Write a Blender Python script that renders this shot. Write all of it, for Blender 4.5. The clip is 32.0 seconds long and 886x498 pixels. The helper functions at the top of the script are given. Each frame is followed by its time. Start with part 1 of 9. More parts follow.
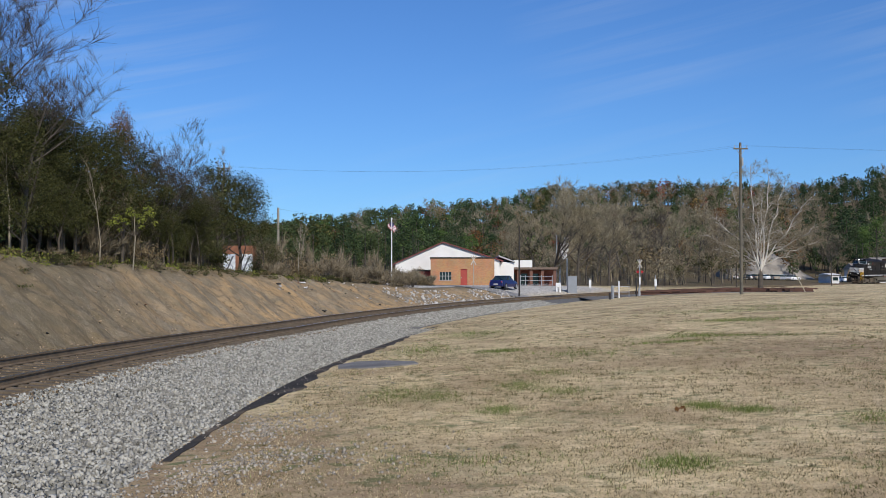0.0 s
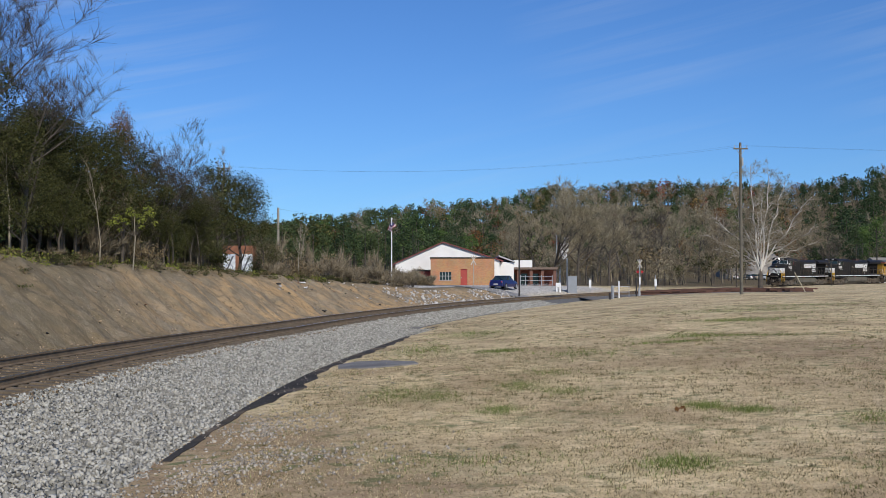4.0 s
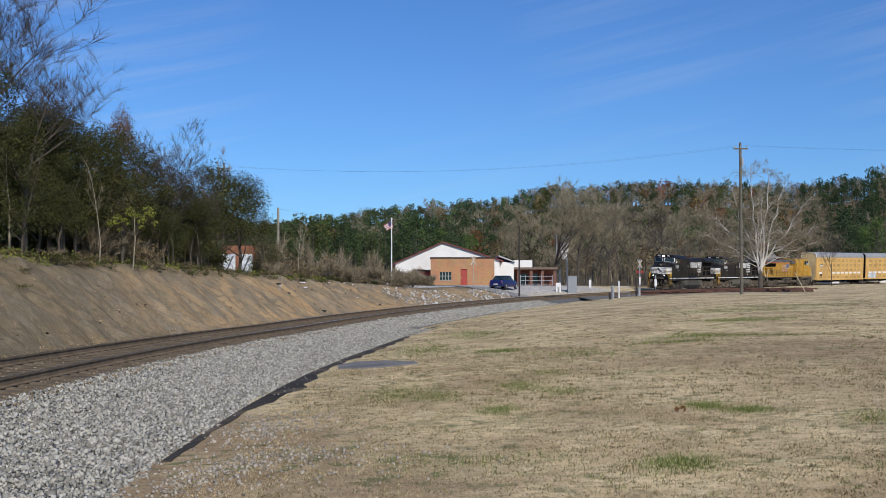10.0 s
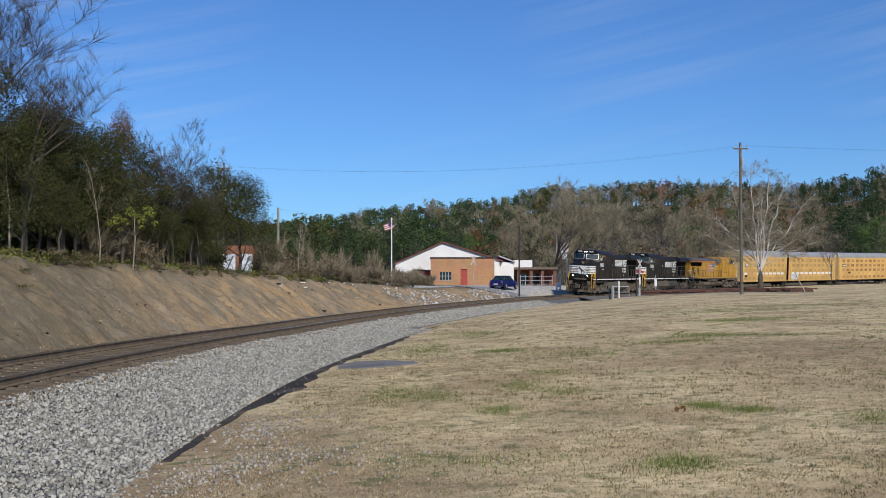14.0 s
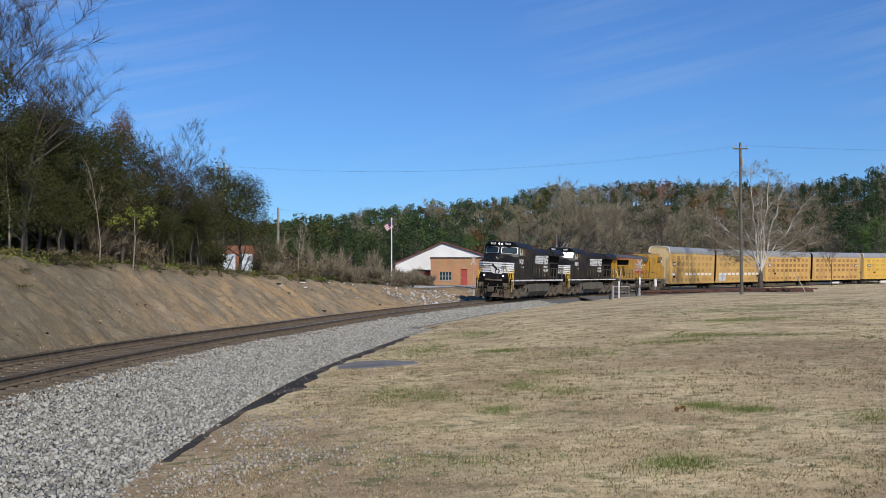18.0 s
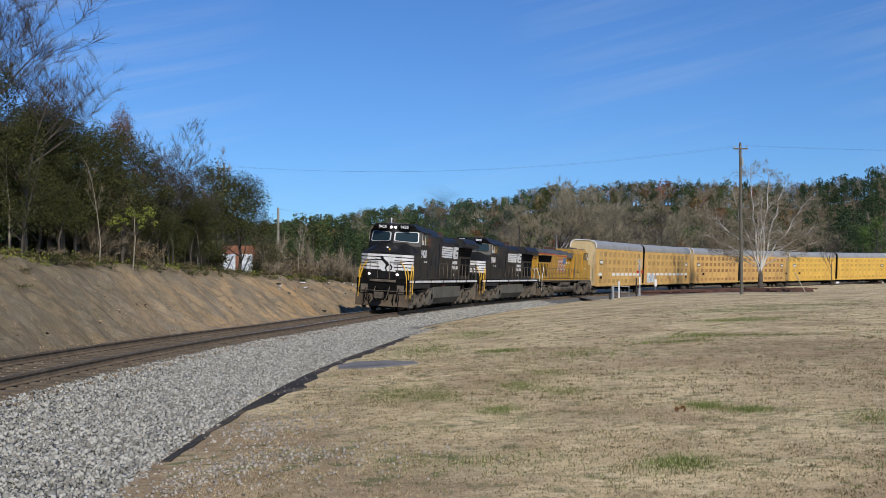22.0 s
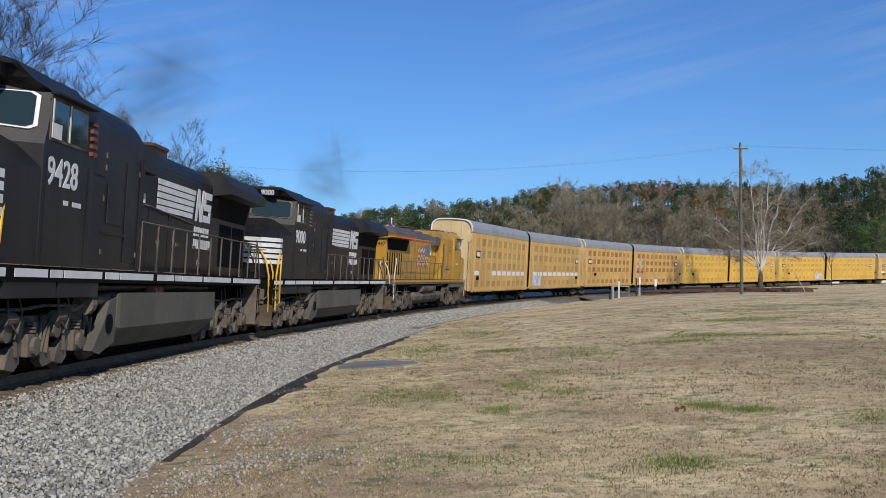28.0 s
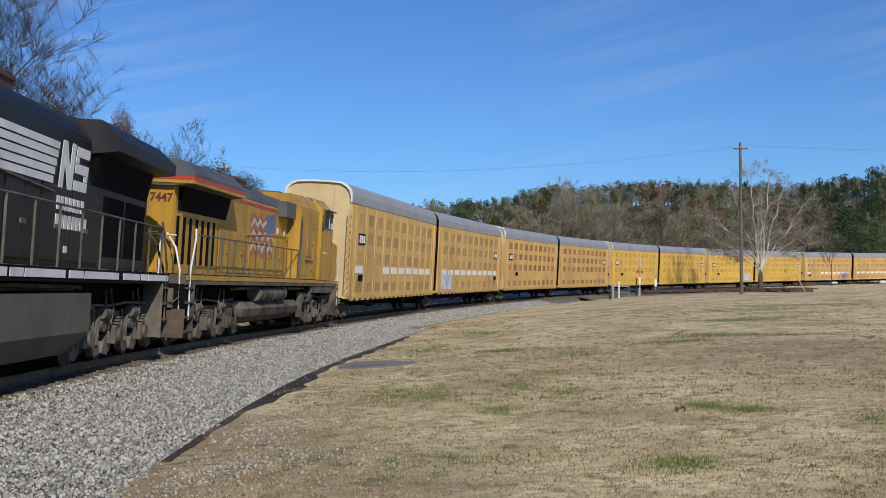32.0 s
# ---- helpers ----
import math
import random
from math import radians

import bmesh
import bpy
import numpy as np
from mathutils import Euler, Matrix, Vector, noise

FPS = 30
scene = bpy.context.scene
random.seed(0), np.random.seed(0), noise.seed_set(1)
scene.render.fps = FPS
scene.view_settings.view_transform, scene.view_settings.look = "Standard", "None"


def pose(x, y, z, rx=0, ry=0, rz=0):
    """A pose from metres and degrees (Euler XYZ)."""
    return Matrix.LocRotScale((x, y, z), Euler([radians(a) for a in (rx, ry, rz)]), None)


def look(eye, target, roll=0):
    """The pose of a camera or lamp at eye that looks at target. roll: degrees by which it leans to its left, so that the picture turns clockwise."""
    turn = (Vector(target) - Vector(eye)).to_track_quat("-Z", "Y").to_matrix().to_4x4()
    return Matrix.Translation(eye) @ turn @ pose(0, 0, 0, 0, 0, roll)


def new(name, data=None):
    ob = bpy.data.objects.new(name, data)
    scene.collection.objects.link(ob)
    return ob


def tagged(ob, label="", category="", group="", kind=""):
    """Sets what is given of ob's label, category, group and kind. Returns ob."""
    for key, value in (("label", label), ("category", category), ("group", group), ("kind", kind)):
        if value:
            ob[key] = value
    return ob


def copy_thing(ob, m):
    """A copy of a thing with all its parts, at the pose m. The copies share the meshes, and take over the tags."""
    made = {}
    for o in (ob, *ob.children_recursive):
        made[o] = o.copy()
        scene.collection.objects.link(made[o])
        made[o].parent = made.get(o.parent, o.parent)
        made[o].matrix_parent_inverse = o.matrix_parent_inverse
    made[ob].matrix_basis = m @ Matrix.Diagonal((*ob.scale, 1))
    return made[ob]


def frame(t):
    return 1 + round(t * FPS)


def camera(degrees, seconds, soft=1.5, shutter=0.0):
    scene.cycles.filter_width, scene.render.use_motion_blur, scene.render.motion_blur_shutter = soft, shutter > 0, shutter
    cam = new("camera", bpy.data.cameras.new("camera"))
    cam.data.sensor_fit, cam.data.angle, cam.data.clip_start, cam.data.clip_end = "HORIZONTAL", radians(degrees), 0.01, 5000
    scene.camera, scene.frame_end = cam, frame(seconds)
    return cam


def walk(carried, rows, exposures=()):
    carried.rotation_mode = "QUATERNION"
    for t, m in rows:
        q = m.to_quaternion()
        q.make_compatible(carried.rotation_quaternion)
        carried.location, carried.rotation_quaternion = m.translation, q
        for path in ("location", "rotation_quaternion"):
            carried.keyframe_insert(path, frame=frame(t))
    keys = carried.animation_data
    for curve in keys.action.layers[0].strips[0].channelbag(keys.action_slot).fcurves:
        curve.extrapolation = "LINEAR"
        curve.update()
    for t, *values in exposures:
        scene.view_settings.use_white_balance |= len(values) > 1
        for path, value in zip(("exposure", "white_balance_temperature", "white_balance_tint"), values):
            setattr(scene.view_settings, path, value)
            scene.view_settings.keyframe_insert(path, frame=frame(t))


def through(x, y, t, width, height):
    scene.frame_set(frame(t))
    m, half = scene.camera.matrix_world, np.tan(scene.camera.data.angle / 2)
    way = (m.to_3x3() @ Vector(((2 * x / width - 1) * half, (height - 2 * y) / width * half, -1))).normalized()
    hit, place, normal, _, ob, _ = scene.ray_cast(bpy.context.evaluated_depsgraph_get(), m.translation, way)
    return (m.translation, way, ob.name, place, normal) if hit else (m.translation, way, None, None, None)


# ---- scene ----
# The camera stands still on the grass beside the track.
cam = camera(42.36, 32.0, soft=0.8)
CAM_POSE = pose(0, 0, 1.4266, 92.046, 0, 0)
walk(cam, [(0, CAM_POSE), (32.0, CAM_POSE)], exposures=[(0, 0.0), (32.0, 0.0)])

# ---- light ----
SUN_AZ, SUN_EL = radians(159), radians(34)   # azimuth clockwise from +y
SUN_DIR = Vector((math.sin(SUN_AZ) * math.cos(SUN_EL), math.cos(SUN_AZ) * math.cos(SUN_EL), math.sin(SUN_EL)))
world = bpy.data.worlds.new("sky")
scene.world = world
world.use_nodes = True


def build_world():
    nt = world.node_tree
    nt.nodes.clear()
    out = nt.nodes.new("ShaderNodeOutputWorld")
    bg = nt.nodes.new("ShaderNodeBackground")
    sky = nt.nodes.new("ShaderNodeTexSky")
    sky.sky_type = "NISHITA"
    sky.sun_disc = False
    sky.sun_elevation, sky.sun_rotation = SUN_EL, SUN_AZ
    sky.altitude, sky.air_density, sky.dust_density, sky.ozone_density = 200, 1.0, 0.1, 3.5
    # thin high cirrus, drawn out from the lower left to the upper right
    geo = nt.nodes.new("ShaderNodeTexCoord")
    turn = nt.nodes.new("ShaderNodeMapping")
    turn.vector_type = "TEXTURE"
    turn.inputs["Rotation"].default_value = (0, radians(-12), 0)
    turn.inputs["Scale"].default_value = (0.5, 0.5, 0.022)
    turn.inputs["Location"].default_value = (0.31, 0.0, 0.12)
    wisp = nt.nodes.new("ShaderNodeTexNoise")
    wisp.inputs["Scale"].default_value = 1.6
    wisp.inputs["Detail"].default_value = 5.0
    wisp.inputs["Roughness"].default_value = 0.55
    wisp.inputs["Distortion"].default_value = 0.35
    big = nt.nodes.new("ShaderNodeTexNoise")
    big.inputs["Scale"].default_value = 3.0
    big.inputs["Detail"].default_value = 2.0
    ramp = nt.nodes.new("ShaderNodeMapRange")
    ramp.inputs["From Min"].default_value, ramp.inputs["From Max"].default_value = 0.46, 0.78
    ramp2 = nt.nodes.new("ShaderNodeMapRange")
    ramp2.inputs["From Min"].default_value, ramp2.inputs["From Max"].default_value = 0.40, 0.65
    mul = nt.nodes.new("ShaderNodeMath")
    mul.operation = "MULTIPLY"
    amt = nt.nodes.new("ShaderNodeMath")
    amt.operation = "MULTIPLY"
    amt.inputs[1].default_value = 0.22
    mix = nt.nodes.new("ShaderNodeMix")
    mix.data_type = "RGBA"
    mix.inputs["B"].default_value = (7.5, 8.2, 9.0, 1)
    nt.links.new(geo.outputs["Generated"], turn.inputs["Vector"])
    nt.links.new(turn.outputs["Vector"], wisp.inputs["Vector"])
    nt.links.new(geo.outputs["Generated"], big.inputs["Vector"])
    nt.links.new(wisp.outputs["Fac"], ramp.inputs["Value"])
    nt.links.new(big.outputs["Fac"], ramp2.inputs["Value"])
    nt.links.new(ramp.outputs["Result"], mul.inputs[0])
    nt.links.new(ramp2.outputs["Result"], mul.inputs[1])
    nt.links.new(mul.outputs["Value"], amt.inputs[0])
    nt.links.new(amt.outputs["Value"], mix.inputs["Factor"])
    tint = nt.nodes.new("ShaderNodeMix")
    tint.data_type, tint.blend_type = "RGBA", "MULTIPLY"
    tint.inputs["Factor"].default_value = 1.0
    tint.inputs["B"].default_value = (0.53, 0.85, 1.30, 1)
    nt.links.new(sky.outputs["Color"], tint.inputs["A"])
    nt.links.new(tint.outputs["Result"], mix.inputs["A"])
    nt.links.new(mix.outputs["Result"], bg.inputs["Color"])
    bg.inputs["Strength"].default_value = 0.083
    nt.links.new(bg.outputs["Background"], out.inputs["Surface"])


build_world()
sun_data = bpy.data.lights.new("sun", "SUN")
sun_data.energy, sun_data.angle, sun_data.color = 3.6, radians(0.53), (1.0, 0.94, 0.86)
sun = new("sun", sun_data)
sun.matrix_world = look(SUN_DIR * 100, (0, 0, 0))

# ---- materials ----
MATS = {}


def material(name, base, rough=0.7, metal=0.0, scale=4.0, amount=0.25, fine=40.0, bump=0.15, stain=None, stain_amt=0.0, per_object=0.0, coat=0.0, vein=None, distance=0.02, spec=0.5):
    """A surface with grain at two scales, optional stains and a small change from object to object."""
    if name in MATS:
        return MATS[name]
    m = bpy.data.materials.new(name)
    m.use_nodes = True
    nt = m.node_tree
    b = nt.nodes["Principled BSDF"]
    b.inputs["Roughness"].default_value = rough
    b.inputs["Metallic"].default_value = metal
    b.inputs["Coat Weight"].default_value = coat
    b.inputs["Specular IOR Level"].default_value = spec
    co = nt.nodes.new("ShaderNodeTexCoord")

    def noise_at(sc, detail=4.0):
        n = nt.nodes.new("ShaderNodeTexNoise")
        n.inputs["Scale"].default_value = sc
        n.inputs["Detail"].default_value = detail
        nt.links.new(co.outputs["Object"], n.inputs["Vector"])
        return n

    def mixed(fac, a, c, blend="MIX"):
        x = nt.nodes.new("ShaderNodeMix")
        x.data_type, x.blend_type = "RGBA", blend
        for sock, v in (("Factor", fac), ("A", a), ("B", c)):
            if isinstance(v, (int, float)):
                x.inputs[sock].default_value = v
            elif isinstance(v, tuple):
                x.inputs[sock].default_value = (*v[:3], 1)
            else:
                nt.links.new(v, x.inputs[sock])
        return x.outputs["Result"]

    def ranged(v, lo, hi, a=0.0, c=1.0):
        r = nt.nodes.new("ShaderNodeMapRange")
        for k, q in (("From Min", lo), ("From Max", hi), ("To Min", a), ("To Max", c)):
            r.inputs[k].default_value = q
        nt.links.new(v, r.inputs["Value"])
        return r.outputs["Result"]

    lo = tuple(max(0, c * (1 - amount)) for c in base)
    hi = tuple(min(1, c * (1 + amount)) for c in base)
    n1, n2 = noise_at(scale), noise_at(fine)
    col = mixed(ranged(n1.outputs["Fac"], 0.3, 0.7), lo, hi)
    col = mixed(ranged(n2.outputs["Fac"], 0.3, 0.7, 0, 0.5), col, tuple(c * (1 - 0.6 * amount) for c in base))
    if stain is not None:
        n3 = noise_at(scale * 0.45, 6.0)
        n3.inputs["Distortion"].default_value = 0.6
        col = mixed(ranged(n3.outputs["Fac"], 0.48, 0.66, 0, stain_amt), col, stain)
    if vein is not None:
        # dirt run down the surface in upright streaks
        mp = nt.nodes.new("ShaderNodeMapping")
        mp.inputs["Scale"].default_value = (3.0, 3.0, 0.25)
        nt.links.new(co.outputs["Object"], mp.inputs["Vector"])
        n4 = nt.nodes.new("ShaderNodeTexNoise")
        n4.inputs["Scale"].default_value = 1.5
        n4.inputs["Detail"].default_value = 5
        nt.links.new(mp.outputs["Vector"], n4.inputs["Vector"])
        col = mixed(ranged(n4.outputs["Fac"], 0.47, 0.75, 0, 0.6), col, vein)
    if per_object:
        info = nt.nodes.new("ShaderNodeObjectInfo")
        hsv = nt.nodes.new("ShaderNodeHueSaturation")
        nt.links.new(ranged(info.outputs["Random"], 0, 1, 1 - per_object, 1 + per_object), hsv.inputs["Value"])
        nt.links.new(col, hsv.inputs["Color"])
        col = hsv.outputs["Color"]
    nt.links.new(col, b.inputs["Base Color"])
    if bump:
        bp = nt.nodes.new("ShaderNodeBump")
        bp.inputs["Strength"].default_value = bump
        bp.inputs["Distance"].default_value = distance
        nt.links.new(n2.outputs["Fac"], bp.inputs["Height"])
        nt.links.new(bp.outputs["Normal"], b.inputs["Normal"])
    MATS[name] = m
    return m


def glow(name, color, strength):
    m = bpy.data.materials.new(name)
    m.use_nodes = True
    b = m.node_tree.nodes["Principled BSDF"]
    b.inputs["Base Color"].default_value = (*color, 1)
    b.inputs["Emission Color"].default_value = (*color, 1)
    b.inputs["Emission Strength"].default_value = strength
    return m
# ---- the line of the track ----
# Curvature (1/m) by distance along the track, from the camera's side of the curve to beyond the far end of the train.
KAPPA_S = [-200, -40, -20, -10, 22, 54, 86, 118, 150, 182, 214, 246, 300, 420, 800]
KAPPA = [0, 0, -0.003, -0.00533, -0.00457, -0.00272, -0.00329, -0.00307, -0.0032, -0.00335, -0.00357, -0.0045, -0.004, -0.001, 0]
TS = np.arange(-200.0, 760.0, 0.5)


def track_line():
    k = np.interp(TS, KAPPA_S, KAPPA)
    i0 = int(np.argmin(abs(TS)))
    th = np.concatenate([[0], np.cumsum((k[1:] + k[:-1]) / 2 * 0.5)])
    th = th - th[i0] + 1.59664
    x = np.concatenate([[0], np.cumsum((np.cos(th[1:]) + np.cos(th[:-1])) / 2 * 0.5)])
    y = np.concatenate([[0], np.cumsum((np.sin(th[1:]) + np.sin(th[:-1])) / 2 * 0.5)])
    u = np.maximum(TS - 30, 0)
    z = 0.0085645 * u + 1.8955e-5 * np.minimum(u, 260) ** 2
    return x - x[i0] - 7.87441, y - y[i0] + 14.30725, z, th


TX, TY, TZ, TTH = track_line()
CANT = 0.0855 / 1.5     # the outer rail lies higher


def on_track(s, lat=0.0, z=0.0):
    """A place by distance along the track, offset to the camera's side and height over the low rail."""
    s = np.asarray(s, float)
    x, y, zz, th = (np.interp(s, TS, q) for q in (TX, TY, TZ, TTH))
    return x + lat * np.sin(th), y - lat * np.cos(th), zz + z


def track_coords(x, y):
    """Distance along the track and offset to the camera's side of points of the plan."""
    x, y = np.asarray(x, float).ravel(), np.asarray(y, float).ravel()
    cx, cy = TX[::4], TY[::4]
    s, lat = np.empty(len(x)), np.empty(len(x))
    for i in range(0, len(x), 4000):
        a, b = x[i:i + 4000, None], y[i:i + 4000, None]
        d2 = (a - cx) ** 2 + (b - cy) ** 2
        j = np.argmin(d2, axis=1) * 4
        th = TTH[j]
        dx, dy = a[:, 0] - TX[j], b[:, 0] - TY[j]
        s[i:i + 4000] = TS[j] + dx * np.cos(th) + dy * np.sin(th)
        lat[i:i + 4000] = dx * np.sin(th) - dy * np.cos(th)
    return s, lat


# Ground height over the low rail's level at s = 0, by distance along (rows) and offset (columns).
GROUND_LAT = [-400, -150, -60, -25, -11, -8.6, -7.4, -4.4, -2.6, 2.6, 4.4, 7, 15, 30, 60, 150]
GROUND_S = [-60, 10, 25, 48, 70, 92, 125, 165, 205, 260]
GROUND_Z = [
    [9, 6, 4.2, 3.4, 3.1, 2.9, 2.3, -0.35, -0.6, -0.62, -0.6, -0.45, -0.1, 0.1, 0.3, 0.8],
    [9, 6, 4.2, 3.4, 3.1, 2.9, 2.3, -0.35, -0.6, -0.62, -0.6, -0.45, -0.1, 0.1, 0.3, 0.8],
    [9, 6, 4.0, 3.2, 2.85, 2.65, 2.1, -0.35, -0.6, -0.62, -0.6, -0.45, 0.0, 0.3, 0.7, 1.2],
    [9, 5.5, 3.4, 2.75, 2.6, 2.42, 1.9, -0.25, -0.5, -0.5, -0.45, -0.3, 0.3, 0.75, 1.1, 1.5],
    [9, 5, 3.2, 2.45, 2.2, 2.02, 1.6, 0.2, -0.25, -0.3, -0.2, 0.1, 0.65, 1.05, 1.3, 1.7],
    [9, 5, 2.8, 2.1, 1.75, 1.5, 1.25, 0.45, 0.1, 0.0, 0.15, 0.45, 0.95, 1.2, 1.4, 1.8],
    [8, 4, 2.5, 2.0, 2.0, 1.9, 1.75, 1.2, 0.55, 0.5, 0.65, 0.95, 1.15, 1.2, 1.4, 1.8],
    [8, 5, 3.2, 2.2, 2.0, 1.95, 1.85, 1.5, 1.05, 1.05, 1.25, 1.6, 1.55, 1.35, 1.4, 1.8],
    [8, 5.5, 3.8, 2.4, 2.1, 2.0, 1.9, 1.75, 1.6, 1.65, 2.0, 2.35, 2.1, 1.6, 1.5, 1.8],
    [8, 5.5, 4.2, 3.0, 2.7, 2.6, 2.5, 2.4, 2.4, 2.5, 2.8, 3.1, 2.6, 2.0, 1.7, 1.9],
]
# Height of the wooded ridge by bearing (x / y).
RIDGE_U = [-2.5, -0.6, -0.14, -0.09, -0.04, 0.05, 0.10, 0.2, 0.3, 0.36, 0.42, 0.8, 2.5]
RIDGE_Z = [12, 12, 14, 18, 22, 27, 32.5, 34, 31, 34, 43, 52, 40]


def ridge(x, y):
    """Height that the wooded hill adds to the ground."""
    d = np.hypot(x, y)
    u = np.where(y > 1, x / np.maximum(y, 1), np.sign(x) * 2.5)
    top = np.interp(u, RIDGE_U, RIDGE_Z)
    a = np.clip((d - 330) / 210, 0, 1)
    return np.where(y > 0, top * a * a * (3 - 2 * a), 0.0)


def ground_z(x, y, rough=True):
    x, y = np.asarray(x, float).ravel(), np.asarray(y, float).ravel()
    s, lat = track_coords(x, y)
    table = np.array([np.interp(lat, GROUND_LAT, row) for row in GROUND_Z])
    si = np.clip(np.interp(s, GROUND_S, np.arange(len(GROUND_S))), 0, len(GROUND_S) - 1.0001)
    i = si.astype(int)
    f = si - i
    k = np.arange(len(x))
    z = table[i, k] * (1 - f) + table[i + 1, k] * f
    # past the measured stretch the bed goes on rising with the rails
    z = z + np.where(abs(lat) < 12, np.interp(s, TS, TZ) - np.interp(np.minimum(s, 260), TS, TZ), 0)
    if rough:
        bank = np.exp(-((lat + 6.2) / 1.9) ** 2) * np.clip((100 - s) / 40, 0, 1)
        # gullies run slantwise down the cut, lumps on the flat
        g = np.sin((s + 0.55 * lat) * 1.3 + 2.0 * np.sin(s * 0.31)) * 0.03 * (1 + np.sin(s * 0.23)) + np.sin((s + 0.5 * lat) * 3.7 + 2.5 * np.sin(s * 0.9)) * 0.012
        z = z + bank * g
        z = z + np.where(abs(lat) > 4.6, 0.012 * np.sin(x * 1.1 + y * 0.4) * np.sin(y * 0.73 - x * 0.3), 0)
    return z + ridge(x, y)


def mesh_from(name, verts, faces, mats, smooth=True):
    me = bpy.data.meshes.new(name)
    me.from_pydata(verts, [], faces)
    for m in mats:
        me.materials.append(m)
    if smooth:
        me.polygons.foreach_set("use_smooth", [True] * len(me.polygons))
    me.update()
    return me


def grid_faces(nx, ny):
    i = np.arange(nx - 1)[None, :] + np.arange(ny - 1)[:, None] * nx
    i = i.ravel()
    return np.stack([i, i + 1, i + 1 + nx, i + nx], 1).tolist()


def ground_material():
    """Dry winter lawn with bare brown soil, green tufts, the red clay cut and leaf litter under the woods."""
    m = bpy.data.materials.new("ground")
    m.use_nodes = True
    nt = m.node_tree
    b = nt.nodes["Principled BSDF"]
    b.inputs["Roughness"].default_value = 0.95
    b.inputs["Specular IOR Level"].default_value = 0.15
    co = nt.nodes.new("ShaderNodeTexCoord")

    def nz(sc, detail=5.0, stretch=None, dist=0.0):
        n = nt.nodes.new("ShaderNodeTexNoise")
        n.inputs["Scale"].default_value = sc
        n.inputs["Detail"].default_value = detail
        n.inputs["Distortion"].default_value = dist
        src = co.outputs["Object"]
        if stretch:
            mp = nt.nodes.new("ShaderNodeMapping")
            mp.inputs["Scale"].default_value = stretch
            nt.links.new(src, mp.inputs["Vector"])
            src = mp.outputs["Vector"]
        nt.links.new(src, n.inputs["Vector"])
        return n.outputs["Fac"]

    def rng(v, lo, hi, a=0.0, c=1.0):
        r = nt.nodes.new("ShaderNodeMapRange")
        for k, q in (("From Min", lo), ("From Max", hi), ("To Min", a), ("To Max", c)):
            r.inputs[k].default_value = q
        nt.links.new(v, r.inputs["Value"])
        return r.outputs["Result"]

    def mx(fac, a, c):
        x = nt.nodes.new("ShaderNodeMix")
        x.data_type = "RGBA"
        for sock, v in (("Factor", fac), ("A", a), ("B", c)):
            if isinstance(v, (int, float)):
                x.inputs[sock].default_value = v
            elif isinstance(v, tuple):
                x.inputs[sock].default_value = (*v[:3], 1)
            else:
                nt.links.new(v, x.inputs[sock])
        return x.outputs["Result"]

    def times(a, c):
        x = nt.nodes.new("ShaderNodeMath")
        x.operation = "MULTIPLY"
        nt.links.new(a, x.inputs[0])
        if isinstance(c, (int, float)):
            x.inputs[1].default_value = c
        else:
            nt.links.new(c, x.inputs[1])
        return x.outputs["Value"]

    attr = nt.nodes.new("ShaderNodeVertexColor")
    attr.layer_name = "soil"
    sep = nt.nodes.new("ShaderNodeSeparateColor")
    nt.links.new(attr.outputs["Color"], sep.inputs["Color"])
    straw = mx(rng(nz(7.0, 8.0), 0.38, 0.62), (0.66, 0.53, 0.295), (0.92, 0.755, 0.455))
    straw = mx(rng(nz(0.35, 4.0, dist=0.5), 0.42, 0.62, 0, 0.8), straw, (0.40, 0.285, 0.165))
    turf = nt.nodes.new("ShaderNodeVertexColor")
    turf.layer_name = "turf"
    tsep = nt.nodes.new("ShaderNodeSeparateColor")
    nt.links.new(turf.outputs["Color"], tsep.inputs["Color"])
    straw = mx(times(tsep.outputs["Green"], rng(nz(2.2, 5.0), 0.3, 0.6, 0.35, 1.0)), straw, (0.27, 0.175, 0.105))
    straw = mx(rng(nz(1.6, 7.0, dist=0.8), 0.50, 0.64, 0, 0.5), straw, (0.42, 0.31, 0.18))
    straw = mx(rng(nz(3.4, 6.0, (0.7, 1.2, 1.0), 0.6), 0.53, 0.62, 0, 0.42), straw, (0.36, 0.265, 0.135))
    straw = mx(rng(nz(30.0, 5.0), 0.55, 0.66, 0, 0.85), straw, (0.14, 0.105, 0.055))
    green = rng(nz(0.5, 5.0, (0.5, 1.0, 1.0), 0.4), 0.60, 0.70, 0, 0.75)
    grass = mx(times(green, rng(nz(9.0, 4.0), 0.42, 0.58)), straw, (0.13, 0.17, 0.05))
    grass = mx(times(tsep.outputs["Red"], rng(nz(7.0, 4.0), 0.38, 0.62)), grass, (0.14, 0.19, 0.05))
    speck = times(rng(nz(3.2, 4.0), 0.56, 0.63), rng(nz(0.3, 3.0), 0.42, 0.56))
    grass = mx(times(speck, 0.85), grass, (0.15, 0.17, 0.07))
    clay = mx(rng(nz(0.8, 6.0, (1.0, 1.0, 0.4)), 0.38, 0.60), (0.165, 0.135, 0.098), (0.32, 0.228, 0.138))
    clay = mx(rng(nz(0.16, 3.0), 0.45, 0.6, 0, 0.75), clay, (0.185, 0.152, 0.11))
    clay = mx(rng(nz(14.0, 5.0), 0.5, 0.75, 0, 0.6), clay, (0.16, 0.12, 0.085))
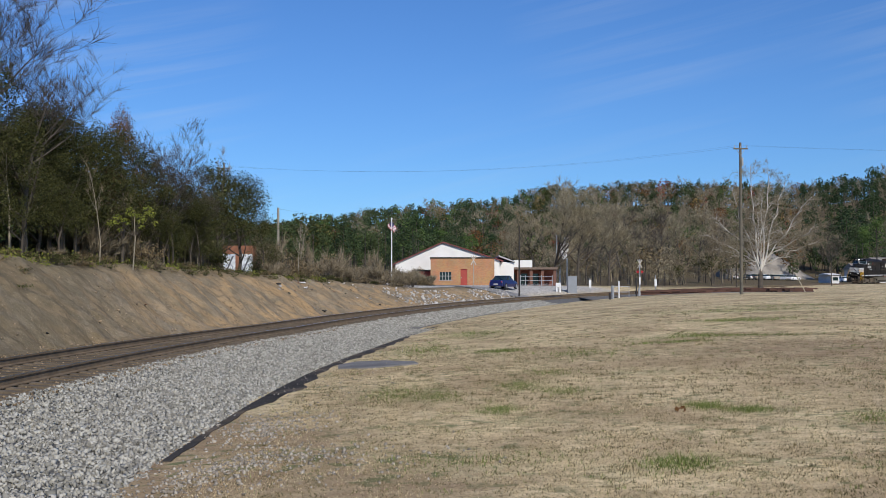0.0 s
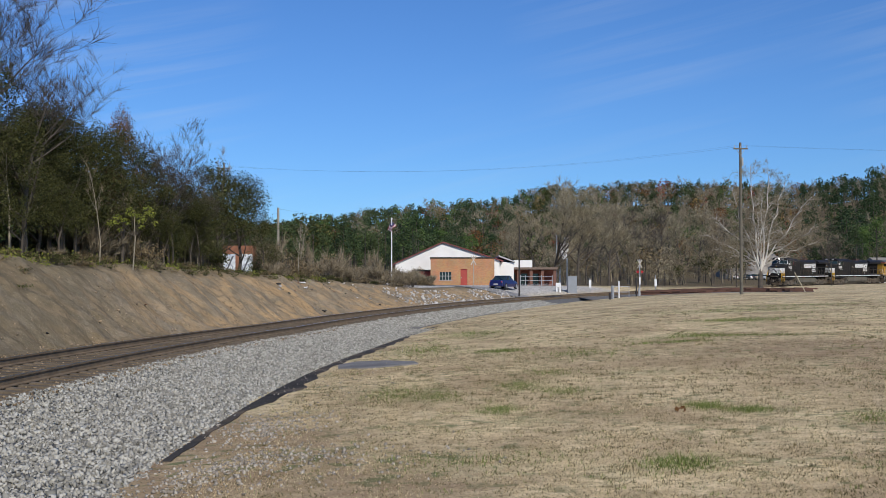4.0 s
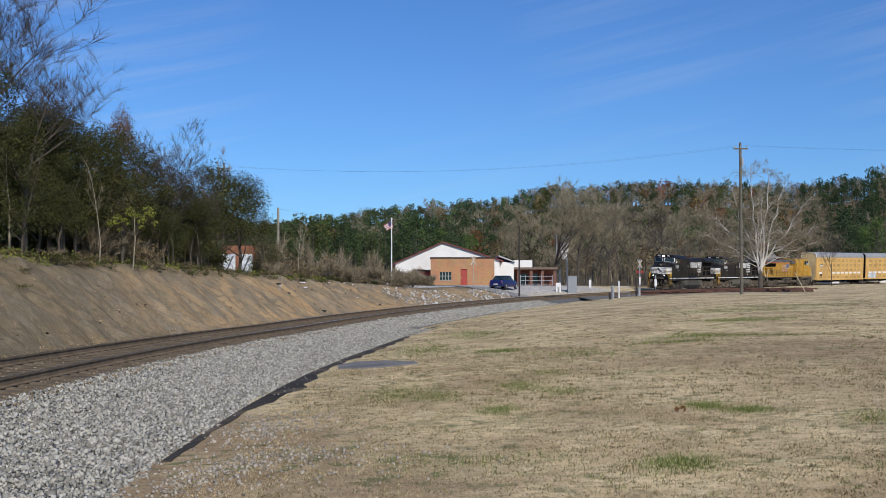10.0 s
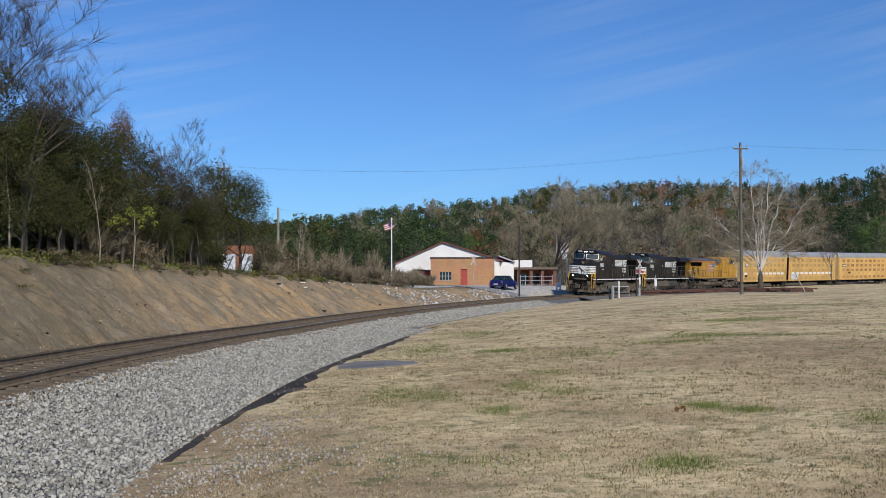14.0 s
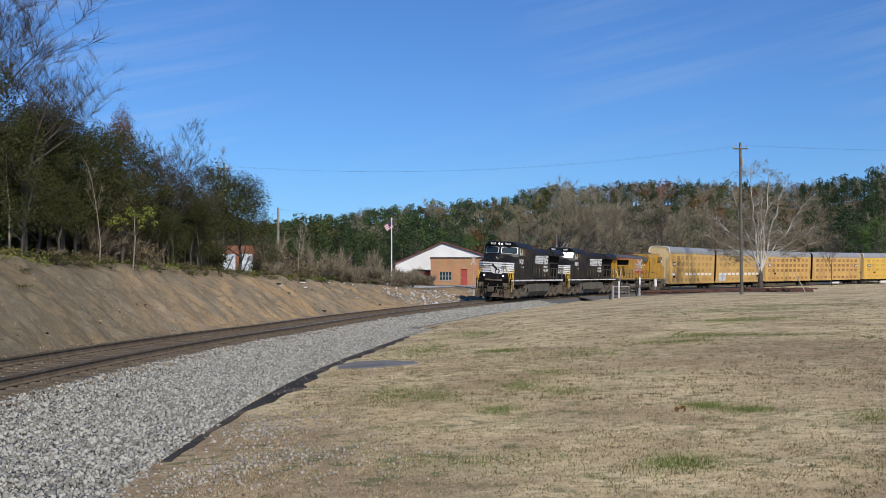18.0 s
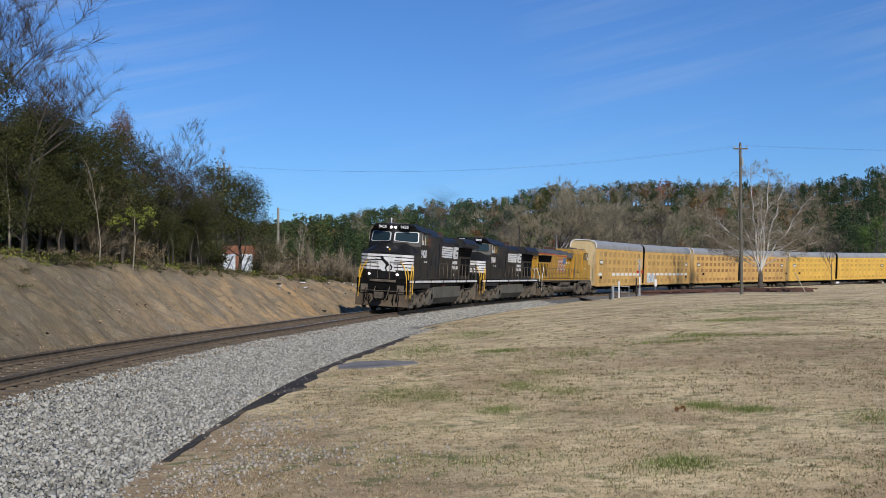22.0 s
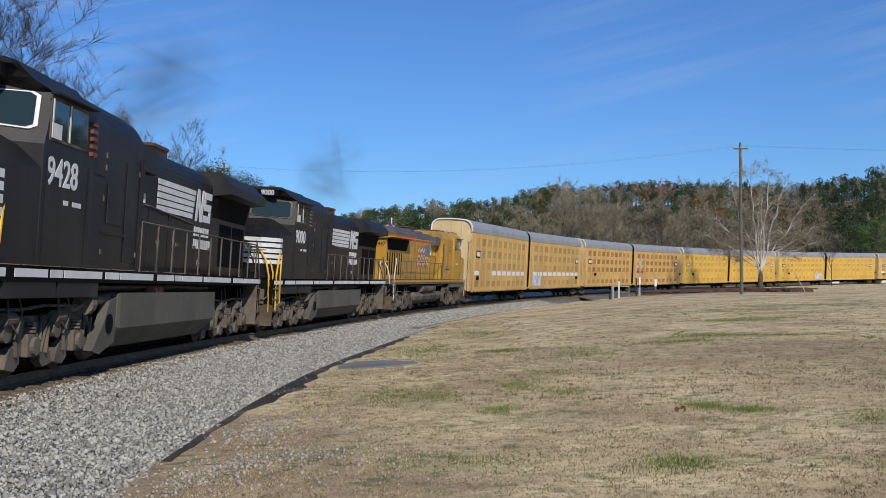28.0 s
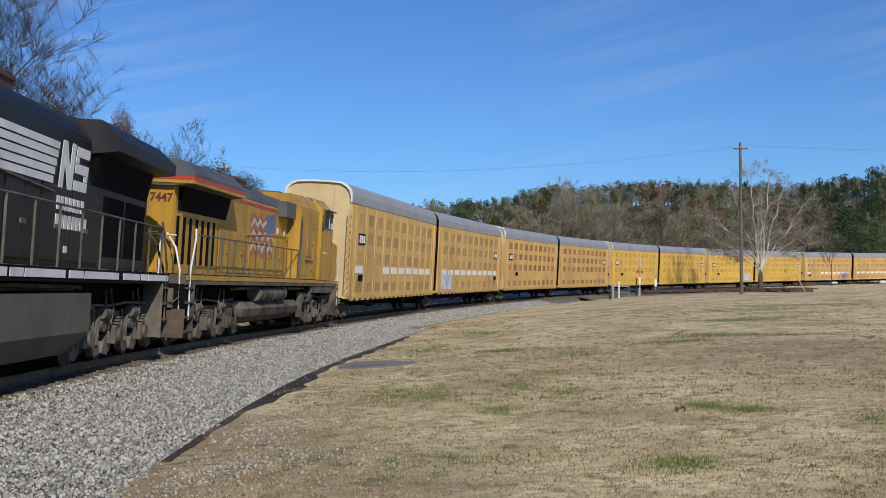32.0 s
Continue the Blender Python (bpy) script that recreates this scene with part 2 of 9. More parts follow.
    litter = mx(rng(nz(3.0, 6.0), 0.4, 0.6), (0.10, 0.075, 0.045), (0.20, 0.15, 0.09))
    litter = mx(rng(nz(0.6, 3.0), 0.5, 0.65, 0, 0.6), litter, (0.07, 0.09, 0.03))
    gravel = mx(rng(nz(3.5, 8.0), 0.38, 0.62), (0.33, 0.305, 0.265), (0.66, 0.63, 0.57))
    col = mx(sep.outputs["Red"], grass, clay)
    col = mx(sep.outputs["Green"], col, litter)
    col = mx(sep.outputs["Blue"], col, gravel)
    nt.links.new(col, b.inputs["Base Color"])
    bp = nt.nodes.new("ShaderNodeBump")
    bp.inputs["Strength"].default_value = 0.55
    bp.inputs["Distance"].default_value = 0.04
    nt.links.new(nz(26.0, 6.0), bp.inputs["Height"])
    nt.links.new(bp.outputs["Normal"], b.inputs["Normal"])
    return m


# Tufts of green and worn brown ground on the lawn: x, y, half widths, strength.
GREEN_SPOTS = [(-0.75, 20.5, 0.65, 1.6, 1.0), (-0.1, 19.5, 0.35, 0.8, 0.6), (-0.6, 36, 1.2, 3, 0.7), (1.2, 46, 1.2, 3, 0.7), (1.4, 21.2, 0.35, 0.9, 0.8), (0.85, 17.2, 0.3, 0.5, 0.7), (2.1, 19.8, 0.4, 0.8, 0.6), (2.2, 24, 0.5, 0.9, 0.5),
               (3.75, 16.4, 0.25, 0.4, 1.0), (4.2, 15.7, 0.25, 0.3, 0.9), (2.35, 11.4, 0.35, 0.4, 0.9), (8.8, 35.5, 2.8, 0.5, 1.0), (11.6, 46, 1.5, 0.8, 0.9), (6.6, 33, 1.2, 0.4, 0.6), (1.6, 33, 0.6, 0.6, 0.7), (15, 57, 4, 1.6, 0.7), (19, 62, 4, 1.5, 0.7), (13, 47, 2, 0.8, 0.6), (8, 36, 0.8, 1.5, 0.4), (5.6, 14.4, 0.5, 0.5, 0.5), (3.6, 30, 1.2, 1.5, 0.4), (0.2, 12.2, 1.0, 0.6, 0.5)]
BARE_SPOTS = [(-3.2, 13.0, 0.9, 2.6, 1.0), (-2.5, 10.0, 1.1, 1.6, 1.0), (-3.2, 17.0, 0.6, 2.2, 0.9), (9.5, 28, 5.5, 6.0, 0.9), (-1.6, 14, 1.0, 3.0, 0.9), (-0.6, 11, 1.3, 1.6, 0.8), (-2.0, 22, 0.7, 4, 0.4), (7.0, 19, 2.5, 2.0, 0.5)]


def spread(lo, hi, near, far, centre):
    """Rising coordinates, close together round the centre."""
    out, v = [centre], centre
    step = near
    while v < hi:
        v += step
        step = min(far, step * 1.045)
        out.append(v)
    v, step = centre, near
    while v > lo:
        v -= step
        step = min(far, step * 1.045)
        out.insert(0, v)
    return np.array(out)


def build_ground():
    xs = spread(-2400, 2400, 0.5, 120, -8)
    ys = spread(-900, 2600, 0.5, 120, 22)
    gx, gy = np.meshgrid(xs, ys)
    x, y = gx.ravel(), gy.ravel()
    z = ground_z(x, y)
    s, lat = track_coords(x, y)
    # the cut is a sheet of its own, finer than this one, which dips under it
    z = z - 0.35 * np.clip((lat + 9.4) / 0.9, 0, 1) * np.clip((-3.3 - lat) / 0.6, 0, 1) * np.clip((s - 1) / 4, 0, 1) * np.clip((105 - s) / 6, 0, 1)
    me = mesh_from("ground", np.stack([x, y, z], 1).tolist(), grid_faces(len(xs), len(ys)), [ground_material()])
    clay = np.clip((-2.8 - lat) / 0.8, 0, 1) * np.clip((lat + 10.5) / 2.2, 0, 1) * np.clip((112 - s) / 12, 0, 1)
    litter = np.clip((-8.8 - lat) / 2.0, 0, 1) * np.clip((118 - s) / 20, 0, 1)
    litter = np.maximum(litter, np.clip((-6 - lat) / 4, 0, 1) * np.clip((s - 150) / 15, 0, 1))
    litter = np.maximum(litter, np.clip((np.hypot(x, y) - 300) / 40, 0, 1))
    gravel = np.clip((-3 - lat) / 2, 0, 1) * np.clip((lat + 45) / 6, 0, 1) * np.clip((s - 86) / 10, 0, 1) * np.clip((150 - s) / 8, 0, 1)
    col = me.color_attributes.new("soil", "FLOAT_COLOR", "POINT")
    data = np.stack([clay, litter, gravel, np.ones_like(x)], 1).astype(np.float32)
    col.data.foreach_set("color", data.ravel())
    turf = np.zeros((len(x), 4), np.float32)
    turf[:, 3] = 1
    for gx_, gy_, rx, ry, a in GREEN_SPOTS:
        turf[:, 0] = np.maximum(turf[:, 0], a * np.exp(-(((x - gx_) / rx) ** 2 + ((y - gy_) / ry) ** 2)))
    for gx_, gy_, rx, ry, a in BARE_SPOTS:
        turf[:, 1] = np.maximum(turf[:, 1], a * np.exp(-(((x - gx_) / rx) ** 2 + ((y - gy_) / ry) ** 2)))
    layer = me.color_attributes.new("turf", "FLOAT_COLOR", "POINT")
    layer.data.foreach_set("color", turf.ravel())
    g = new("ground", me)
    tagged(g, "dry tan winter lawn, red clay cut and leaf litter", "ground", kind="structure")


build_ground()


def cut_material():
    """Raw clay: grey-brown crust, orange streaks washed straight down the slope, darker runs and grit."""
    m = bpy.data.materials.new("clay_cut")
    m.use_nodes = True
    nt = m.node_tree
    b = nt.nodes["Principled BSDF"]
    b.inputs["Roughness"].default_value = 0.95
    b.inputs["Specular IOR Level"].default_value = 0.1
    co = nt.nodes.new("ShaderNodeTexCoord")

    def nz(scale, detail, stretch=(1, 1, 1), dist=0.0):
        mp = nt.nodes.new("ShaderNodeMapping")
        mp.inputs["Scale"].default_value = stretch
        mp.inputs["Rotation"].default_value = (0, 0, radians(-14))
        n = nt.nodes.new("ShaderNodeTexNoise")
        n.inputs["Scale"].default_value, n.inputs["Detail"].default_value, n.inputs["Distortion"].default_value = scale, detail, dist
        nt.links.new(co.outputs["Object"], mp.inputs["Vector"])
        nt.links.new(mp.outputs["Vector"], n.inputs["Vector"])
        return n.outputs["Fac"]

    def over(col, fac, lo, hi, top, tint):
        r = nt.nodes.new("ShaderNodeMapRange")
        for k, q in (("From Min", lo), ("From Max", hi), ("To Min", 0.0), ("To Max", top)):
            r.inputs[k].default_value = q
        nt.links.new(fac, r.inputs["Value"])
        x = nt.nodes.new("ShaderNodeMix")
        x.data_type = "RGBA"
        nt.links.new(r.outputs["Result"], x.inputs["Factor"])
        if isinstance(col, tuple):
            x.inputs["A"].default_value = (*col, 1)
        else:
            nt.links.new(col, x.inputs["A"])
        x.inputs["B"].default_value = (*tint, 1)
        return x.outputs["Result"]

    attr = nt.nodes.new("ShaderNodeVertexColor")
    attr.layer_name = "iron"
    sep = nt.nodes.new("ShaderNodeSeparateColor")
    nt.links.new(attr.outputs["Color"], sep.inputs["Color"])
    streak = nt.nodes.new("ShaderNodeMath")
    streak.operation = "MULTIPLY"
    r0 = nt.nodes.new("ShaderNodeMapRange")
    r0.inputs["From Min"].default_value, r0.inputs["From Max"].default_value = 0.40, 0.60
    nt.links.new(nz(1.0, 7.0, (0.26, 0.55, 0.3), 1.2), r0.inputs["Value"])
    nt.links.new(r0.outputs["Result"], streak.inputs[0])
    nt.links.new(sep.outputs["Red"], streak.inputs[1])
    col = over((0.215, 0.175, 0.118), nz(0.7, 6.0, (1, 1, 1), 0.6), 0.4, 0.65, 0.8, (0.30, 0.24, 0.158))
    col = over(col, streak.outputs["Value"], 0.0, 1.0, 0.8, (0.50, 0.325, 0.155))
    # darker drawn-out runs
    col = over(col, nz(1.0, 8.0, (0.6, 1.5, 0.6), 1.5), 0.56, 0.70, 0.45, (0.15, 0.115, 0.075))
    col = over(col, nz(0.5, 7.0, (1, 1, 1), 1.0), 0.50, 0.66, 0.6, (0.31, 0.26, 0.185))
    col = over(col, nz(2.6, 8.0, (1, 1, 1), 1.4), 0.55, 0.66, 0.6, (0.135, 0.11, 0.075))
    soil = nt.nodes.new("ShaderNodeMath")
    soil.operation = "MULTIPLY"
    nt.links.new(nz(1.7, 7.0, (1, 1, 1), 1.0), soil.inputs[0])
    nt.links.new(sep.outputs["Green"], soil.inputs[1])
    # dark brown tint where the layer's green channel is high
    col = over(col, soil.outputs["Value"], 0.18, 0.55, 0.6, (0.10, 0.086, 0.05))
    col = over(col, nz(11.0, 5.0), 0.50, 0.72, 0.6, (0.19, 0.145, 0.09))
    col = over(col, nz(24.0, 4.0), 0.62, 0.70, 0.6, (0.50, 0.42, 0.30))
    nt.links.new(col, b.inputs["Base Color"])
    bp = nt.nodes.new("ShaderNodeBump")
    bp.inputs["Strength"].default_value, bp.inputs["Distance"].default_value = 0.7, 0.06
    nt.links.new(nz(9.0, 7.0), bp.inputs["Height"])
    nt.links.new(bp.outputs["Normal"], b.inputs["Normal"])
    return m


def lumps(u, v, seed, octaves=4, gain=0.55):
    """Smooth uneven ground between -1 and 1: blended random heights at several sizes."""
    rng = np.random.default_rng(seed)
    out, amp, tot = np.zeros(len(u)), 1.0, 0.0
    for k in range(octaves):
        table = rng.uniform(-1, 1, (64, 64))
        a, b = u * 2 ** k + 7.3 * k, v * 2 ** k + 3.1 * k
        i, j = np.floor(a).astype(int), np.floor(b).astype(int)
        f, g = a - i, b - j
        f, g = f * f * (3 - 2 * f), g * g * (3 - 2 * g)
        h = lambda p, q: table[p % 64, q % 64]
        out += amp * ((h(i, j) * (1 - f) + h(i + 1, j) * f) * (1 - g) + (h(i, j + 1) * (1 - f) + h(i + 1, j + 1) * f) * g)
        tot += amp
        amp *= gain
    return out / tot


def build_cut():
    rng = np.random.default_rng(44)
    ss, ll = np.arange(3.0, 104.0, 0.17), np.concatenate([np.arange(-9.7, -3.1, 0.15), [-3.0]])
    gs, gl = np.meshgrid(ss, ll, indexing="ij")
    s, lat = gs.ravel(), gl.ravel()
    x, y, _ = on_track(s, lat)
    z = ground_z(x, y)
    face = np.clip((lat + 8.9) / 1.2, 0, 1) * np.clip((-3.4 - lat) / 1.0, 0, 1)
    run = s + 0.35 * lat
    z = z + face * (0.24 * lumps(run * 0.45, lat * 0.35, 51) + 0.20 * lumps(run * 1.3, lat * 0.5, 52, 3) + 0.13 * lumps(s * 1.9, lat * 1.9, 53, 3) + rng.normal(0, 0.016, len(s)))
    # soil slumps against the foot of the slope
    z = z + 0.14 * np.exp(-((lat + 4.1) / 0.55) ** 2) * np.clip(lumps(s * 0.4, lat * 0.2, 54, 3) + 0.3, 0, 1)
    # the crest breaks off in an uneven lip
    z = z + 0.08 * np.exp(-((lat + 8.2) / 0.5) ** 2) * np.sin(s * 1.9 + 2 * np.sin(s * 0.7)) * np.clip((80 - s) / 10, 0, 1)
    edge = (lat < -9.55) | (lat > -3.15) | (s > 103.7)
    z = z + np.where(edge, -0.25, 0.012)
    me = mesh_from("clay_cut", np.stack([x, y, z], 1).tolist(), grid_faces(len(ll), len(ss)), [cut_material()])
    iron = np.interp(s, [0, 16, 30, 44, 60, 104], [0.15, 0.3, 0.6, 1.0, 1.0, 0.8]) * np.interp(lat, [-9.5, -8.2, -7.0, -4.0, -3.0], [0.1, 0.35, 1.0, 1.0, 0.6])
    # darker tone, strongest at the near end and along the crest
    dark_soil = np.clip(np.interp(s, [18, 26, 36, 50], [1.0, 0.8, 0.4, 0.05]) + np.interp(lat, [-9.2, -8.0, -7.2], [1.0, 0.55, 0.0]) + 0.35 * lumps(s * 0.6, lat * 0.6, 55), 0, 1)
    layer = me.color_attributes.new("iron", "FLOAT_COLOR", "POINT")
    layer.data.foreach_set("color", np.stack([iron, dark_soil, iron, np.ones_like(iron)], 1).astype(np.float32).ravel())
    tagged(new("clay_cut", me), "raw orange and grey clay cutting slope with washed gullies", "bank", kind="structure")


build_cut()


def strip(name, profile, s0, s1, step, mat, label, category, kind="structure", canted=False):
    """A long band along the track: profile of (offset, height over the low rail)."""
    ss = np.arange(s0, s1 + step / 2, step)
    verts = []
    for lat, z in profile:
        zz = z - (lat - 0.75) * CANT if canted else z
        x, y, h = on_track(ss, lat, zz)
        verts.append(np.stack([x, y, h], 1))
    v = np.stack(verts, 1).reshape(-1, 3)
    me = mesh_from(name, v.tolist(), grid_faces(len(profile), len(ss)), [mat])
    return tagged(new(name, me), label, category, kind=kind)
# ---- mesh helpers ----
def part(name, bm, mat, parent=None, label="", smooth=False):
    me = bpy.data.meshes.new(name)
    bm.normal_update()
    bm.to_mesh(me)
    bm.free()
    for m in (mat if isinstance(mat, (list, tuple)) else [mat]):
        me.materials.append(m)
    if smooth:
        me.polygons.foreach_set("use_smooth", [True] * len(me.polygons))
    ob = new(name, me)
    if parent is not None:
        ob.parent = parent
    if label:
        tagged(ob, label)
    return ob


def again(ob, m, parent=None):
    """The same piece once more, on the same mesh."""
    o = new(ob.name.split(".")[0], ob.data)
    o.parent = parent if parent is not None else ob.parent
    o.matrix_basis = m
    return o


def empty(name, m=None):
    e = new(name)
    e.empty_display_size = 0.5
    if m is not None:
        e.matrix_basis = m
    return e


def box(bm, x0, x1, y0, y1, z0, z1, bev=0.0, mi=0):
    vs = [bm.verts.new((x, y, z)) for x in (x0, x1) for y in (y0, y1) for z in (z0, z1)]
    fs = [bm.faces.new([vs[i] for i in q]) for q in ((0, 1, 3, 2), (4, 6, 7, 5), (0, 4, 5, 1), (2, 3, 7, 6), (0, 2, 6, 4), (1, 5, 7, 3))]
    for f in fs:
        f.material_index = mi
    if bev:
        es = list({e for f in fs for e in f.edges})
        bmesh.ops.bevel(bm, geom=es, offset=bev, segments=2, affect="EDGES", profile=0.6)
    return fs


def prism(bm, pts, axis, a, b, mi=0):
    """A polygon of (u, v) drawn along an axis: 'y' takes (x, z), 'x' takes (y, z), 'z' takes (x, y)."""
    def at(u, v, w):
        return {"y": (u, w, v), "x": (w, u, v), "z": (u, v, w)}[axis]
    p = [bm.verts.new(at(u, v, a)) for u, v in pts]
    q = [bm.verts.new(at(u, v, b)) for u, v in pts]
    fs = [bm.faces.new(p[::-1]), bm.faces.new(q)]
    n = len(pts)
    for i in range(n):
        fs.append(bm.faces.new((p[i], p[(i + 1) % n], q[(i + 1) % n], q[i])))
    for f in fs:
        f.material_index = mi
    bmesh.ops.recalc_face_normals(bm, faces=fs)
    return fs


def loft(bm, rings):
    rows = [[bm.verts.new(p) for p in r] for r in rings]
    n = len(rows[0])
    fs = []
    for a, b in zip(rows, rows[1:]):
        for i in range(n):
            fs.append(bm.faces.new((a[i], a[(i + 1) % n], b[(i + 1) % n], b[i])))
    fs += [bm.faces.new(rows[0][::-1]), bm.faces.new(rows[-1])]
    bmesh.ops.recalc_face_normals(bm, faces=fs)
    return fs


def tube(bm, pts, r, n=6, r2=None):
    """A pipe through points, r2 its radius at the end."""
    pts = [Vector(p) for p in pts]
    rows = []
    for i, p in enumerate(pts):
        d = (pts[min(i + 1, len(pts) - 1)] - pts[max(i - 1, 0)]).normalized()
        a = d.cross(Vector((0, 0, 1)))
        if a.length < 0.05:
            a = d.cross(Vector((1, 0, 0)))
        a.normalize()
        c = d.cross(a)
        rr = r if r2 is None else r + (r2 - r) * i / (len(pts) - 1)
        rows.append([p + (a * math.cos(t) + c * math.sin(t)) * rr for t in (2 * math.pi * k / n for k in range(n))])
    loft(bm, rows)


def disc(bm, c, axis, r, h, n=16):
    """A short cylinder about c, along axis."""
    d = Vector(axis).normalized()
    c = Vector(c)
    tube(bm, [c - d * h / 2, c + d * h / 2], r, n)


def lettering(text, size, mat, parent, m, name="lettering", extrude=0.004, bold=0.0):
    cu = bpy.data.curves.new(name, "FONT")
    cu.body, cu.size, cu.extrude, cu.align_x, cu.offset = text, size, extrude, "CENTER", bold
    cu.align_y = "CENTER"
    ob = new(name, cu)
    bpy.context.view_layer.update()
    me = bpy.data.meshes.new_from_object(ob.evaluated_get(bpy.context.evaluated_depsgraph_get()))
    bpy.data.objects.remove(ob)
    bpy.data.curves.remove(cu)
    me.materials.clear()
    me.materials.append(mat)
    o = new(name, me)
    o.parent = parent
    o.matrix_basis = m
    return o


# ---- track ----
M_RAIL = material("rail_steel", (0.185, 0.137, 0.088), 0.75, 0.0, 3, 0.3, 60, 0.2, spec=0.2)
M_RAILTOP = material("rail_head", (0.42, 0.40, 0.38), 0.28, 0.9, 3, 0.2, 60, 0.05)
M_TIE = material("tie_wood", (0.135, 0.103, 0.066), 0.9, 0, 2.5, 0.4, 30, 0.6, stain=(0.20, 0.152, 0.10), stain_amt=0.7, per_object=0.2)
M_BALLAST = material("ballast", (0.15, 0.145, 0.13), 0.9, 0, 9, 0.35, 22, 1.0, stain=(0.18, 0.165, 0.15), stain_amt=0.5, distance=0.05)
M_BALLAST_RUSTY = material("ballast_rusty", (0.185, 0.14, 0.086), 0.95, 0, 9, 0.35, 22, 1.0, stain=(0.14, 0.105, 0.075), stain_amt=0.5, distance=0.05)


def build_track():
    # bed of ballast, brown between the rails, grey on the shoulders
    near = [(1.32, -0.21), (1.55, -0.22), (1.9, -0.30), (2.7, -0.46), (3.7, -0.52), (4.45, -0.55), (4.75, -0.64)]
    mid = [(1.32, -0.21), (1.55, -0.22), (1.9, -0.30), (2.4, -0.43), (2.7, -0.48), (3.0, -0.52), (3.3, -0.60)]
    ss = np.arange(-110, 321, 1.0)
    verts = []
    for s in ss:
        f = float(np.clip((s - 34) / 12, 0, 1))
        for (a, za), (b, zb) in zip(near, mid):
            lat, z = a + (b - a) * f, za + (zb - za) * f
            j = 0.035 * math.sin(s * 1.7 + lat * 3) + 0.02 * math.sin(s * 4.1)
            x, y, h = on_track(s, lat + j * (lat > 4), z - (min(lat, 1.55) - 0.75) * CANT + 0.3 * j * (lat > 1.6))
            verts.append((float(x), float(y), float(h)))
    me = mesh_from("ballast_shoulder", verts, grid_faces(len(near), len(ss)), [M_BALLAST])
    bed = tagged(new("ballast_shoulder", me), "pale grey crushed stone ballast shoulder", "ballast", kind="structure")
    strip("ballast_bed", [(-3.6, -0.75), (-2.3, -0.42), (-1.6, -0.22), (-1.3, -0.2), (0, -0.205), (1.31, -0.2), (1.36, -0.23)], -110, 320, 1.0,
          M_BALLAST_RUSTY, "rust-brown ballast between and beside the rails", "ballast", canted=True)
    # rails
    prof = [(-0.07, -0.172), (-0.07, -0.155), (-0.012, -0.135), (-0.012, -0.045), (-0.036, -0.035), (-0.036, -0.002), (0.036, -0.002), (0.036, -0.035), (0.012, -0.045), (0.012, -0.135), (0.07, -0.155), (0.07, -0.172)]
    for lat0 in (0.7525, -0.7525):
        ss = np.concatenate([np.arange(-110, 120, 0.75), np.arange(120, 420, 2.0)])
        verts = []
        for u, w in prof:
            x, y, h = on_track(ss, lat0 + u, w - (lat0 - 0.75) * CANT)
            verts.append(np.stack([x, y, h], 1))
        v = np.stack(verts, 1).reshape(-1, 3)
        n = len(prof)
        me = mesh_from("rail", v.tolist(), grid_faces(n, len(ss)), [M_RAIL, M_RAILTOP], smooth=False)
        for i, p in enumerate(me.polygons):
            p.material_index = 1 if i % (n - 1) == 5 else 0
        tagged(new("rail", me), "rusty steel running rail with a worn bright head", "rail", group="rails of the track", kind="structure")


build_track()

# ---- train ----
M_BLACK = material("loco_black", (0.0105, 0.0102, 0.010), 0.45, 0, 1.2, 0.3, 9, 0.05, stain=(0.022, 0.0205, 0.019), stain_amt=0.6, vein=(0.028, 0.026, 0.023), spec=0.24)
M_BLACKROOF = material("loco_roof_black", (0.009, 0.009, 0.01), 0.55, 0, 1.5, 0.4, 12, 0.1, stain=(0.035, 0.032, 0.03), stain_amt=0.5, spec=0.4)
M_GRIME = material("underframe_grime", (0.15, 0.125, 0.095), 0.85, 0, 2.0, 0.4, 14, 0.3, stain=(0.04, 0.034, 0.028), stain_amt=0.85, spec=0.25)
M_PLOUGH = material("plough_dust", (0.115, 0.086, 0.058), 0.85, 0, 1.5, 0.35, 10, 0.2, stain=(0.03, 0.026, 0.022), stain_amt=0.8, spec=0.25)
M_TANKDARK = material("tank_dark", (0.02, 0.021, 0.019), 0.6, 0, 1.0, 0.25, 10, 0.1, vein=(0.022, 0.021, 0.02), spec=0.3)
M_DARK = material("underframe_dark", (0.007, 0.0065, 0.006), 0.9, 0, 2, 0.3, 14, 0.2, spec=0.1)
M_TANK = material("tank_dusty_grey", (0.125, 0.115, 0.09), 0.75, 0, 1.0, 0.25, 10, 0.1, vein=(0.10, 0.09, 0.073), spec=0.3)
M_WHITE = material("white_paint", (0.74, 0.74, 0.72), 0.5, 0, 2, 0.12, 12, 0.03, stain=(0.45, 0.42, 0.38), stain_amt=0.5)
M_YELLOW = material("armour_yellow", (0.52, 0.285, 0.03), 0.5, 0, 1.0, 0.15, 10, 0.05, stain=(0.30, 0.165, 0.04), stain_amt=0.65, vein=(0.17, 0.105, 0.045))
M_UPGREY = material("roof_grey_paint", (0.10, 0.10, 0.10), 0.6, 0, 1.0, 0.25, 10, 0.05, stain=(0.05, 0.045, 0.04), stain_amt=0.6)
M_RED = material("red_paint", (0.44, 0.06, 0.035), 0.5, 0, 2, 0.15, 12, 0.03)
M_BLUE = material("blue_paint", (0.06, 0.14, 0.36), 0.5, 0, 2, 0.15, 12, 0.03)
M_HANDYELLOW = material("handrail_yellow", (0.72, 0.42, 0.03), 0.5, 0, 4, 0.15, 20, 0.03)
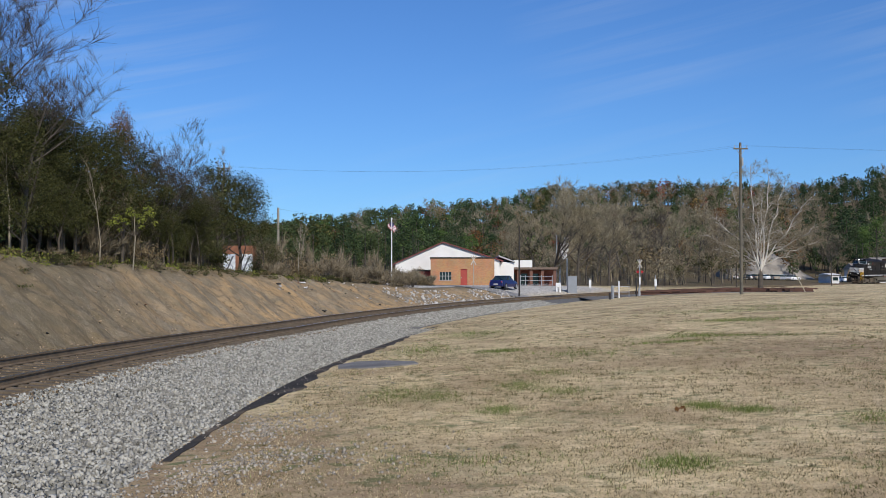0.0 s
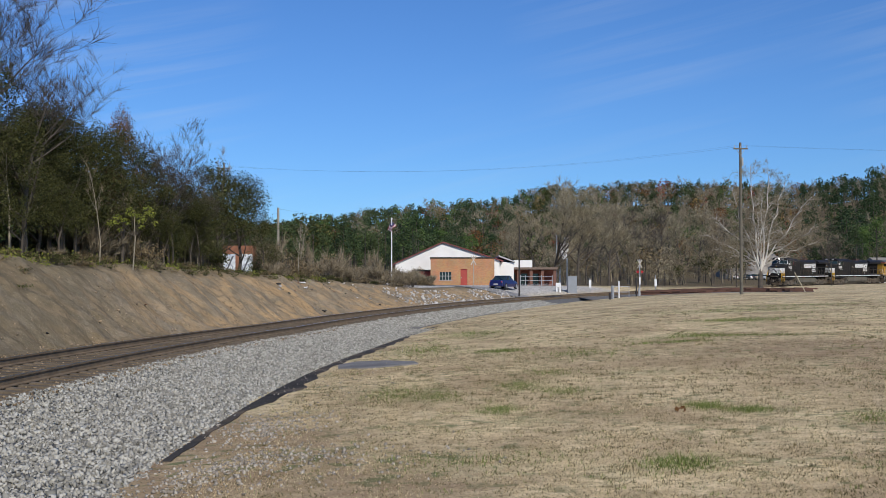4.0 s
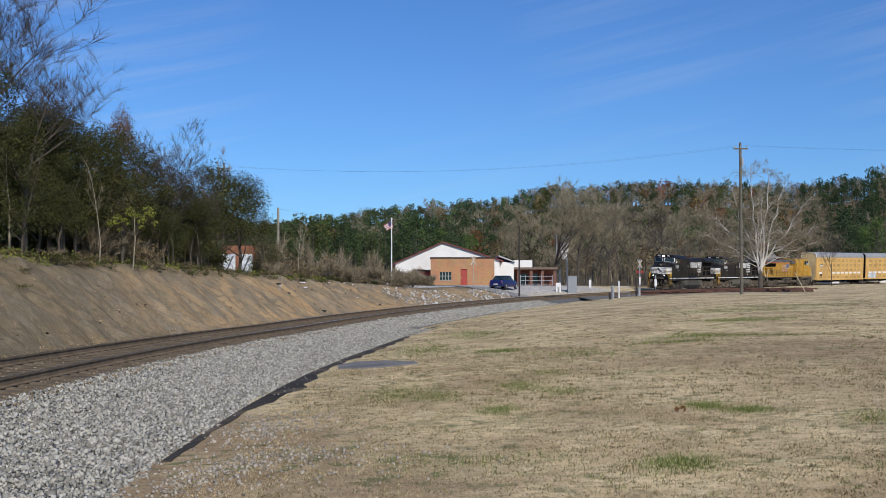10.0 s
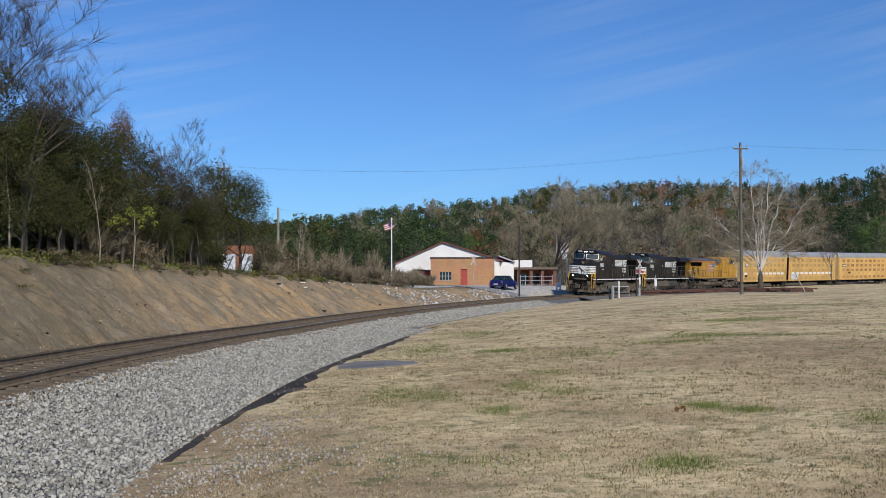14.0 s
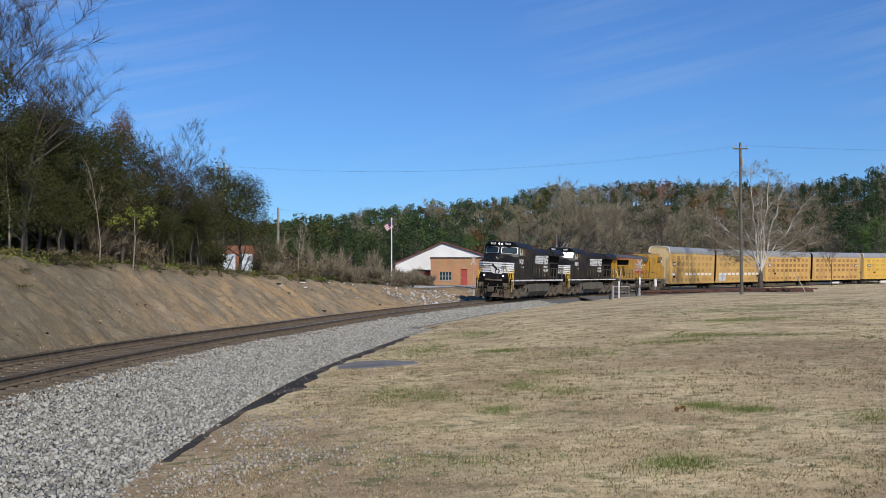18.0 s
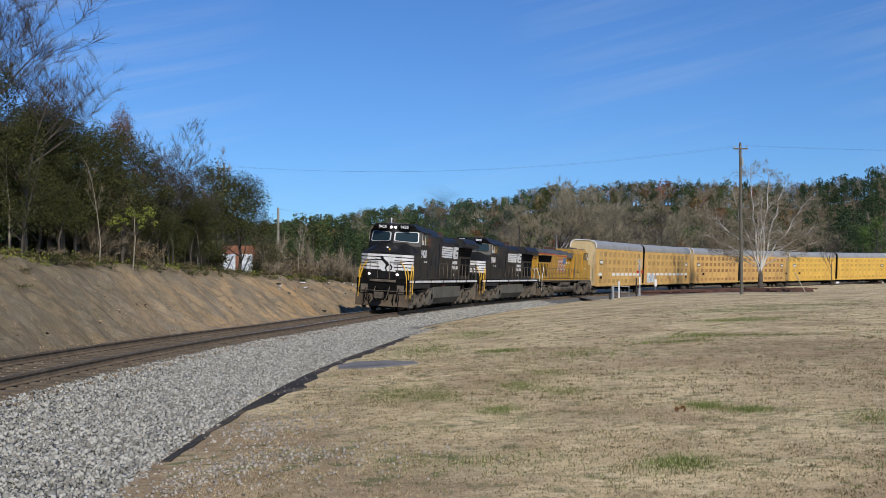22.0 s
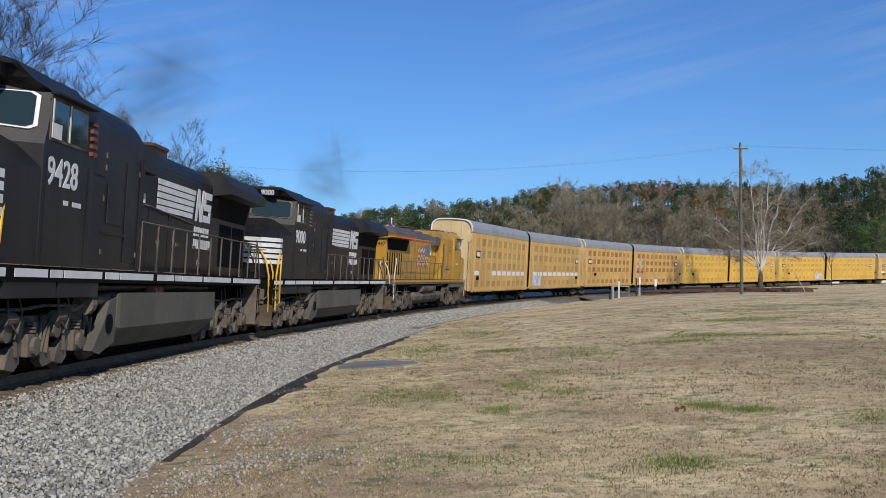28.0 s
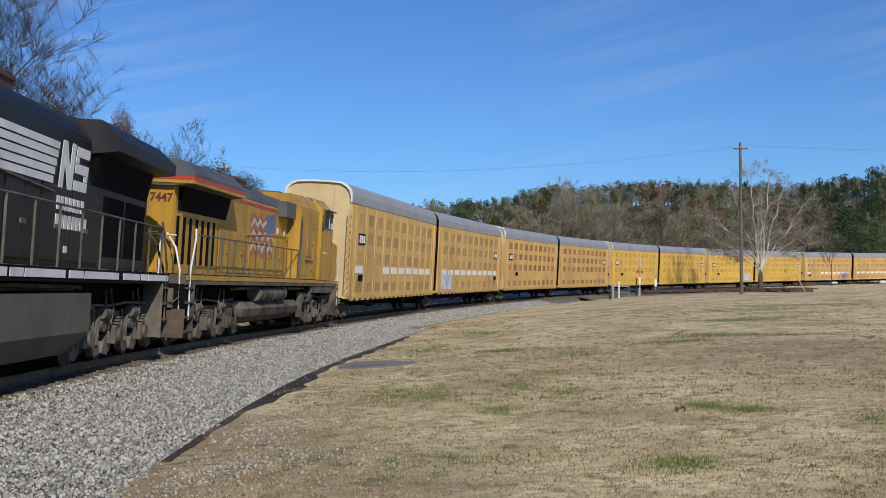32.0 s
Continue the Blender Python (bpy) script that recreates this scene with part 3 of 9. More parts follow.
M_WHEEL = material("wheel_steel", (0.04, 0.033, 0.028), 0.6, 0.6, 4, 0.3, 20, 0.1)
M_TREAD = material("wheel_tread", (0.5, 0.48, 0.46), 0.3, 0.9, 4, 0.2, 20, 0.05)
M_LAMP = glow("headlight_lit", (1.0, 0.90, 0.92), 5.0)
M_GRILLE = material("radiator_grille", (0.005, 0.005, 0.0055), 0.9, 0, 3, 0.3, 30, 0.2, spec=0.1)
M_BUFF = material("silver_grey_paint", (0.42, 0.41, 0.39), 0.55, 0, 2, 0.2, 12, 0.05)


def glass_material():
    m = bpy.data.materials.new("cab_glass")
    m.use_nodes = True
    b = m.node_tree.nodes["Principled BSDF"]
    b.inputs["Base Color"].default_value = (0.02, 0.035, 0.035, 1)
    b.inputs["Roughness"].default_value = 0.04
    b.inputs["Specular IOR Level"].default_value = 0.55
    return m


M_GLASS = glass_material()

L_LOCO, L_RACK = 22.3, 22.05
TRAIN_ORDER = []       # (thing, distance of its middle behind the front coupler, half distance of its trucks, turned)
WHEELSETS = []         # (wheelset, pose on its thing, radius, turned)


def wheelset_mesh(r):
    bm = bmesh.new()
    for y in (-0.75, 0.75):
        sgn = 1 if y > 0 else -1
        disc(bm, (0, y, 0), (0, 1, 0), r, 0.13, 24)
        disc(bm, (0, y - sgn * 0.075, 0), (0, 1, 0), r + 0.03, 0.03, 24)
        disc(bm, (0, y + sgn * 0.075, 0), (0, 1, 0), r * 0.32, 0.07, 12)
        for k in range(5):
            a = 2 * math.pi * k / 5
            disc(bm, (math.cos(a) * r * 0.6, y + sgn * 0.07, math.sin(a) * r * 0.6), (0, 1, 0), r * 0.11, 0.02, 8)
    disc(bm, (0, 0, 0), (0, 1, 0), 0.09, 2.05, 10)
    return bm


WHEEL_PROTO = {}


def add_wheelset(thing, x, r, turned):
    if r not in WHEEL_PROTO:
        WHEEL_PROTO[r] = part("wheelset", wheelset_mesh(r), M_WHEEL, thing)
        w = WHEEL_PROTO[r]
        w.matrix_basis = pose(x, 0, r)
    else:
        w = again(WHEEL_PROTO[r], pose(x, 0, r), thing)
    WHEELSETS.append((w, x, r, turned))


def truck_side(bm, xc, y, s):
    """One cast side frame of a three-axle truck: arched beam, pedestals, journal boxes, springs and brake gear."""
    o = 0.09 * s

    def slab(pts, d0=0.0, d1=None):
        prism(bm, [(xc + a, b) for a, b in pts], "y", y + d0 * s, y + (d1 if d1 is not None else 0.09) * s)
    slab([(-2.95, 0.80), (-2.75, 1.04), (-1.45, 1.14), (-1.05, 1.02), (1.05, 1.02), (1.45, 1.14), (2.75, 1.04), (2.95, 0.80), (2.62, 0.70), (1.5, 0.78), (1.05, 0.62), (-1.05, 0.62), (-1.5, 0.78), (-2.62, 0.70)])
    for ax in (-2.07, 0, 2.07):
        for d in (-1, 1):
            # pedestal leg, brake hanger wedge and shoe beside the wheel
            slab([(ax + 0.19 * d, 0.92), (ax + 0.56 * d, 0.92), (ax + 0.46 * d, 0.40), (ax + 0.22 * d, 0.38)], 0.0, 0.12)
            slab([(ax + 0.42 * d, 0.60), (ax + 0.80 * d, 0.52), (ax + 0.98 * d, 0.22), (ax + 0.60 * d, 0.16), (ax + 0.40 * d, 0.28)], 0.03, 0.17)
            tube(bm, [(xc + ax + 0.62 * d, y + 0.19 * s, 0.40), (xc + ax + 0.70 * d, y + 0.19 * s, 0.95)], 0.035, 6)
        y0, y1 = sorted((y + 0.09 * s, y + 0.22 * s))
        box(bm, xc + ax - 0.22, xc + ax + 0.22, y0, y1, 0.36, 0.74, 0.03)
        disc(bm, (xc + ax, y + 0.25 * s, 0.54), (0, 1, 0), 0.15, 0.08, 14)
        for dz in range(3):
            disc(bm, (xc + ax, y + 0.12 * s, 0.78 + 0.06 * dz), (0, 0, 1), 0.13, 0.035, 10)
        tube(bm, [(xc + ax - 0.5, y + 0.13 * s, 1.06), (xc + ax - 0.42, y + 0.16 * s, 0.62)], 0.03, 6)
    for d in (-1, 1):
        # slanted damper and sand pipe at each end
        tube(bm, [(xc + 2.55 * d, y + 0.16 * s, 1.02), (xc + 2.95 * d, y + 0.18 * s, 0.45), (xc + 2.78 * d, y + 0.1 * s, 0.12)], 0.03, 6)
        disc(bm, (xc + 1.05 * d, y + 0.16 * s, 0.80), (0, 1, 0), 0.17, 0.12, 14)
    for ax in (-1.05, 1.05):
        disc(bm, (xc + ax, y + 0.20 * s, 1.0), (1, 0, 0), 0.11, 0.42, 12)
        tube(bm, [(xc + ax + 0.2, y + 0.2 * s, 1.0), (xc + ax + 0.48, y + 0.2 * s, 0.86), (xc + ax + 0.60, y + 0.17 * s, 0.42)], 0.025)
        tube(bm, [(xc + ax - 0.2, y + 0.24 * s, 1.5), (xc + ax - 0.42, y + 0.26 * s, 1.1), (xc + ax - 0.2, y + 0.28 * s, 0.78), (xc + ax + 0.1, y + 0.26 * s, 1.0), (xc + ax + 0.16, y + 0.24 * s, 1.45)], 0.02)
    tube(bm, [(xc - 2.3, y + 0.2 * s, 1.16), (xc - 0.4, y + 0.22 * s, 1.2), (xc + 0.6, y + 0.2 * s, 1.14), (xc + 2.3, y + 0.2 * s, 1.18)], 0.028)


def rail_run(bm, x0, x1, y, z, posts, r=0.022):
    tube(bm, [(x0, y, z), (x1, y, z)], r)
    for k in range(posts):
        x = x0 + (x1 - x0) * k / (posts - 1)
        tube(bm, [(x, y, 1.80), (x, y, z)], r)


def section(x, w, zsh, wr, zr, zb=1.86):
    return [(x, -w, zb), (x, w, zb), (x, w, zsh), (x, (w + wr) / 2 + 0.03, zsh + (zr - zsh) * 0.6), (x, wr, zr), (x, -wr, zr), (x, -(w + wr) / 2 - 0.03, zsh + (zr - zsh) * 0.6), (x, -w, zsh)]


M_RIM2 = material("window_sash_pale", (0.66, 0.65, 0.62), 0.5, 0, 3, 0.12, 14, 0.03)


CAB_W = 1.56


def cab_front(bm):
    """The cab: full width at the sides, its face swept back from the middle and leaning back to the brow."""
    def ring(x_mid, x_side, w, z):
        return [(5.85, -w, z), (5.85, w, z), (x_side, w, z), (x_mid + 0.70 * (x_side - x_mid), w * 0.72, z), (x_mid, 0.1, z), (x_mid, -0.1, z), (x_mid + 0.70 * (x_side - x_mid), -w * 0.72, z), (x_side, -w, z)]
    w = CAB_W
    loft(bm, [ring(8.92, 8.17, w, 1.86), ring(8.92, 8.17, w, 3.75), ring(8.67, 7.92, w, 4.42), ring(8.60, 7.86, w, 4.60), ring(8.58, 8.26, w - 0.22, 4.76), ring(8.56, 8.42, w - 0.40, 4.96)])


def windshield(loco, side, frame_mat):
    """One front pane with its gasket on the swept face of the cab."""
    on_face = lambda y, z: Vector((8.92 - 0.373 * (z - 3.75) - 0.5137 * (y - 0.1), y, z))
    lo0, lo1, hi0, hi1 = on_face(0.15, 4.03), on_face(1.36, 3.98), on_face(0.15, 4.50), on_face(1.32, 4.55)
    out = (lo1 - lo0).cross(hi0 - lo0).normalized()
    if out.x < 0:
        out = -out
    mid = (lo0 + lo1 + hi0 + hi1) / 4
    for k, off, name, mat in ((1.10, 0.03, "windshield_frame", frame_mat), (1.0, 0.05, "windshield", M_GLASS)):
        bm = bmesh.new()
        ring = []
        for a, b, c in ((lo0, hi0, lo1), (lo1, hi1, lo0), (hi1, lo1, hi0), (hi0, lo0, hi1)):
            for q in (a.lerp(c, 0.08), a.lerp(b, 0.10)) if a in (lo1, hi0) else (a.lerp(b, 0.10), a.lerp(c, 0.08)):
                ring.append(mid + (q - mid) * k)
        base, top = [], []
        for q in ring:
            u, v = q - out * 0.06, q + out * off
            base.append(bm.verts.new((u.x, u.y * side, u.z)))
            top.append(bm.verts.new((v.x, v.y * side, v.z)))
        bm.faces.new(top)
        n = len(ring)
        for i in range(n):
            bm.faces.new((base[i], base[(i + 1) % n], top[(i + 1) % n], top[i]))
        bmesh.ops.recalc_face_normals(bm, faces=bm.faces[:])
        part(name, bm, mat, loco, "pale window gasket" if k > 1 and frame_mat is M_WHITE else "")
    bm = bmesh.new()
    tube(bm, [(8.62, 0.62 * side, 3.95), (8.52, 0.50 * side, 4.36)], 0.012, 5)
    part("wiper", bm, M_DARK, loco)


def locomotive(number, scheme, turned, lit, label):
    ns = scheme == "black"
    body, roof = (M_BLACK, M_BLACKROOF) if ns else (M_YELLOW, M_UPGREY)
    T = tagged(empty("locomotive"), label, "locomotive", group="locomotives of the train")
    B = lambda: bmesh.new()

    # underframe, walkway and pilot
    bm = B()
    box(bm, -10.35, 10.35, -1.52, 1.52, 1.60, 1.84, 0.01)
    part("walkway", bm, M_DARK if ns else M_GRIME, T)
    bm = B()
    box(bm, -9.8, 9.8, -0.75, 0.75, 0.95, 1.60)
    part("centre_sill", bm, M_DARK, T)
    for s in (-1, 1):
        if ns:
            # broken white band along the walkway's edge
            x = -10.2
            k = 0
            while x < 10.0:
                w = (1.9, 0.55, 1.3, 2.2, 0.8)[k % 5]
                bm = B()
                box(bm, x, min(x + w, 10.2), min(1.52 * s, 1.532 * s), max(1.52 * s, 1.532 * s), 1.67, 1.80)
                part("sill_stripe", bm, M_WHITE, T, "worn white reflective stripe")
                x += w + (0.07, 0.12, 0.34, 0.09, 0.2)[k % 5]
                k += 1
        else:
            bm = B()
            box(bm, -10.3, 10.3, min(1.52 * s, 1.532 * s), max(1.52 * s, 1.532 * s), 1.72, 1.83)
            part("sill_stripe", bm, M_YELLOW, T)
        bm = B()
        for xa, xb in ((5.0, 7.0), (7.08, 9.2)):
            box(bm, xa, xb, min(1.36 * s, 1.49 * s), max(1.36 * s, 1.49 * s), 1.34, 1.60, 0.01)
        part("side_skirt", bm, M_BLACKROOF if ns else M_GRIME, T)
        # pipes and small valves in the gap over the tank
        bm = B()
        tube(bm, [(-4.6, 1.20 * s, 1.50), (-1.0, 1.22 * s, 1.53), (4.8, 1.20 * s, 1.50)], 0.035, 6)
        tube(bm, [(-4.6, 1.05 * s, 1.46), (4.8, 1.05 * s, 1.46)], 0.03, 6)
        part("brake_pipe", bm, M_GRIME, T)
    # fuel tank with sloping ends and chamfered flanks
    bm = B()
    ring = lambda x, w, zt, zb: [(x, -w, zt), (x, w, zt), (x, w, zb + 0.42), (x, w - 0.38, zb), (x, -w + 0.38, zb), (x, -w, zb + 0.42)]
    if ns:
        loft(bm, [ring(-4.55, 1.40, 1.36, 0.36), ring(-4.45, 1.45, 1.41, 0.30), ring(3.5, 1.45, 1.41, 0.30), ring(3.6, 1.42, 1.38, 0.34)])
    else:
        belly = lambda x, k: [(x, 1.38 * k * math.sin(q), 0.84 - 0.54 * k * math.cos(q)) for q in (radians(a) for a in (-120, -95, -70, -45, -20, 20, 45, 70, 95, 120))]
        loft(bm, [belly(-4.4, 0.9), belly(-4.2, 1.0), belly(3.3, 1.0), belly(3.5, 0.9)])
    part("fuel_tank", bm, M_TANK if ns else M_GRIME, T, "dusty grey fuel tank" if ns else "brown grimy rounded fuel tank")
    if not ns:
        for s in (-1, 1):
            bm = B()
            tube(bm, [(-2.6, 1.24 * s, 1.33), (-2.5, 1.24 * s, 1.33), (0.9, 1.24 * s, 1.33), (1.0, 1.24 * s, 1.33)], 0.23, 14)
            for xb in (-2.1, -0.8, 0.5):
                disc(bm, (xb, 1.24 * s, 1.33), (1, 0, 0), 0.25, 0.08, 14)
            part("air_tank", bm, M_GRIME, T)
    for s in (-1, 1):
        bm = B()
        out = [(3.6, 1.32), (4.0, 1.24), (4.25, 0.86), (4.85, 0.34), (4.45, 0.26), (3.6, 0.46)]
        prism(bm, out, "y", 1.22 * s, 1.40 * s)
        part("tank_end_plate", bm, M_TANK if ns else M_GRIME, T)
        bm = B()
        disc(bm, (4.0, 1.41 * s, 0.82), (0, 1, 0), 0.19, 0.03, 16)
        part("tank_hole", bm, M_DARK, T)
        bm = B()
        tube(bm, [(3.8, 1.26 * s, 1.30), (5.0, 1.26 * s, 1.22)], 0.09, 12)
        disc(bm, (5.05, 1.28 * s, 1.20), (1, 0, 0), 0.2, 0.22, 12)
        tube(bm, [(5.1, 1.28 * s, 1.2), (5.5, 1.25 * s, 1.1), (5.9, 1.2 * s, 1.2)], 0.04)
        part("air_reservoir", bm, M_GRIME, T)
        bm = B()
        disc(bm, (0.5, 1.30 * s, 1.46), (1, 0, 0), 0.10, 0.35, 10)
        disc(bm, (0.9, 1.30 * s, 1.44), (1, 0, 0), 0.12, 0.22, 10)
        part("filler_cap", bm, material("rusty_red", (0.30, 0.13, 0.09), 0.8), T)
    # trucks
    for xc in (-7.25, 7.25):
        tr = part("truck", _truck_frame(xc), M_DARK, T)
        for s in (-1, 1):
            bm = B()
            truck_side(bm, xc, 1.02 * s, s)
            part("side_frame", bm, M_GRIME, tr, "dusty cast steel truck side frame")
        for ax in (-2.07, 0, 2.07):
            add_wheelset(T, xc + ax, 0.533, turned)
    # hood, blower compartment and radiators
    bm = B()
    loft(bm, [section(x, w, 4.2, 0.66, 4.58) for x, w in ((-6.2, 0.98), (-6.1, 1.0), (2.4, 1.0), (2.5, 0.98))])
    part("engine_hood", bm, body, T)
    bm = B()
    loft(bm, [section(-6.2, 0.985, 4.28, 0.62, 4.64, 4.2), section(2.5, 0.985, 4.28, 0.62, 4.64, 4.2)])
    part("hood_roof", bm, roof, T)
    bm = B()
    loft(bm, [section(x, 1.44, 4.45, 1.0, zt) for x, zt in ((2.6, 4.90), (5.85, 4.97))])
    part("blower_compartment", bm, body, T)
    bm = B()
    loft(bm, [section(-10.05, 0.92, 4.1, 0.7, 4.4), section(-9.9, 1.0, 4.1, 0.8, 4.4), section(-6.0, 1.0, 4.1, 0.8, 4.4)])
    part("radiator_compartment", bm, body, T)
    wing = [(-1.54, 4.34), (-1.54, 4.10), (-0.95, 4.02), (0.95, 4.02), (1.54, 4.10), (1.54, 4.34), (1.15, 4.68), (-1.15, 4.68)]
    bm = B()
    prism(bm, wing, "x", -10.2, -5.4)
    part("radiator_wing", bm, roof, T, "overhanging radiator roof")
    bm = B()
    prism(bm, [(-1.545, 4.17), (-1.545, 4.27), (1.545, 4.27), (1.545, 4.17)], "x", -10.21, -5.39)
    if not ns:
        part("red_band", bm, M_RED, T, "red lining")
        bm = B()
        prism(bm, [(-1.55, 4.09), (-1.55, 4.165), (1.55, 4.165), (1.55, 4.09)], "x", -10.22, -5.38)
        part("yellow_band", bm, M_YELLOW, T)
        for s in (-1, 1):
            bm = B()
            box(bm, -5.3, 2.4, min(0.99 * s, 1.006 * s), max(0.99 * s, 1.006 * s), 4.06, 4.16)
            part("red_band", bm, M_RED, T, "red lining")
    else:
        bm.free()
    for s in (-1, 1):
        bm = B()
        prism(bm, [(0.98 * s, 3.44), (0.98 * s, 4.03), (1.16 * s, 4.05), (1.03 * s, 3.44)], "x", -9.7, -5.5)
        part("radiator_screen", bm, M_GRILLE, T, "dark slanted radiator screen")
        for x0, x1 in (((-9.7, -8.1), (-7.9, -6.4)) if ns else [(-9.75 + 0.52 * q, -9.55 + 0.52 * q) for q in range(7)]):
            bm = B()
            box(bm, x0, x1, min(0.99 * s, 1.012 * s), max(0.99 * s, 1.012 * s), 2.1, 3.3)
            part("grille", bm, M_GRILLE, T)
        for k in range(5):
            bm = B()
            x0 = -6.0 + k * 1.66
            box(bm, x0, x0 + 0.78, min(1.0 * s, 1.022 * s), max(1.0 * s, 1.022 * s), 1.95, 3.25, 0.008)
            box(bm, x0 + 0.8, x0 + 1.6, min(1.0 * s, 1.022 * s), max(1.0 * s, 1.022 * s), 1.95, 3.25, 0.008)
            d = part("hood_door", bm, body, T)
            bm = B()
            box(bm, x0 + 0.68, x0 + 0.92, min(1.02 * s, 1.05 * s), max(1.02 * s, 1.05 * s), 2.5, 2.58)
            part("latch", bm, M_GRIME if ns else M_YELLOW, d)
        # doors and hatches on the blower compartment and below the cab
        for xa, xb, za, zb in ((2.85, 3.6, 2.0, 3.95), (4.95, 5.7, 2.0, 3.3), (4.9, 5.7, 3.55, 4.1)):
            bm = B()
            box(bm, xa, xb, min(1.44 * s, 1.458 * s), max(1.44 * s, 1.458 * s), za, zb, 0.006)
            d = part("access_door", bm, M_BLACKROOF if ns else body, T)
            for zz in (za + 0.12, zb - 0.2):
                bm = B()
                box(bm, xa - 0.03, xa + 0.03, min(1.44 * s, 1.475 * s), max(1.44 * s, 1.475 * s), zz, zz + 0.1)
                part("hinge", bm, M_GRIME, d)
        bm = B()
        tube(bm, [(2.5, 1.05 * s, 2.2), (2.5, 1.05 * s, 3.3), (0.6, 1.05 * s, 3.3), (-3.2, 1.05 * s, 3.12)], 0.022)
        part("conduit", bm, M_GRIME if ns else body, T)
        for xa in (8.0, 6.1):
            bm = B()
            box(bm, xa - 0.01, xa + 0.01, min(1.56 * s, 1.572 * s), max(1.56 * s, 1.572 * s), 1.9, 3.6)
            part("panel_seam", bm, M_BLACKROOF if ns else M_GRIME, T)
        bm = B()
        box(bm, 3.85, 4.7, min(1.44 * s, 1.47 * s), max(1.44 * s, 1.47 * s), 2.7, 3.45, 0.015)
        part("side_box", bm, M_BLACKROOF if ns else body, T)
        bm = B()
        box(bm, 0.95, 2.4, min(0.9 * s, 1.3 * s), max(0.9 * s, 1.3 * s), 3.95, 4.5, 0.02)
        part("roof_box", bm, M_BLACKROOF if ns else roof, T)
        bm = B()
        box(bm, 3.6, 5.0, min(1.44 * s, 1.48 * s), max(1.44 * s, 1.48 * s), 2.5, 2.56)
        box(bm, 2.62, 2.72, min(1.44 * s, 1.5 * s), max(1.44 * s, 1.5 * s), 1.9, 4.1)
        part("grab_iron", bm, M_BLACKROOF if ns else M_GRIME, T)
        for xx in (1.9, 0.9):
            bm = B()
            box(bm, xx, xx + 0.12, min(1.0 * s, 1.03 * s), max(1.0 * s, 1.03 * s), 3.35, 3.55)
            part("placard", bm, M_WHITE, T)
    # exhaust stack and roof gear
    bm = B()
    loft(bm, [[(-2.1 + dx * k, dy * k, z) for dx, dy in ((-0.62, -0.42), (0.62, -0.42), (0.62, 0.42), (-0.62, 0.42))] for z, k in ((4.5, 1.0), (4.86, 1.0), (4.88, 1.08), (4.95, 1.08))])
    part("exhaust_stack", bm, material("stack_rust", (0.10, 0.055, 0.04), 0.8), T, "rust-brown exhaust stack")
    for a in ((0.6, 1.5, -0.3, 0.3, 4.62, 4.78), (3.0, 3.9, -0.5, 0.5, 4.88, 4.98), (5.9, 6.3, -0.7, -0.3, 4.96, 5.06)):
        bm = B()
        box(bm, *a, 0.02)
        part("roof_hatch", bm, M_GRIME, T)
    for k in range(3):
        bm = B()
        tube(bm, [(6.3 + k * 0.12, 0.15 - 0.15 * k, 5.07), (6.8 + k * 0.12, 0.15 - 0.15 * k, 5.07)], 0.035, 8, 0.07)
        part("horn", bm, M_GRIME, T)
    bm = B()
    disc(bm, (7.6, 0.5, 5.07), (0, 0, 1), 0.12, 0.12, 10)
    part("antenna", bm, M_GRIME, T)
    # cab and nose
    bm = B()
    loft(bm, [section(10.22, 1.0, 3.26, 0.5, 3.36), section(9.85, 1.42, 3.28, 0.62, 3.56), section(9.7, 1.5, 3.28, 0.66, 3.62), section(8.85, 1.54, 3.34, 0.7, 3.90), section(8.2, 1.55, 3.36, 0.8, 3.96)])
    part("nose", bm, body, T)
    bm = B()
    cab_front(bm)
    part("cab", bm, body, T)
    bm = B()
    loft(bm, [section(8.56, 1.12, 4.95, 1.0, 5.02, 4.92), section(8.3, 1.16, 4.94, 1.02, 5.04, 4.86), section(5.8, 1.16, 4.9, 1.0, 5.0, 4.8)])
    part("cab_roof", bm, roof, T)
    gask = M_WHITE if number == "9428" else (M_GRIME if ns else M_UPGREY)
    windshield(T, 1, gask)
    windshield(T, -1, gask)
    for s in (-1, 1):
        for x0, x1 in ((6.35, 7.1), (7.2, 7.95)):
            bm = B()
            box(bm, x0 - 0.05, x1 + 0.05, min(1.56 * s, 1.575 * s), max(1.56 * s, 1.575 * s), 3.84, 4.54, 0.005)
            f = part("side_window_frame", bm, M_GRIME if ns else M_UPGREY, T)
            bm = B()
            box(bm, x0, x1, min(1.56 * s, 1.582 * s), max(1.56 * s, 1.582 * s), 3.90, 4.48)
            part("pane", bm, M_GLASS, f)
        bm = B()
        box(bm, 6.2, 8.05, min(1.56 * s, 1.720 * s), max(1.56 * s, 1.720 * s), 4.56, 4.59)
        part("sunshade", bm, roof, T)
        bm = B()
        box(bm, 7.55, 7.93, min(1.585 * s, 1.595 * s), max(1.585 * s, 1.595 * s), 3.88, 4.12)
        box(bm, 7.93, 7.97, min(1.585 * s, 1.600 * s), max(1.585 * s, 1.600 * s), 3.88, 4.5)
        part("sash", bm, M_RIM2, T, "pale window sash")
        bm = B()
        box(bm, 7.18, 7.22, min(1.585 * s, 1.600 * s), max(1.585 * s, 1.600 * s), 3.88, 4.5)
        part("sash", bm, M_RIM2, T, "pale window sash")
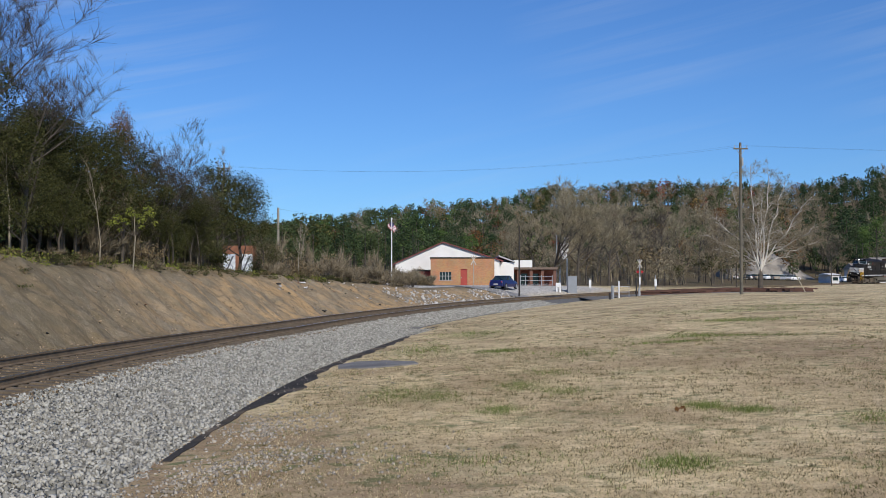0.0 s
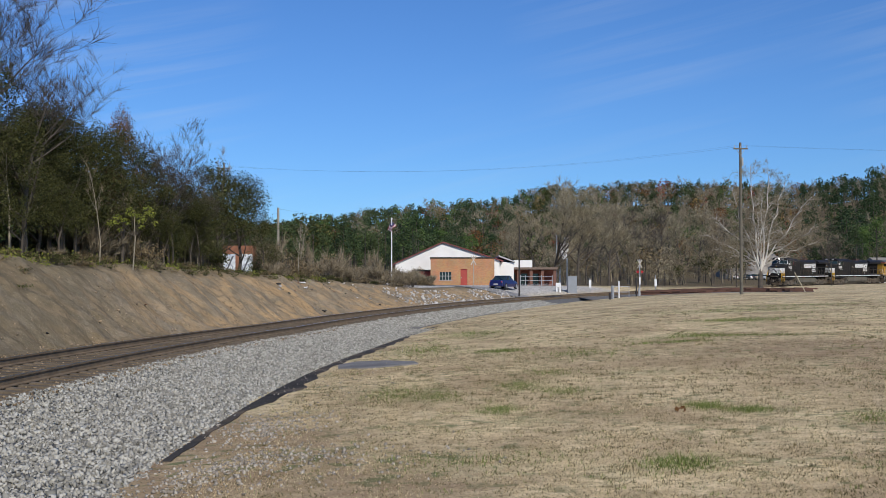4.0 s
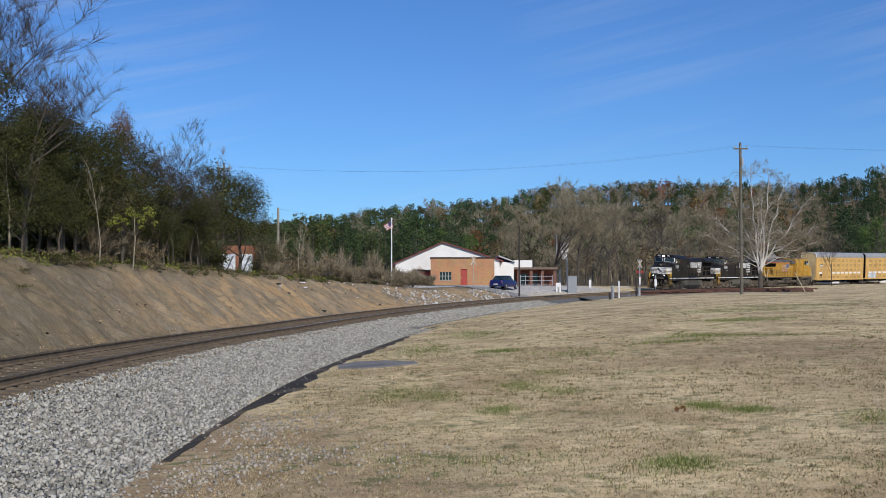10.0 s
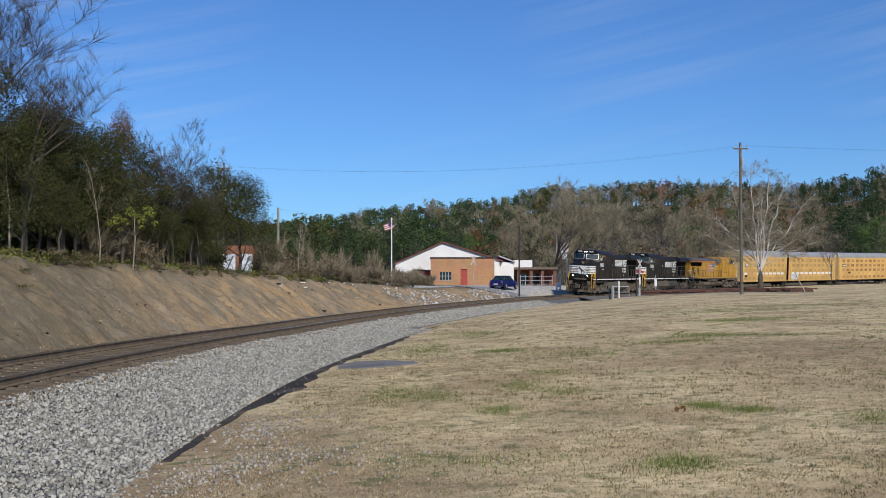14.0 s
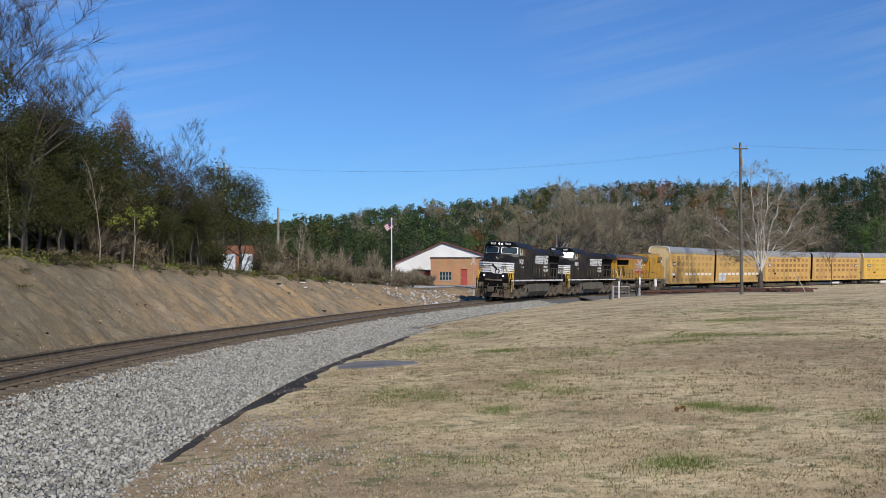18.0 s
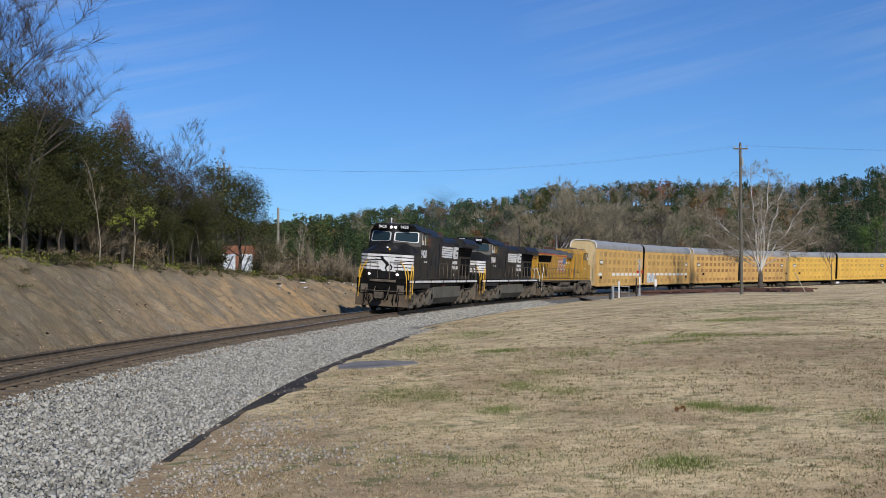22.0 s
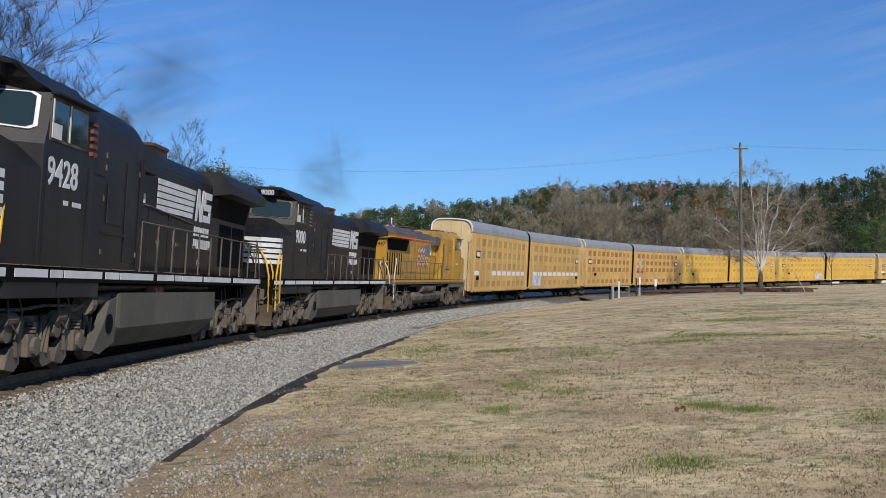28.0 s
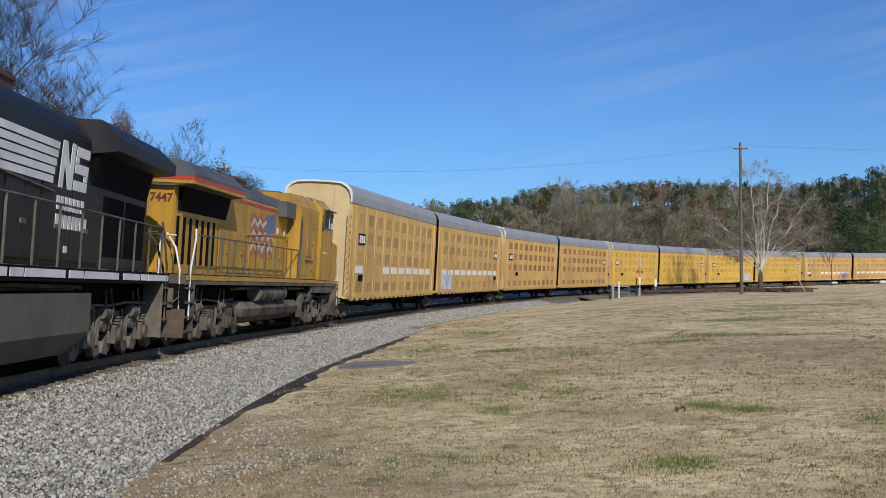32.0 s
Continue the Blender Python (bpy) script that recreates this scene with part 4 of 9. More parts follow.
        # number on the cab's side
        if ns:
            lettering(number, 0.62, M_WHITE, T, Matrix.Translation((7.32, 1.568 * s, 3.34)) @ pose(0, 0, 0, 90, 0, 180 if s > 0 else 0) @ Matrix.Diagonal((1.12, 1, 1, 1)), "number", bold=0.010)
        for x0, w in ((7.0, 0.2), (6.4, 0.4)):
            bm = B()
            box(bm, x0, x0 + w, min(1.56 * s, 1.568 * s), max(1.56 * s, 1.568 * s), 2.86, 2.94)
            part("small_writing", bm, M_WHITE, T)
        # gauge of louvres behind the window
        for k in range(5):
            bm = B()
            box(bm, 5.9, 6.15, min(1.56 * s, 1.620 * s), max(1.56 * s, 1.620 * s), 3.80 + k * 0.13, 3.87 + k * 0.13)
            part("louvre", bm, material("dull_louvre_red", (0.20, 0.06, 0.045), 0.7) if number == "9428" else M_GRIME, T)
    # number boards and headlights over the windshield
    for s in (-1, 1):
        bm = B()
        box(bm, 8.45, 8.64, min(0.30 * s, 1.0 * s), max(0.30 * s, 1.0 * s), 4.70, 4.93, 0.01)
        nb = part("number_board", bm, M_GRILLE, T)
        lettering(number, 0.24, M_WHITE, nb, Matrix.Translation((8.643, 0.65 * s, 4.815)) @ pose(0, 0, 0, 90, 0, 90), "number", bold=0.004)
        bm = B()
        disc(bm, (8.64, 0.12 * s, 4.81), (1, 0, 0), 0.066, 0.09, 14)
        part("headlight", bm, M_LAMP if lit else M_GLASS, T, "lit headlight" if lit else "")
        bm = B()
        disc(bm, (10.36, 0.82 * s, 2.10), (1, 0, 0), 0.062, 0.06, 14)
        part("ditch_light", bm, M_LAMP if lit else M_GLASS, T, "lit ditch light" if lit else "")
        bm = B()
        box(bm, 10.18, 10.33, 0.82 * s - 0.14, 0.82 * s + 0.14, 1.84, 2.24, 0.02)
        part("ditch_light_housing", bm, body, T)
    # nose details: door, small lamp, classification lamp
    bm = B()
    disc(bm, (9.78, 0.02, 3.61), (1, 0, 0.6), 0.06, 0.05, 10)
    part("nose_lamp", bm, M_WHITE, T)
    bm = B()
    disc(bm, (10.0, 0.20, 3.50), (1, 0, 0.6), 0.055, 0.05, 10)
    part("marker_lamp", bm, M_HANDYELLOW, T)
    if ns:
        for k in range(5):
            z0 = 3.22 - 0.185 * k
            bm = B()
            g = 0.012
            pts = [(10.22 + g, -1.0), (10.22 + g, 1.0), (9.85 + g, 1.42 + g), (9.7, 1.5 + g), (9.05, 1.5 + g), (9.05, 1.50), (9.7, 1.5), (9.85, 1.42), (10.22, 1.0), (10.22, -1.0), (9.85, -1.42), (9.7, -1.5), (9.05, -1.5), (9.05, -1.5 - g), (9.7, -1.5 - g), (9.85 + g, -1.42 - g)]
            cut = 0.06 * k
            pts = [(x if x > 9.1 else x + cut, y) for x, y in pts]
            prism(bm, pts, "z", z0 - 0.13, z0)
            part("nose_stripe", bm, M_WHITE, T, "white nose stripe")
        if number == "9428":
            bm = B()
            for limb in ([(0.30, 2.62), (0.20, 2.78), (-0.02, 2.96), (-0.10, 3.10), (-0.20, 3.12), (-0.28, 3.02), (-0.20, 3.00), (-0.12, 2.84), (0.06, 2.66), (0.20, 2.54)], [(0.30, 2.62), (0.42, 2.50), (0.34, 2.34), (0.42, 2.32), (0.50, 2.52), (0.36, 2.68)], [(0.20, 2.58), (0.12, 2.42), (0.20, 2.28), (0.12, 2.28), (0.03, 2.44), (0.10, 2.62)], [(-0.08, 2.98), (-0.30, 2.92), (-0.52, 2.96), (-0.52, 2.92), (-0.28, 2.86), (-0.10, 2.86)]):
                prism(bm, limb, "x", 10.242, 10.25)
            part("nose_emblem", bm, M_BLACK, T, "black emblem on the nose")
            bm = B()
            prism(bm, [(0.62, 3.06), (-0.30, 3.06), (-0.42, 2.72), (-0.12, 2.28), (0.70, 2.26), (0.52, 2.6)], "x", 10.232, 10.238)
            part("nose_emblem", bm, M_WHITE, T, "white emblem ground on the nose")
    # emblems on the hood
    for s in (-1, 1):
        y0, y1 = sorted((1.024 * s, 1.034 * s))
        if ns:
            for k in range(5):
                bm = B()
                x0, x1 = -3.45 + 0.06 * k, 0.0
                box(bm, x0, x1, y0, y1, 3.99 - 0.152 * k - 0.122, 3.99 - 0.152 * k)
                part("emblem_bar", bm, M_WHITE, T, "white emblem stripe")
            # two slanted blocks of strokes
            def stroke(pts, lift=0.0):
                bm = B()
                prism(bm, pts, "y", y0 - lift, y1 + lift)
                part("emblem_stroke", bm, M_WHITE, T, "slanted white emblem stroke")
            for px, strokes in ((-3.50, ((0.0, 0.21), (0.52, 0.21))), (-4.32, ((0.0, 0.78),))):
                for a, w in strokes:
                    if w < 0.5:
                        stroke([(px - a - w, 3.22), (px - a, 3.22), (px - a - 0.14, 4.06), (px - a - w - 0.14, 4.06)])
                    else:
                        for za, zb in ((3.24, 3.42), (3.55, 3.73), (3.86, 4.04)):
                            stroke([(px - w - 0.17 * (za - 3.24), za), (px - 0.17 * (za - 3.24), za), (px - 0.17 * (zb - 3.24), zb), (px - w - 0.17 * (zb - 3.24), zb)])
                        stroke([(px - 0.26, 3.74), (px - 0.06, 3.74), (px - 0.08, 3.85), (px - 0.28, 3.85)])
                        stroke([(px - 0.80, 3.43), (px - 0.58, 3.43), (px - 0.60, 3.54), (px - 0.82, 3.54)])
            stroke([(-4.21, 3.22), (-4.0, 3.22), (-3.65, 4.06), (-3.86, 4.06)], 0.003)
            for row, n in ((2.96, 7), (2.64, 8)):
                for k in range(n):
                    bm = B()
                    x0 = -5.25 + k * 0.232 + (0.22 if n == 7 else 0)
                    box(bm, x0, x0 + 0.165, y0, y1, row - 0.12, row + 0.12)
                    part("writing_bar", bm, M_WHITE, T)
            bm = B()
            box(bm, -4.2, -4.0, y0, y1, 2.1, 2.22)
            part("placard", bm, M_WHITE, T)
        else:
            # waving flag painted on the hood, in bars
            for k in range(7):
                bm = B()
                pts_t, pts_b = [], []
                for i in range(9):
                    x = -2.6 + i * 0.36
                    w = 0.10 * (1 if i % 2 else -1)
                    pts_t.append((x, 3.82 - 0.19 * k + w))
                    pts_b.append((x, 3.82 - 0.19 * k + w - 0.12))
                prism(bm, pts_t + pts_b[::-1], "y", y0, y1)
                part("flag_stripe", bm, material("faded_flag_red", (0.44, 0.16, 0.12), 0.6) if k % 2 == 0 else material("faded_flag_white", (0.62, 0.55, 0.44), 0.6), T, "wavy painted flag stripe")
            bm = B()
            prism(bm, [(-0.7, 3.86), (0.5, 4.0), (0.52, 3.4), (-0.7, 3.2)], "y", min(y0, y1) - 0.004 * (s < 0), max(y0, y1) + 0.004 * (s > 0))
            part("flag_canton", bm, material("faded_flag_blue", (0.12, 0.17, 0.27), 0.6), T, "blue corner of the painted flag")
    if not ns:
        lettering(number, 0.29, material("number_brown", (0.12, 0.035, 0.02), 0.6), T, Matrix.Translation((-10.068, -0.68, 3.72)) @ pose(0, 0, 0, 90, 0, -90), "number", bold=0.008)
        bm = B()
        loft(bm, [section(-10.06, 1.0, 4.0, 0.9, 4.1), section(-10.02, 1.0, 4.0, 0.9, 4.1)])
        part("end_panel", bm, M_YELLOW, T)
        for yy in (0.62, -0.62):
            bm = B()
            box(bm, -10.09, -10.05, yy - 0.02, yy + 0.02, 1.9, 3.2)
            part("grab_iron", bm, M_YELLOW, T)
    # handrails
    hr = M_GRIME if ns else M_UPGREY
    for s in (-1, 1):
        bm = B()
        rail_run(bm, -9.6, 2.5, 1.47 * s, 2.86, 11)
        part("handrail", bm, hr, T)
    front_mat = M_HANDYELLOW if ns else M_WHITE
    rear_mat = M_GRIME if ns else M_WHITE
    for end, mat in ((1, front_mat), (-1, rear_mat)):
        x = 10.30 * end
        for s in (-1, 1):
            bm = B()
            tube(bm, [(x - 0.75 * end, 1.46 * s, 3.0 if end < 0 else 2.72), (x - 0.65 * end, 1.50 * s, 2.75), (x - 0.30 * end, 1.52 * s, 2.0), (x - 0.30 * end, 1.53 * s, 0.75), (x - 0.42 * end, 1.46 * s, 0.72)], 0.032 if ns and end > 0 else 0.026)
            tube(bm, [(x - 0.05 * end, 0.95 * s, 2.85), (x - 0.02 * end, 1.20 * s, 2.5), (x + 0.05 * end, 1.36 * s, 1.95), (x + 0.05 * end, 1.40 * s, 0.75)], 0.032 if ns and end > 0 else 0.026)
            if ns and end > 0:
                tube(bm, [(x - 1.05, 1.46 * s, 2.95), (x - 0.88, 1.50 * s, 2.62), (x - 0.74, 1.53 * s, 2.05), (x - 0.74, 1.54 * s, 1.05), (x - 0.62, 1.50 * s, 0.98)], 0.03)
                tube(bm, [(x - 0.42, 1.02 * s, 2.95), (x - 0.36, 1.22 * s, 2.62), (x - 0.28, 1.40 * s, 2.05), (x - 0.28, 1.42 * s, 1.0)], 0.03)
            part("step_handrail", bm, mat, T, "yellow step handrail" if ns and end > 0 else "white step handrail" if not ns else "")
            bm = B()
            tube(bm, [(x - 0.02 * end, 1.2 * s, 2.80), (x - 0.02 * end, 0.35 * s, 2.80), (x - 0.02 * end, 0.35 * s, 1.84)], 0.02)
            tube(bm, [(x - 0.02 * end, 0.8 * s, 2.80), (x - 0.02 * end, 0.8 * s, 1.84)], 0.02)
            part("end_handrail", bm, hr if ns else mat, T)
            bm = B()
            for k in range(4):
                box(bm, min(x - 0.62 * end, x - 0.05 * end), max(x - 0.62 * end, x - 0.05 * end), min(1.15 * s, 1.55 * s), max(1.15 * s, 1.55 * s), 0.42 + 0.36 * k, 0.46 + 0.36 * k)
            box(bm, min(x - 0.66 * end, x - 0.62 * end), max(x - 0.66 * end, x - 0.62 * end), min(1.1 * s, 1.55 * s), max(1.1 * s, 1.55 * s), 0.40, 1.62)
            part("steps", bm, M_GRIME, T)
        bm = B()
        prism(bm, [(-1.5, 1.62), (1.5, 1.62), (1.5, 0.75), (1.15, 0.5), (-1.15, 0.5), (-1.5, 0.75)], "x", x - 0.06 * end, x + 0.06 * end)
        part("end_plate", bm, M_DARK, T)
        bm = B()
        rows = []
        for z, bulge in ((1.0, 0.02), (0.74, 0.05), (0.50, 0.14), (0.30, 0.27)):
            rows.append([(x + (0.06 + bulge * (1 - abs(y) / 2.0)) * end, y, z) for y in (-1.54, -0.9, 0, 0.9, 1.54)])
        top = [[bm.verts.new(p) for p in r] for r in rows]
        back = [[bm.verts.new((p[0] - 0.05 * end, p[1], p[2])) for p in r] for r in rows]
        for g in (top, back):
            for a, b2 in zip(g, g[1:]):
                for i in range(4):
                    bm.faces.new((a[i], a[i + 1], b2[i + 1], b2[i]))
        bmesh.ops.recalc_face_normals(bm, faces=bm.faces[:])
        part("plough", bm, M_PLOUGH, T, "dusty brown snow plough")
        bm = B()
        box(bm, min(x, x + 0.75 * end), max(x, x + 0.75 * end), -0.13, 0.13, 0.80, 1.05, 0.02)
        box(bm, min(x + 0.5 * end, x + 1.0 * end), max(x + 0.5 * end, x + 1.0 * end), -0.22, 0.22, 0.74, 1.10, 0.05)
        part("coupler", bm, M_GRIME, T)
        for y0, q in ((0.42, 0.1), (-0.42, -0.1), (0.78, 0.06), (-0.78, -0.06), (0.96, 0.03), (-0.96, -0.03)):
            bm = B()
            tube(bm, [(x + 0.06 * end, y0, 1.40), (x + 0.26 * end, y0, 1.15), (x + 0.34 * end, y0 - q, 0.78), (x + 0.24 * end, y0 - 2 * q, 0.60), (x + 0.16 * end, y0 - 2.4 * q, 0.72)], 0.028)
            part("air_hose", bm, M_DARK if abs(y0) > 0.5 else M_GRIME, T)
        bm = B()
        tube(bm, [(x + 0.10 * end, -1.40, 1.30), (x + 0.22 * end, -1.30, 1.18), (x + 0.30 * end, -0.2, 1.16), (x + 0.30 * end, 0.2, 1.16), (x + 0.22 * end, 1.30, 1.18), (x + 0.10 * end, 1.40, 1.30)], 0.022)
        part("cut_lever", bm, M_GRIME, T)
        bm = B()
        tube(bm, [(x + 0.30 * end, 0.36, 1.44), (x + 0.36 * end, 0.18, 1.66 - 0.3), (x + 0.38 * end, 0.0, 1.24), (x + 0.36 * end, -0.18, 1.36), (x + 0.30 * end, -0.36, 1.44)], 0.03)
        part("cable_loop", bm, M_DARK, T)
        bm = B()
        box(bm, min(x + 0.05 * end, x + 0.2 * end), max(x + 0.05 * end, x + 0.2 * end), -0.38, 0.38, 0.66, 1.30, 0.03)
        part("draft_gear", bm, M_DARK, T)
        for yy in (-1.05, 1.05):
            bm = B()
            box(bm, min(x + 0.05 * end, x + 0.16 * end), max(x + 0.05 * end, x + 0.16 * end), yy - 0.2, yy + 0.2, 1.02, 1.5, 0.02)
            part("hose_bracket", bm, M_GRIME, T)
        for yy in (-1.0, -0.7, 0.7, 1.0):
            bm = B()
            tube(bm, [(x + 0.16 * end, yy, 0.90), (x + 0.30 * end, yy, 0.36)], 0.02)
            part("plough_rib", bm, M_DARK, T)
        bm = B()
        box(bm, min(x, x + 0.14 * end), max(x, x + 0.14 * end), -0.75, 0.75, 1.66, 1.80, 0.02)
        part("anticlimber", bm, M_GRIME, T)
    return T


def _truck_frame(xc):
    bm = bmesh.new()
    box(bm, xc - 2.6, xc + 2.6, -0.55, 0.55, 0.62, 0.95)
    for ax in (-2.07, 0, 2.07):
        disc(bm, (xc + ax + 0.5, 0, 0.55), (0, 1, 0), 0.36, 1.1, 12)
    return bm
# ---- auto rack cars: two-unit articulated cars, each unit a thing ----
M_RACK = material("rack_yellow", (0.66, 0.415, 0.13), 0.6, 0, 0.7, 0.14, 9, 0.04, stain=(0.46, 0.27, 0.09), stain_amt=0.65, vein=(0.34, 0.20, 0.085), per_object=0.05)
M_REFLECT = material("white_reflector", (0.80, 0.79, 0.74), 0.6, 0, 2, 0.1, 12, 0.03, stain=(0.6, 0.52, 0.4), stain_amt=0.4)
M_RACKDARK = material("rack_panel_holes", (0.47, 0.30, 0.105), 0.7, 0, 2.5, 0.3, 16, 0.1, stain=(0.28, 0.16, 0.05), stain_amt=0.5, per_object=0.18)
M_RACKRUST = material("rack_panel_holes_rusty", (0.40, 0.21, 0.075), 0.7, 0, 2.5, 0.35, 16, 0.1, stain=(0.26, 0.10, 0.04), stain_amt=0.6, per_object=0.25)
# brighter, more saturated tone of the rack yellow, chosen car by car
M_RACKVIVID = material("rack_yellow_bright", (0.74, 0.46, 0.085), 0.6, 0, 0.7, 0.12, 9, 0.04, stain=(0.56, 0.33, 0.07), stain_amt=0.5, vein=(0.44, 0.26, 0.07), per_object=0.04)
M_VIVIDHOLES = material("rack_panel_holes_bright", (0.58, 0.355, 0.075), 0.7, 0, 2.5, 0.25, 16, 0.1, per_object=0.12)
M_RACKROOF = material("rack_roof_galvanised", (0.35, 0.36, 0.365), 0.55, 0.2, 0.8, 0.12, 10, 0.05, stain=(0.30, 0.28, 0.26), stain_amt=0.4)
M_CREAM = material("rack_end_cream", (0.66, 0.50, 0.26), 0.6, 0, 1.2, 0.12, 10, 0.05, stain=(0.6, 0.42, 0.2), stain_amt=0.5)
M_RIM = material("rack_rim_white", (0.78, 0.76, 0.72), 0.6, 0, 2, 0.1, 10, 0.03)
M_GRAFF = material("graffiti_pale", (0.62, 0.66, 0.68), 0.6, 0, 3, 0.3, 12, 0.0, stain=(0.25, 0.33, 0.45), stain_amt=0.8)
M_GRAFFBLUE = material("graffiti_violet", (0.16, 0.12, 0.30), 0.6, 0, 3, 0.4, 12, 0.0, stain=(0.5, 0.5, 0.55), stain_amt=0.7)
RACK_HALF = 10.62
PIECES = {}


def shared(key, make, mat, parent, m, label=""):
    """One mesh for all alike pieces."""
    if key not in PIECES:
        PIECES[key] = part(key.split("/")[0], make(), mat, parent, label)
        PIECES[key].matrix_basis = m
        return PIECES[key]
    o = again(PIECES[key], m, parent)
    if label:
        tagged(o, label)
    return o


def cube_piece(dx, dy, dz):
    def make():
        bm = bmesh.new()
        box(bm, -dx / 2, dx / 2, -dy / 2, dy / 2, -dz / 2, dz / 2)
        return bm
    return make


def auto_rack(first, white_row, rusty, graffiti, label, vivid=False):
    """One unit; first: the leading unit of its car, coupled at its front end and jointed at its rear."""
    T = tagged(empty("auto_rack_car"), label, "rail car", group="auto rack cars of the train")
    B = lambda: bmesh.new()
    x0, x1 = -RACK_HALF - (0.22 if first else -0.1), RACK_HALF + (-0.1 if first else 0.22)
    key = ("a" if first else "b") + ("y" if vivid else "")
    paint = M_RACKVIVID if vivid else M_RACK
    holes = M_RACKRUST if rusty else M_VIVIDHOLES if vivid else M_RACKDARK
    # side walls
    for s in (1, -1):
        def side(s=s):
            bm = B()
            box(bm, x0 + 0.4, x1 - 0.4, min(1.44 * s, 1.5 * s), max(1.44 * s, 1.5 * s), 1.14, 5.26)
            return bm
        shared("side_wall/%s%d" % (key, s), side, paint, T, Matrix())

        def sill(s=s):
            bm = B()
            box(bm, x0, x1, min(1.40 * s, 1.54 * s), max(1.40 * s, 1.54 * s), 1.02, 1.16)
            n = 20
            for k in range(n):
                xa = x0 + 0.4 + (x1 - x0 - 0.8) * k / n
                prism(bm, [(xa, 1.02), (xa + 0.62, 1.02), (xa + 0.55, 0.93), (xa + 0.07, 0.93)], "y", 1.42 * s, 1.54 * s)
            return bm
        shared("side_sill/%s%d" % (key, s), sill, paint, T, Matrix())

        for q, xa in enumerate((x0 + 0.42, x1 - 0.92)):
            def posts(s=s, xa=xa):
                bm = B()
                box(bm, xa, xa + 0.5, min(1.44 * s, 1.56 * s), max(1.44 * s, 1.56 * s), 1.14, 5.16, 0.02)
                return bm
            shared("corner_post/%s%d%d" % (key, s, q), posts, paint, T, Matrix())
        # vertical battens between the perforated sheets
        n = 11
        for k in range(n):
            xa = x0 + 1.4 + (x1 - x0 - 2.8) * k / (n - 1)
            if s > 0 or k % 5 == 0:
                shared("side_batten/%d" % vivid, cube_piece(0.05, 0.022, 4.0), paint, T, pose(xa, 1.51 * s, 3.2))
        if s > 0:
            w = (x1 - x0 - 2.8) / (n - 1)
            for z, h in ((4.62, 0.52), (3.74, 0.5), (2.85, 0.5), (1.52, 0.42)):
                for k in range(n - 1):
                    xa = x0 + 1.4 + w * (k + 0.5)
                    shared("vent_panel/%.2f%d%d" % (h, rusty, vivid), cube_piece(w * 0.60, 0.012, h), holes, T, pose(xa, 1.503, z))
            if white_row:
                for k in range(n - 1):
                    if k in (7, 8) and first:
                        continue
                    xa = x0 + 1.4 + w * (k + 0.5)
                    shared("reflector", cube_piece(w * 0.72, 0.014, 0.33), M_REFLECT, T, pose(xa, 1.508, 2.32), "white reflective panel")
            # initials panel near the leading end, small stencilled notices
            xa = x1 - 2.5 if first else x0 + 2.3
            shared("initials_board", cube_piece(1.25, 0.01, 0.50), M_DARK, T, pose(xa, 1.536, 3.70))
            for k in range(3):
                shared("writing_bar", cube_piece(0.27, 0.012, 0.34), M_REFLECT, T, pose(xa - 0.36 + 0.36 * k, 1.543, 3.70))
            shared("notice", cube_piece(0.8, 0.012, 0.28), M_DARK, T, pose(xa - 2.2, 1.543, 2.32) if not white_row else pose(xa, 1.543, 1.95))
            if graffiti:
                gm = M_GRAFFBLUE if graffiti > 1 else M_GRAFF
                for k in range(7):
                    bm = B()
                    gx = (x0 + 3.2 if first else x1 - 3.0) + 0.42 * k - 1.3
                    hh = 0.45 + 0.22 * math.sin(k * 2.1)
                    prism(bm, [(gx - 0.2, 1.25), (gx + 0.16, 1.22), (gx + 0.24, 1.7 + hh), (gx + 0.02, 1.95 + hh), (gx - 0.24, 1.66 + hh * 0.6)], "y", 1.512, 1.518 + 0.002 * (k % 2))
                    part("graffiti", bm, gm, T, "painted graffiti")
    # floor, inner decks and the curved roof
    def deck():
        bm = B()
        box(bm, x0 + 0.1, x1 - 0.1, -1.44, 1.44, 0.86, 1.06)
        box(bm, x0 + 0.6, x1 - 0.6, -1.40, 1.40, 2.36, 2.42)
        box(bm, x0 + 0.6, x1 - 0.6, -1.40, 1.40, 3.86, 3.92)
        return bm
    shared("deck/" + key, deck, M_DARK, T, Matrix())

    def roof():
        bm = B()
        arc = [(1.53, 5.24), (1.52, 5.60), (1.44, 5.82), (1.27, 6.0), (1.02, 6.11), (0.5, 6.145), (0, 6.155)]
        arc = arc + [(-a, b) for a, b in arc[-2::-1]]
        inner = [(a * 0.97, b - 0.06) for a, b in arc]
        prism(bm, arc + inner[::-1], "x", x0 + 0.35, x1 - 0.35)
        for k in range(1, 12):
            xa = x0 + (x1 - x0) * k / 12
            rib = [(a * 1.002, b + 0.005) for a, b in arc]
            prism(bm, rib + [(a * 0.99, b - 0.01) for a, b in arc][::-1], "x", xa - 0.03, xa + 0.03)
        return bm
    shared("roof/" + key, roof, M_RACKROOF, T, Matrix())
    # end doors, rims and ladders
    for end in (1, -1):
        xe = x1 if end > 0 else x0
        coupled = (end > 0) == first

        def door(xe=xe, end=end):
            bm = B()
            out = [(-1.47, 1.06), (1.47, 1.06), (1.47, 5.5), (1.38, 5.8), (1.1, 6.03), (0.4, 6.09), (-0.4, 6.09), (-1.1, 6.03), (-1.38, 5.8), (-1.47, 5.5)]
            prism(bm, out, "x", xe - 0.44 * end, xe - 0.36 * end)
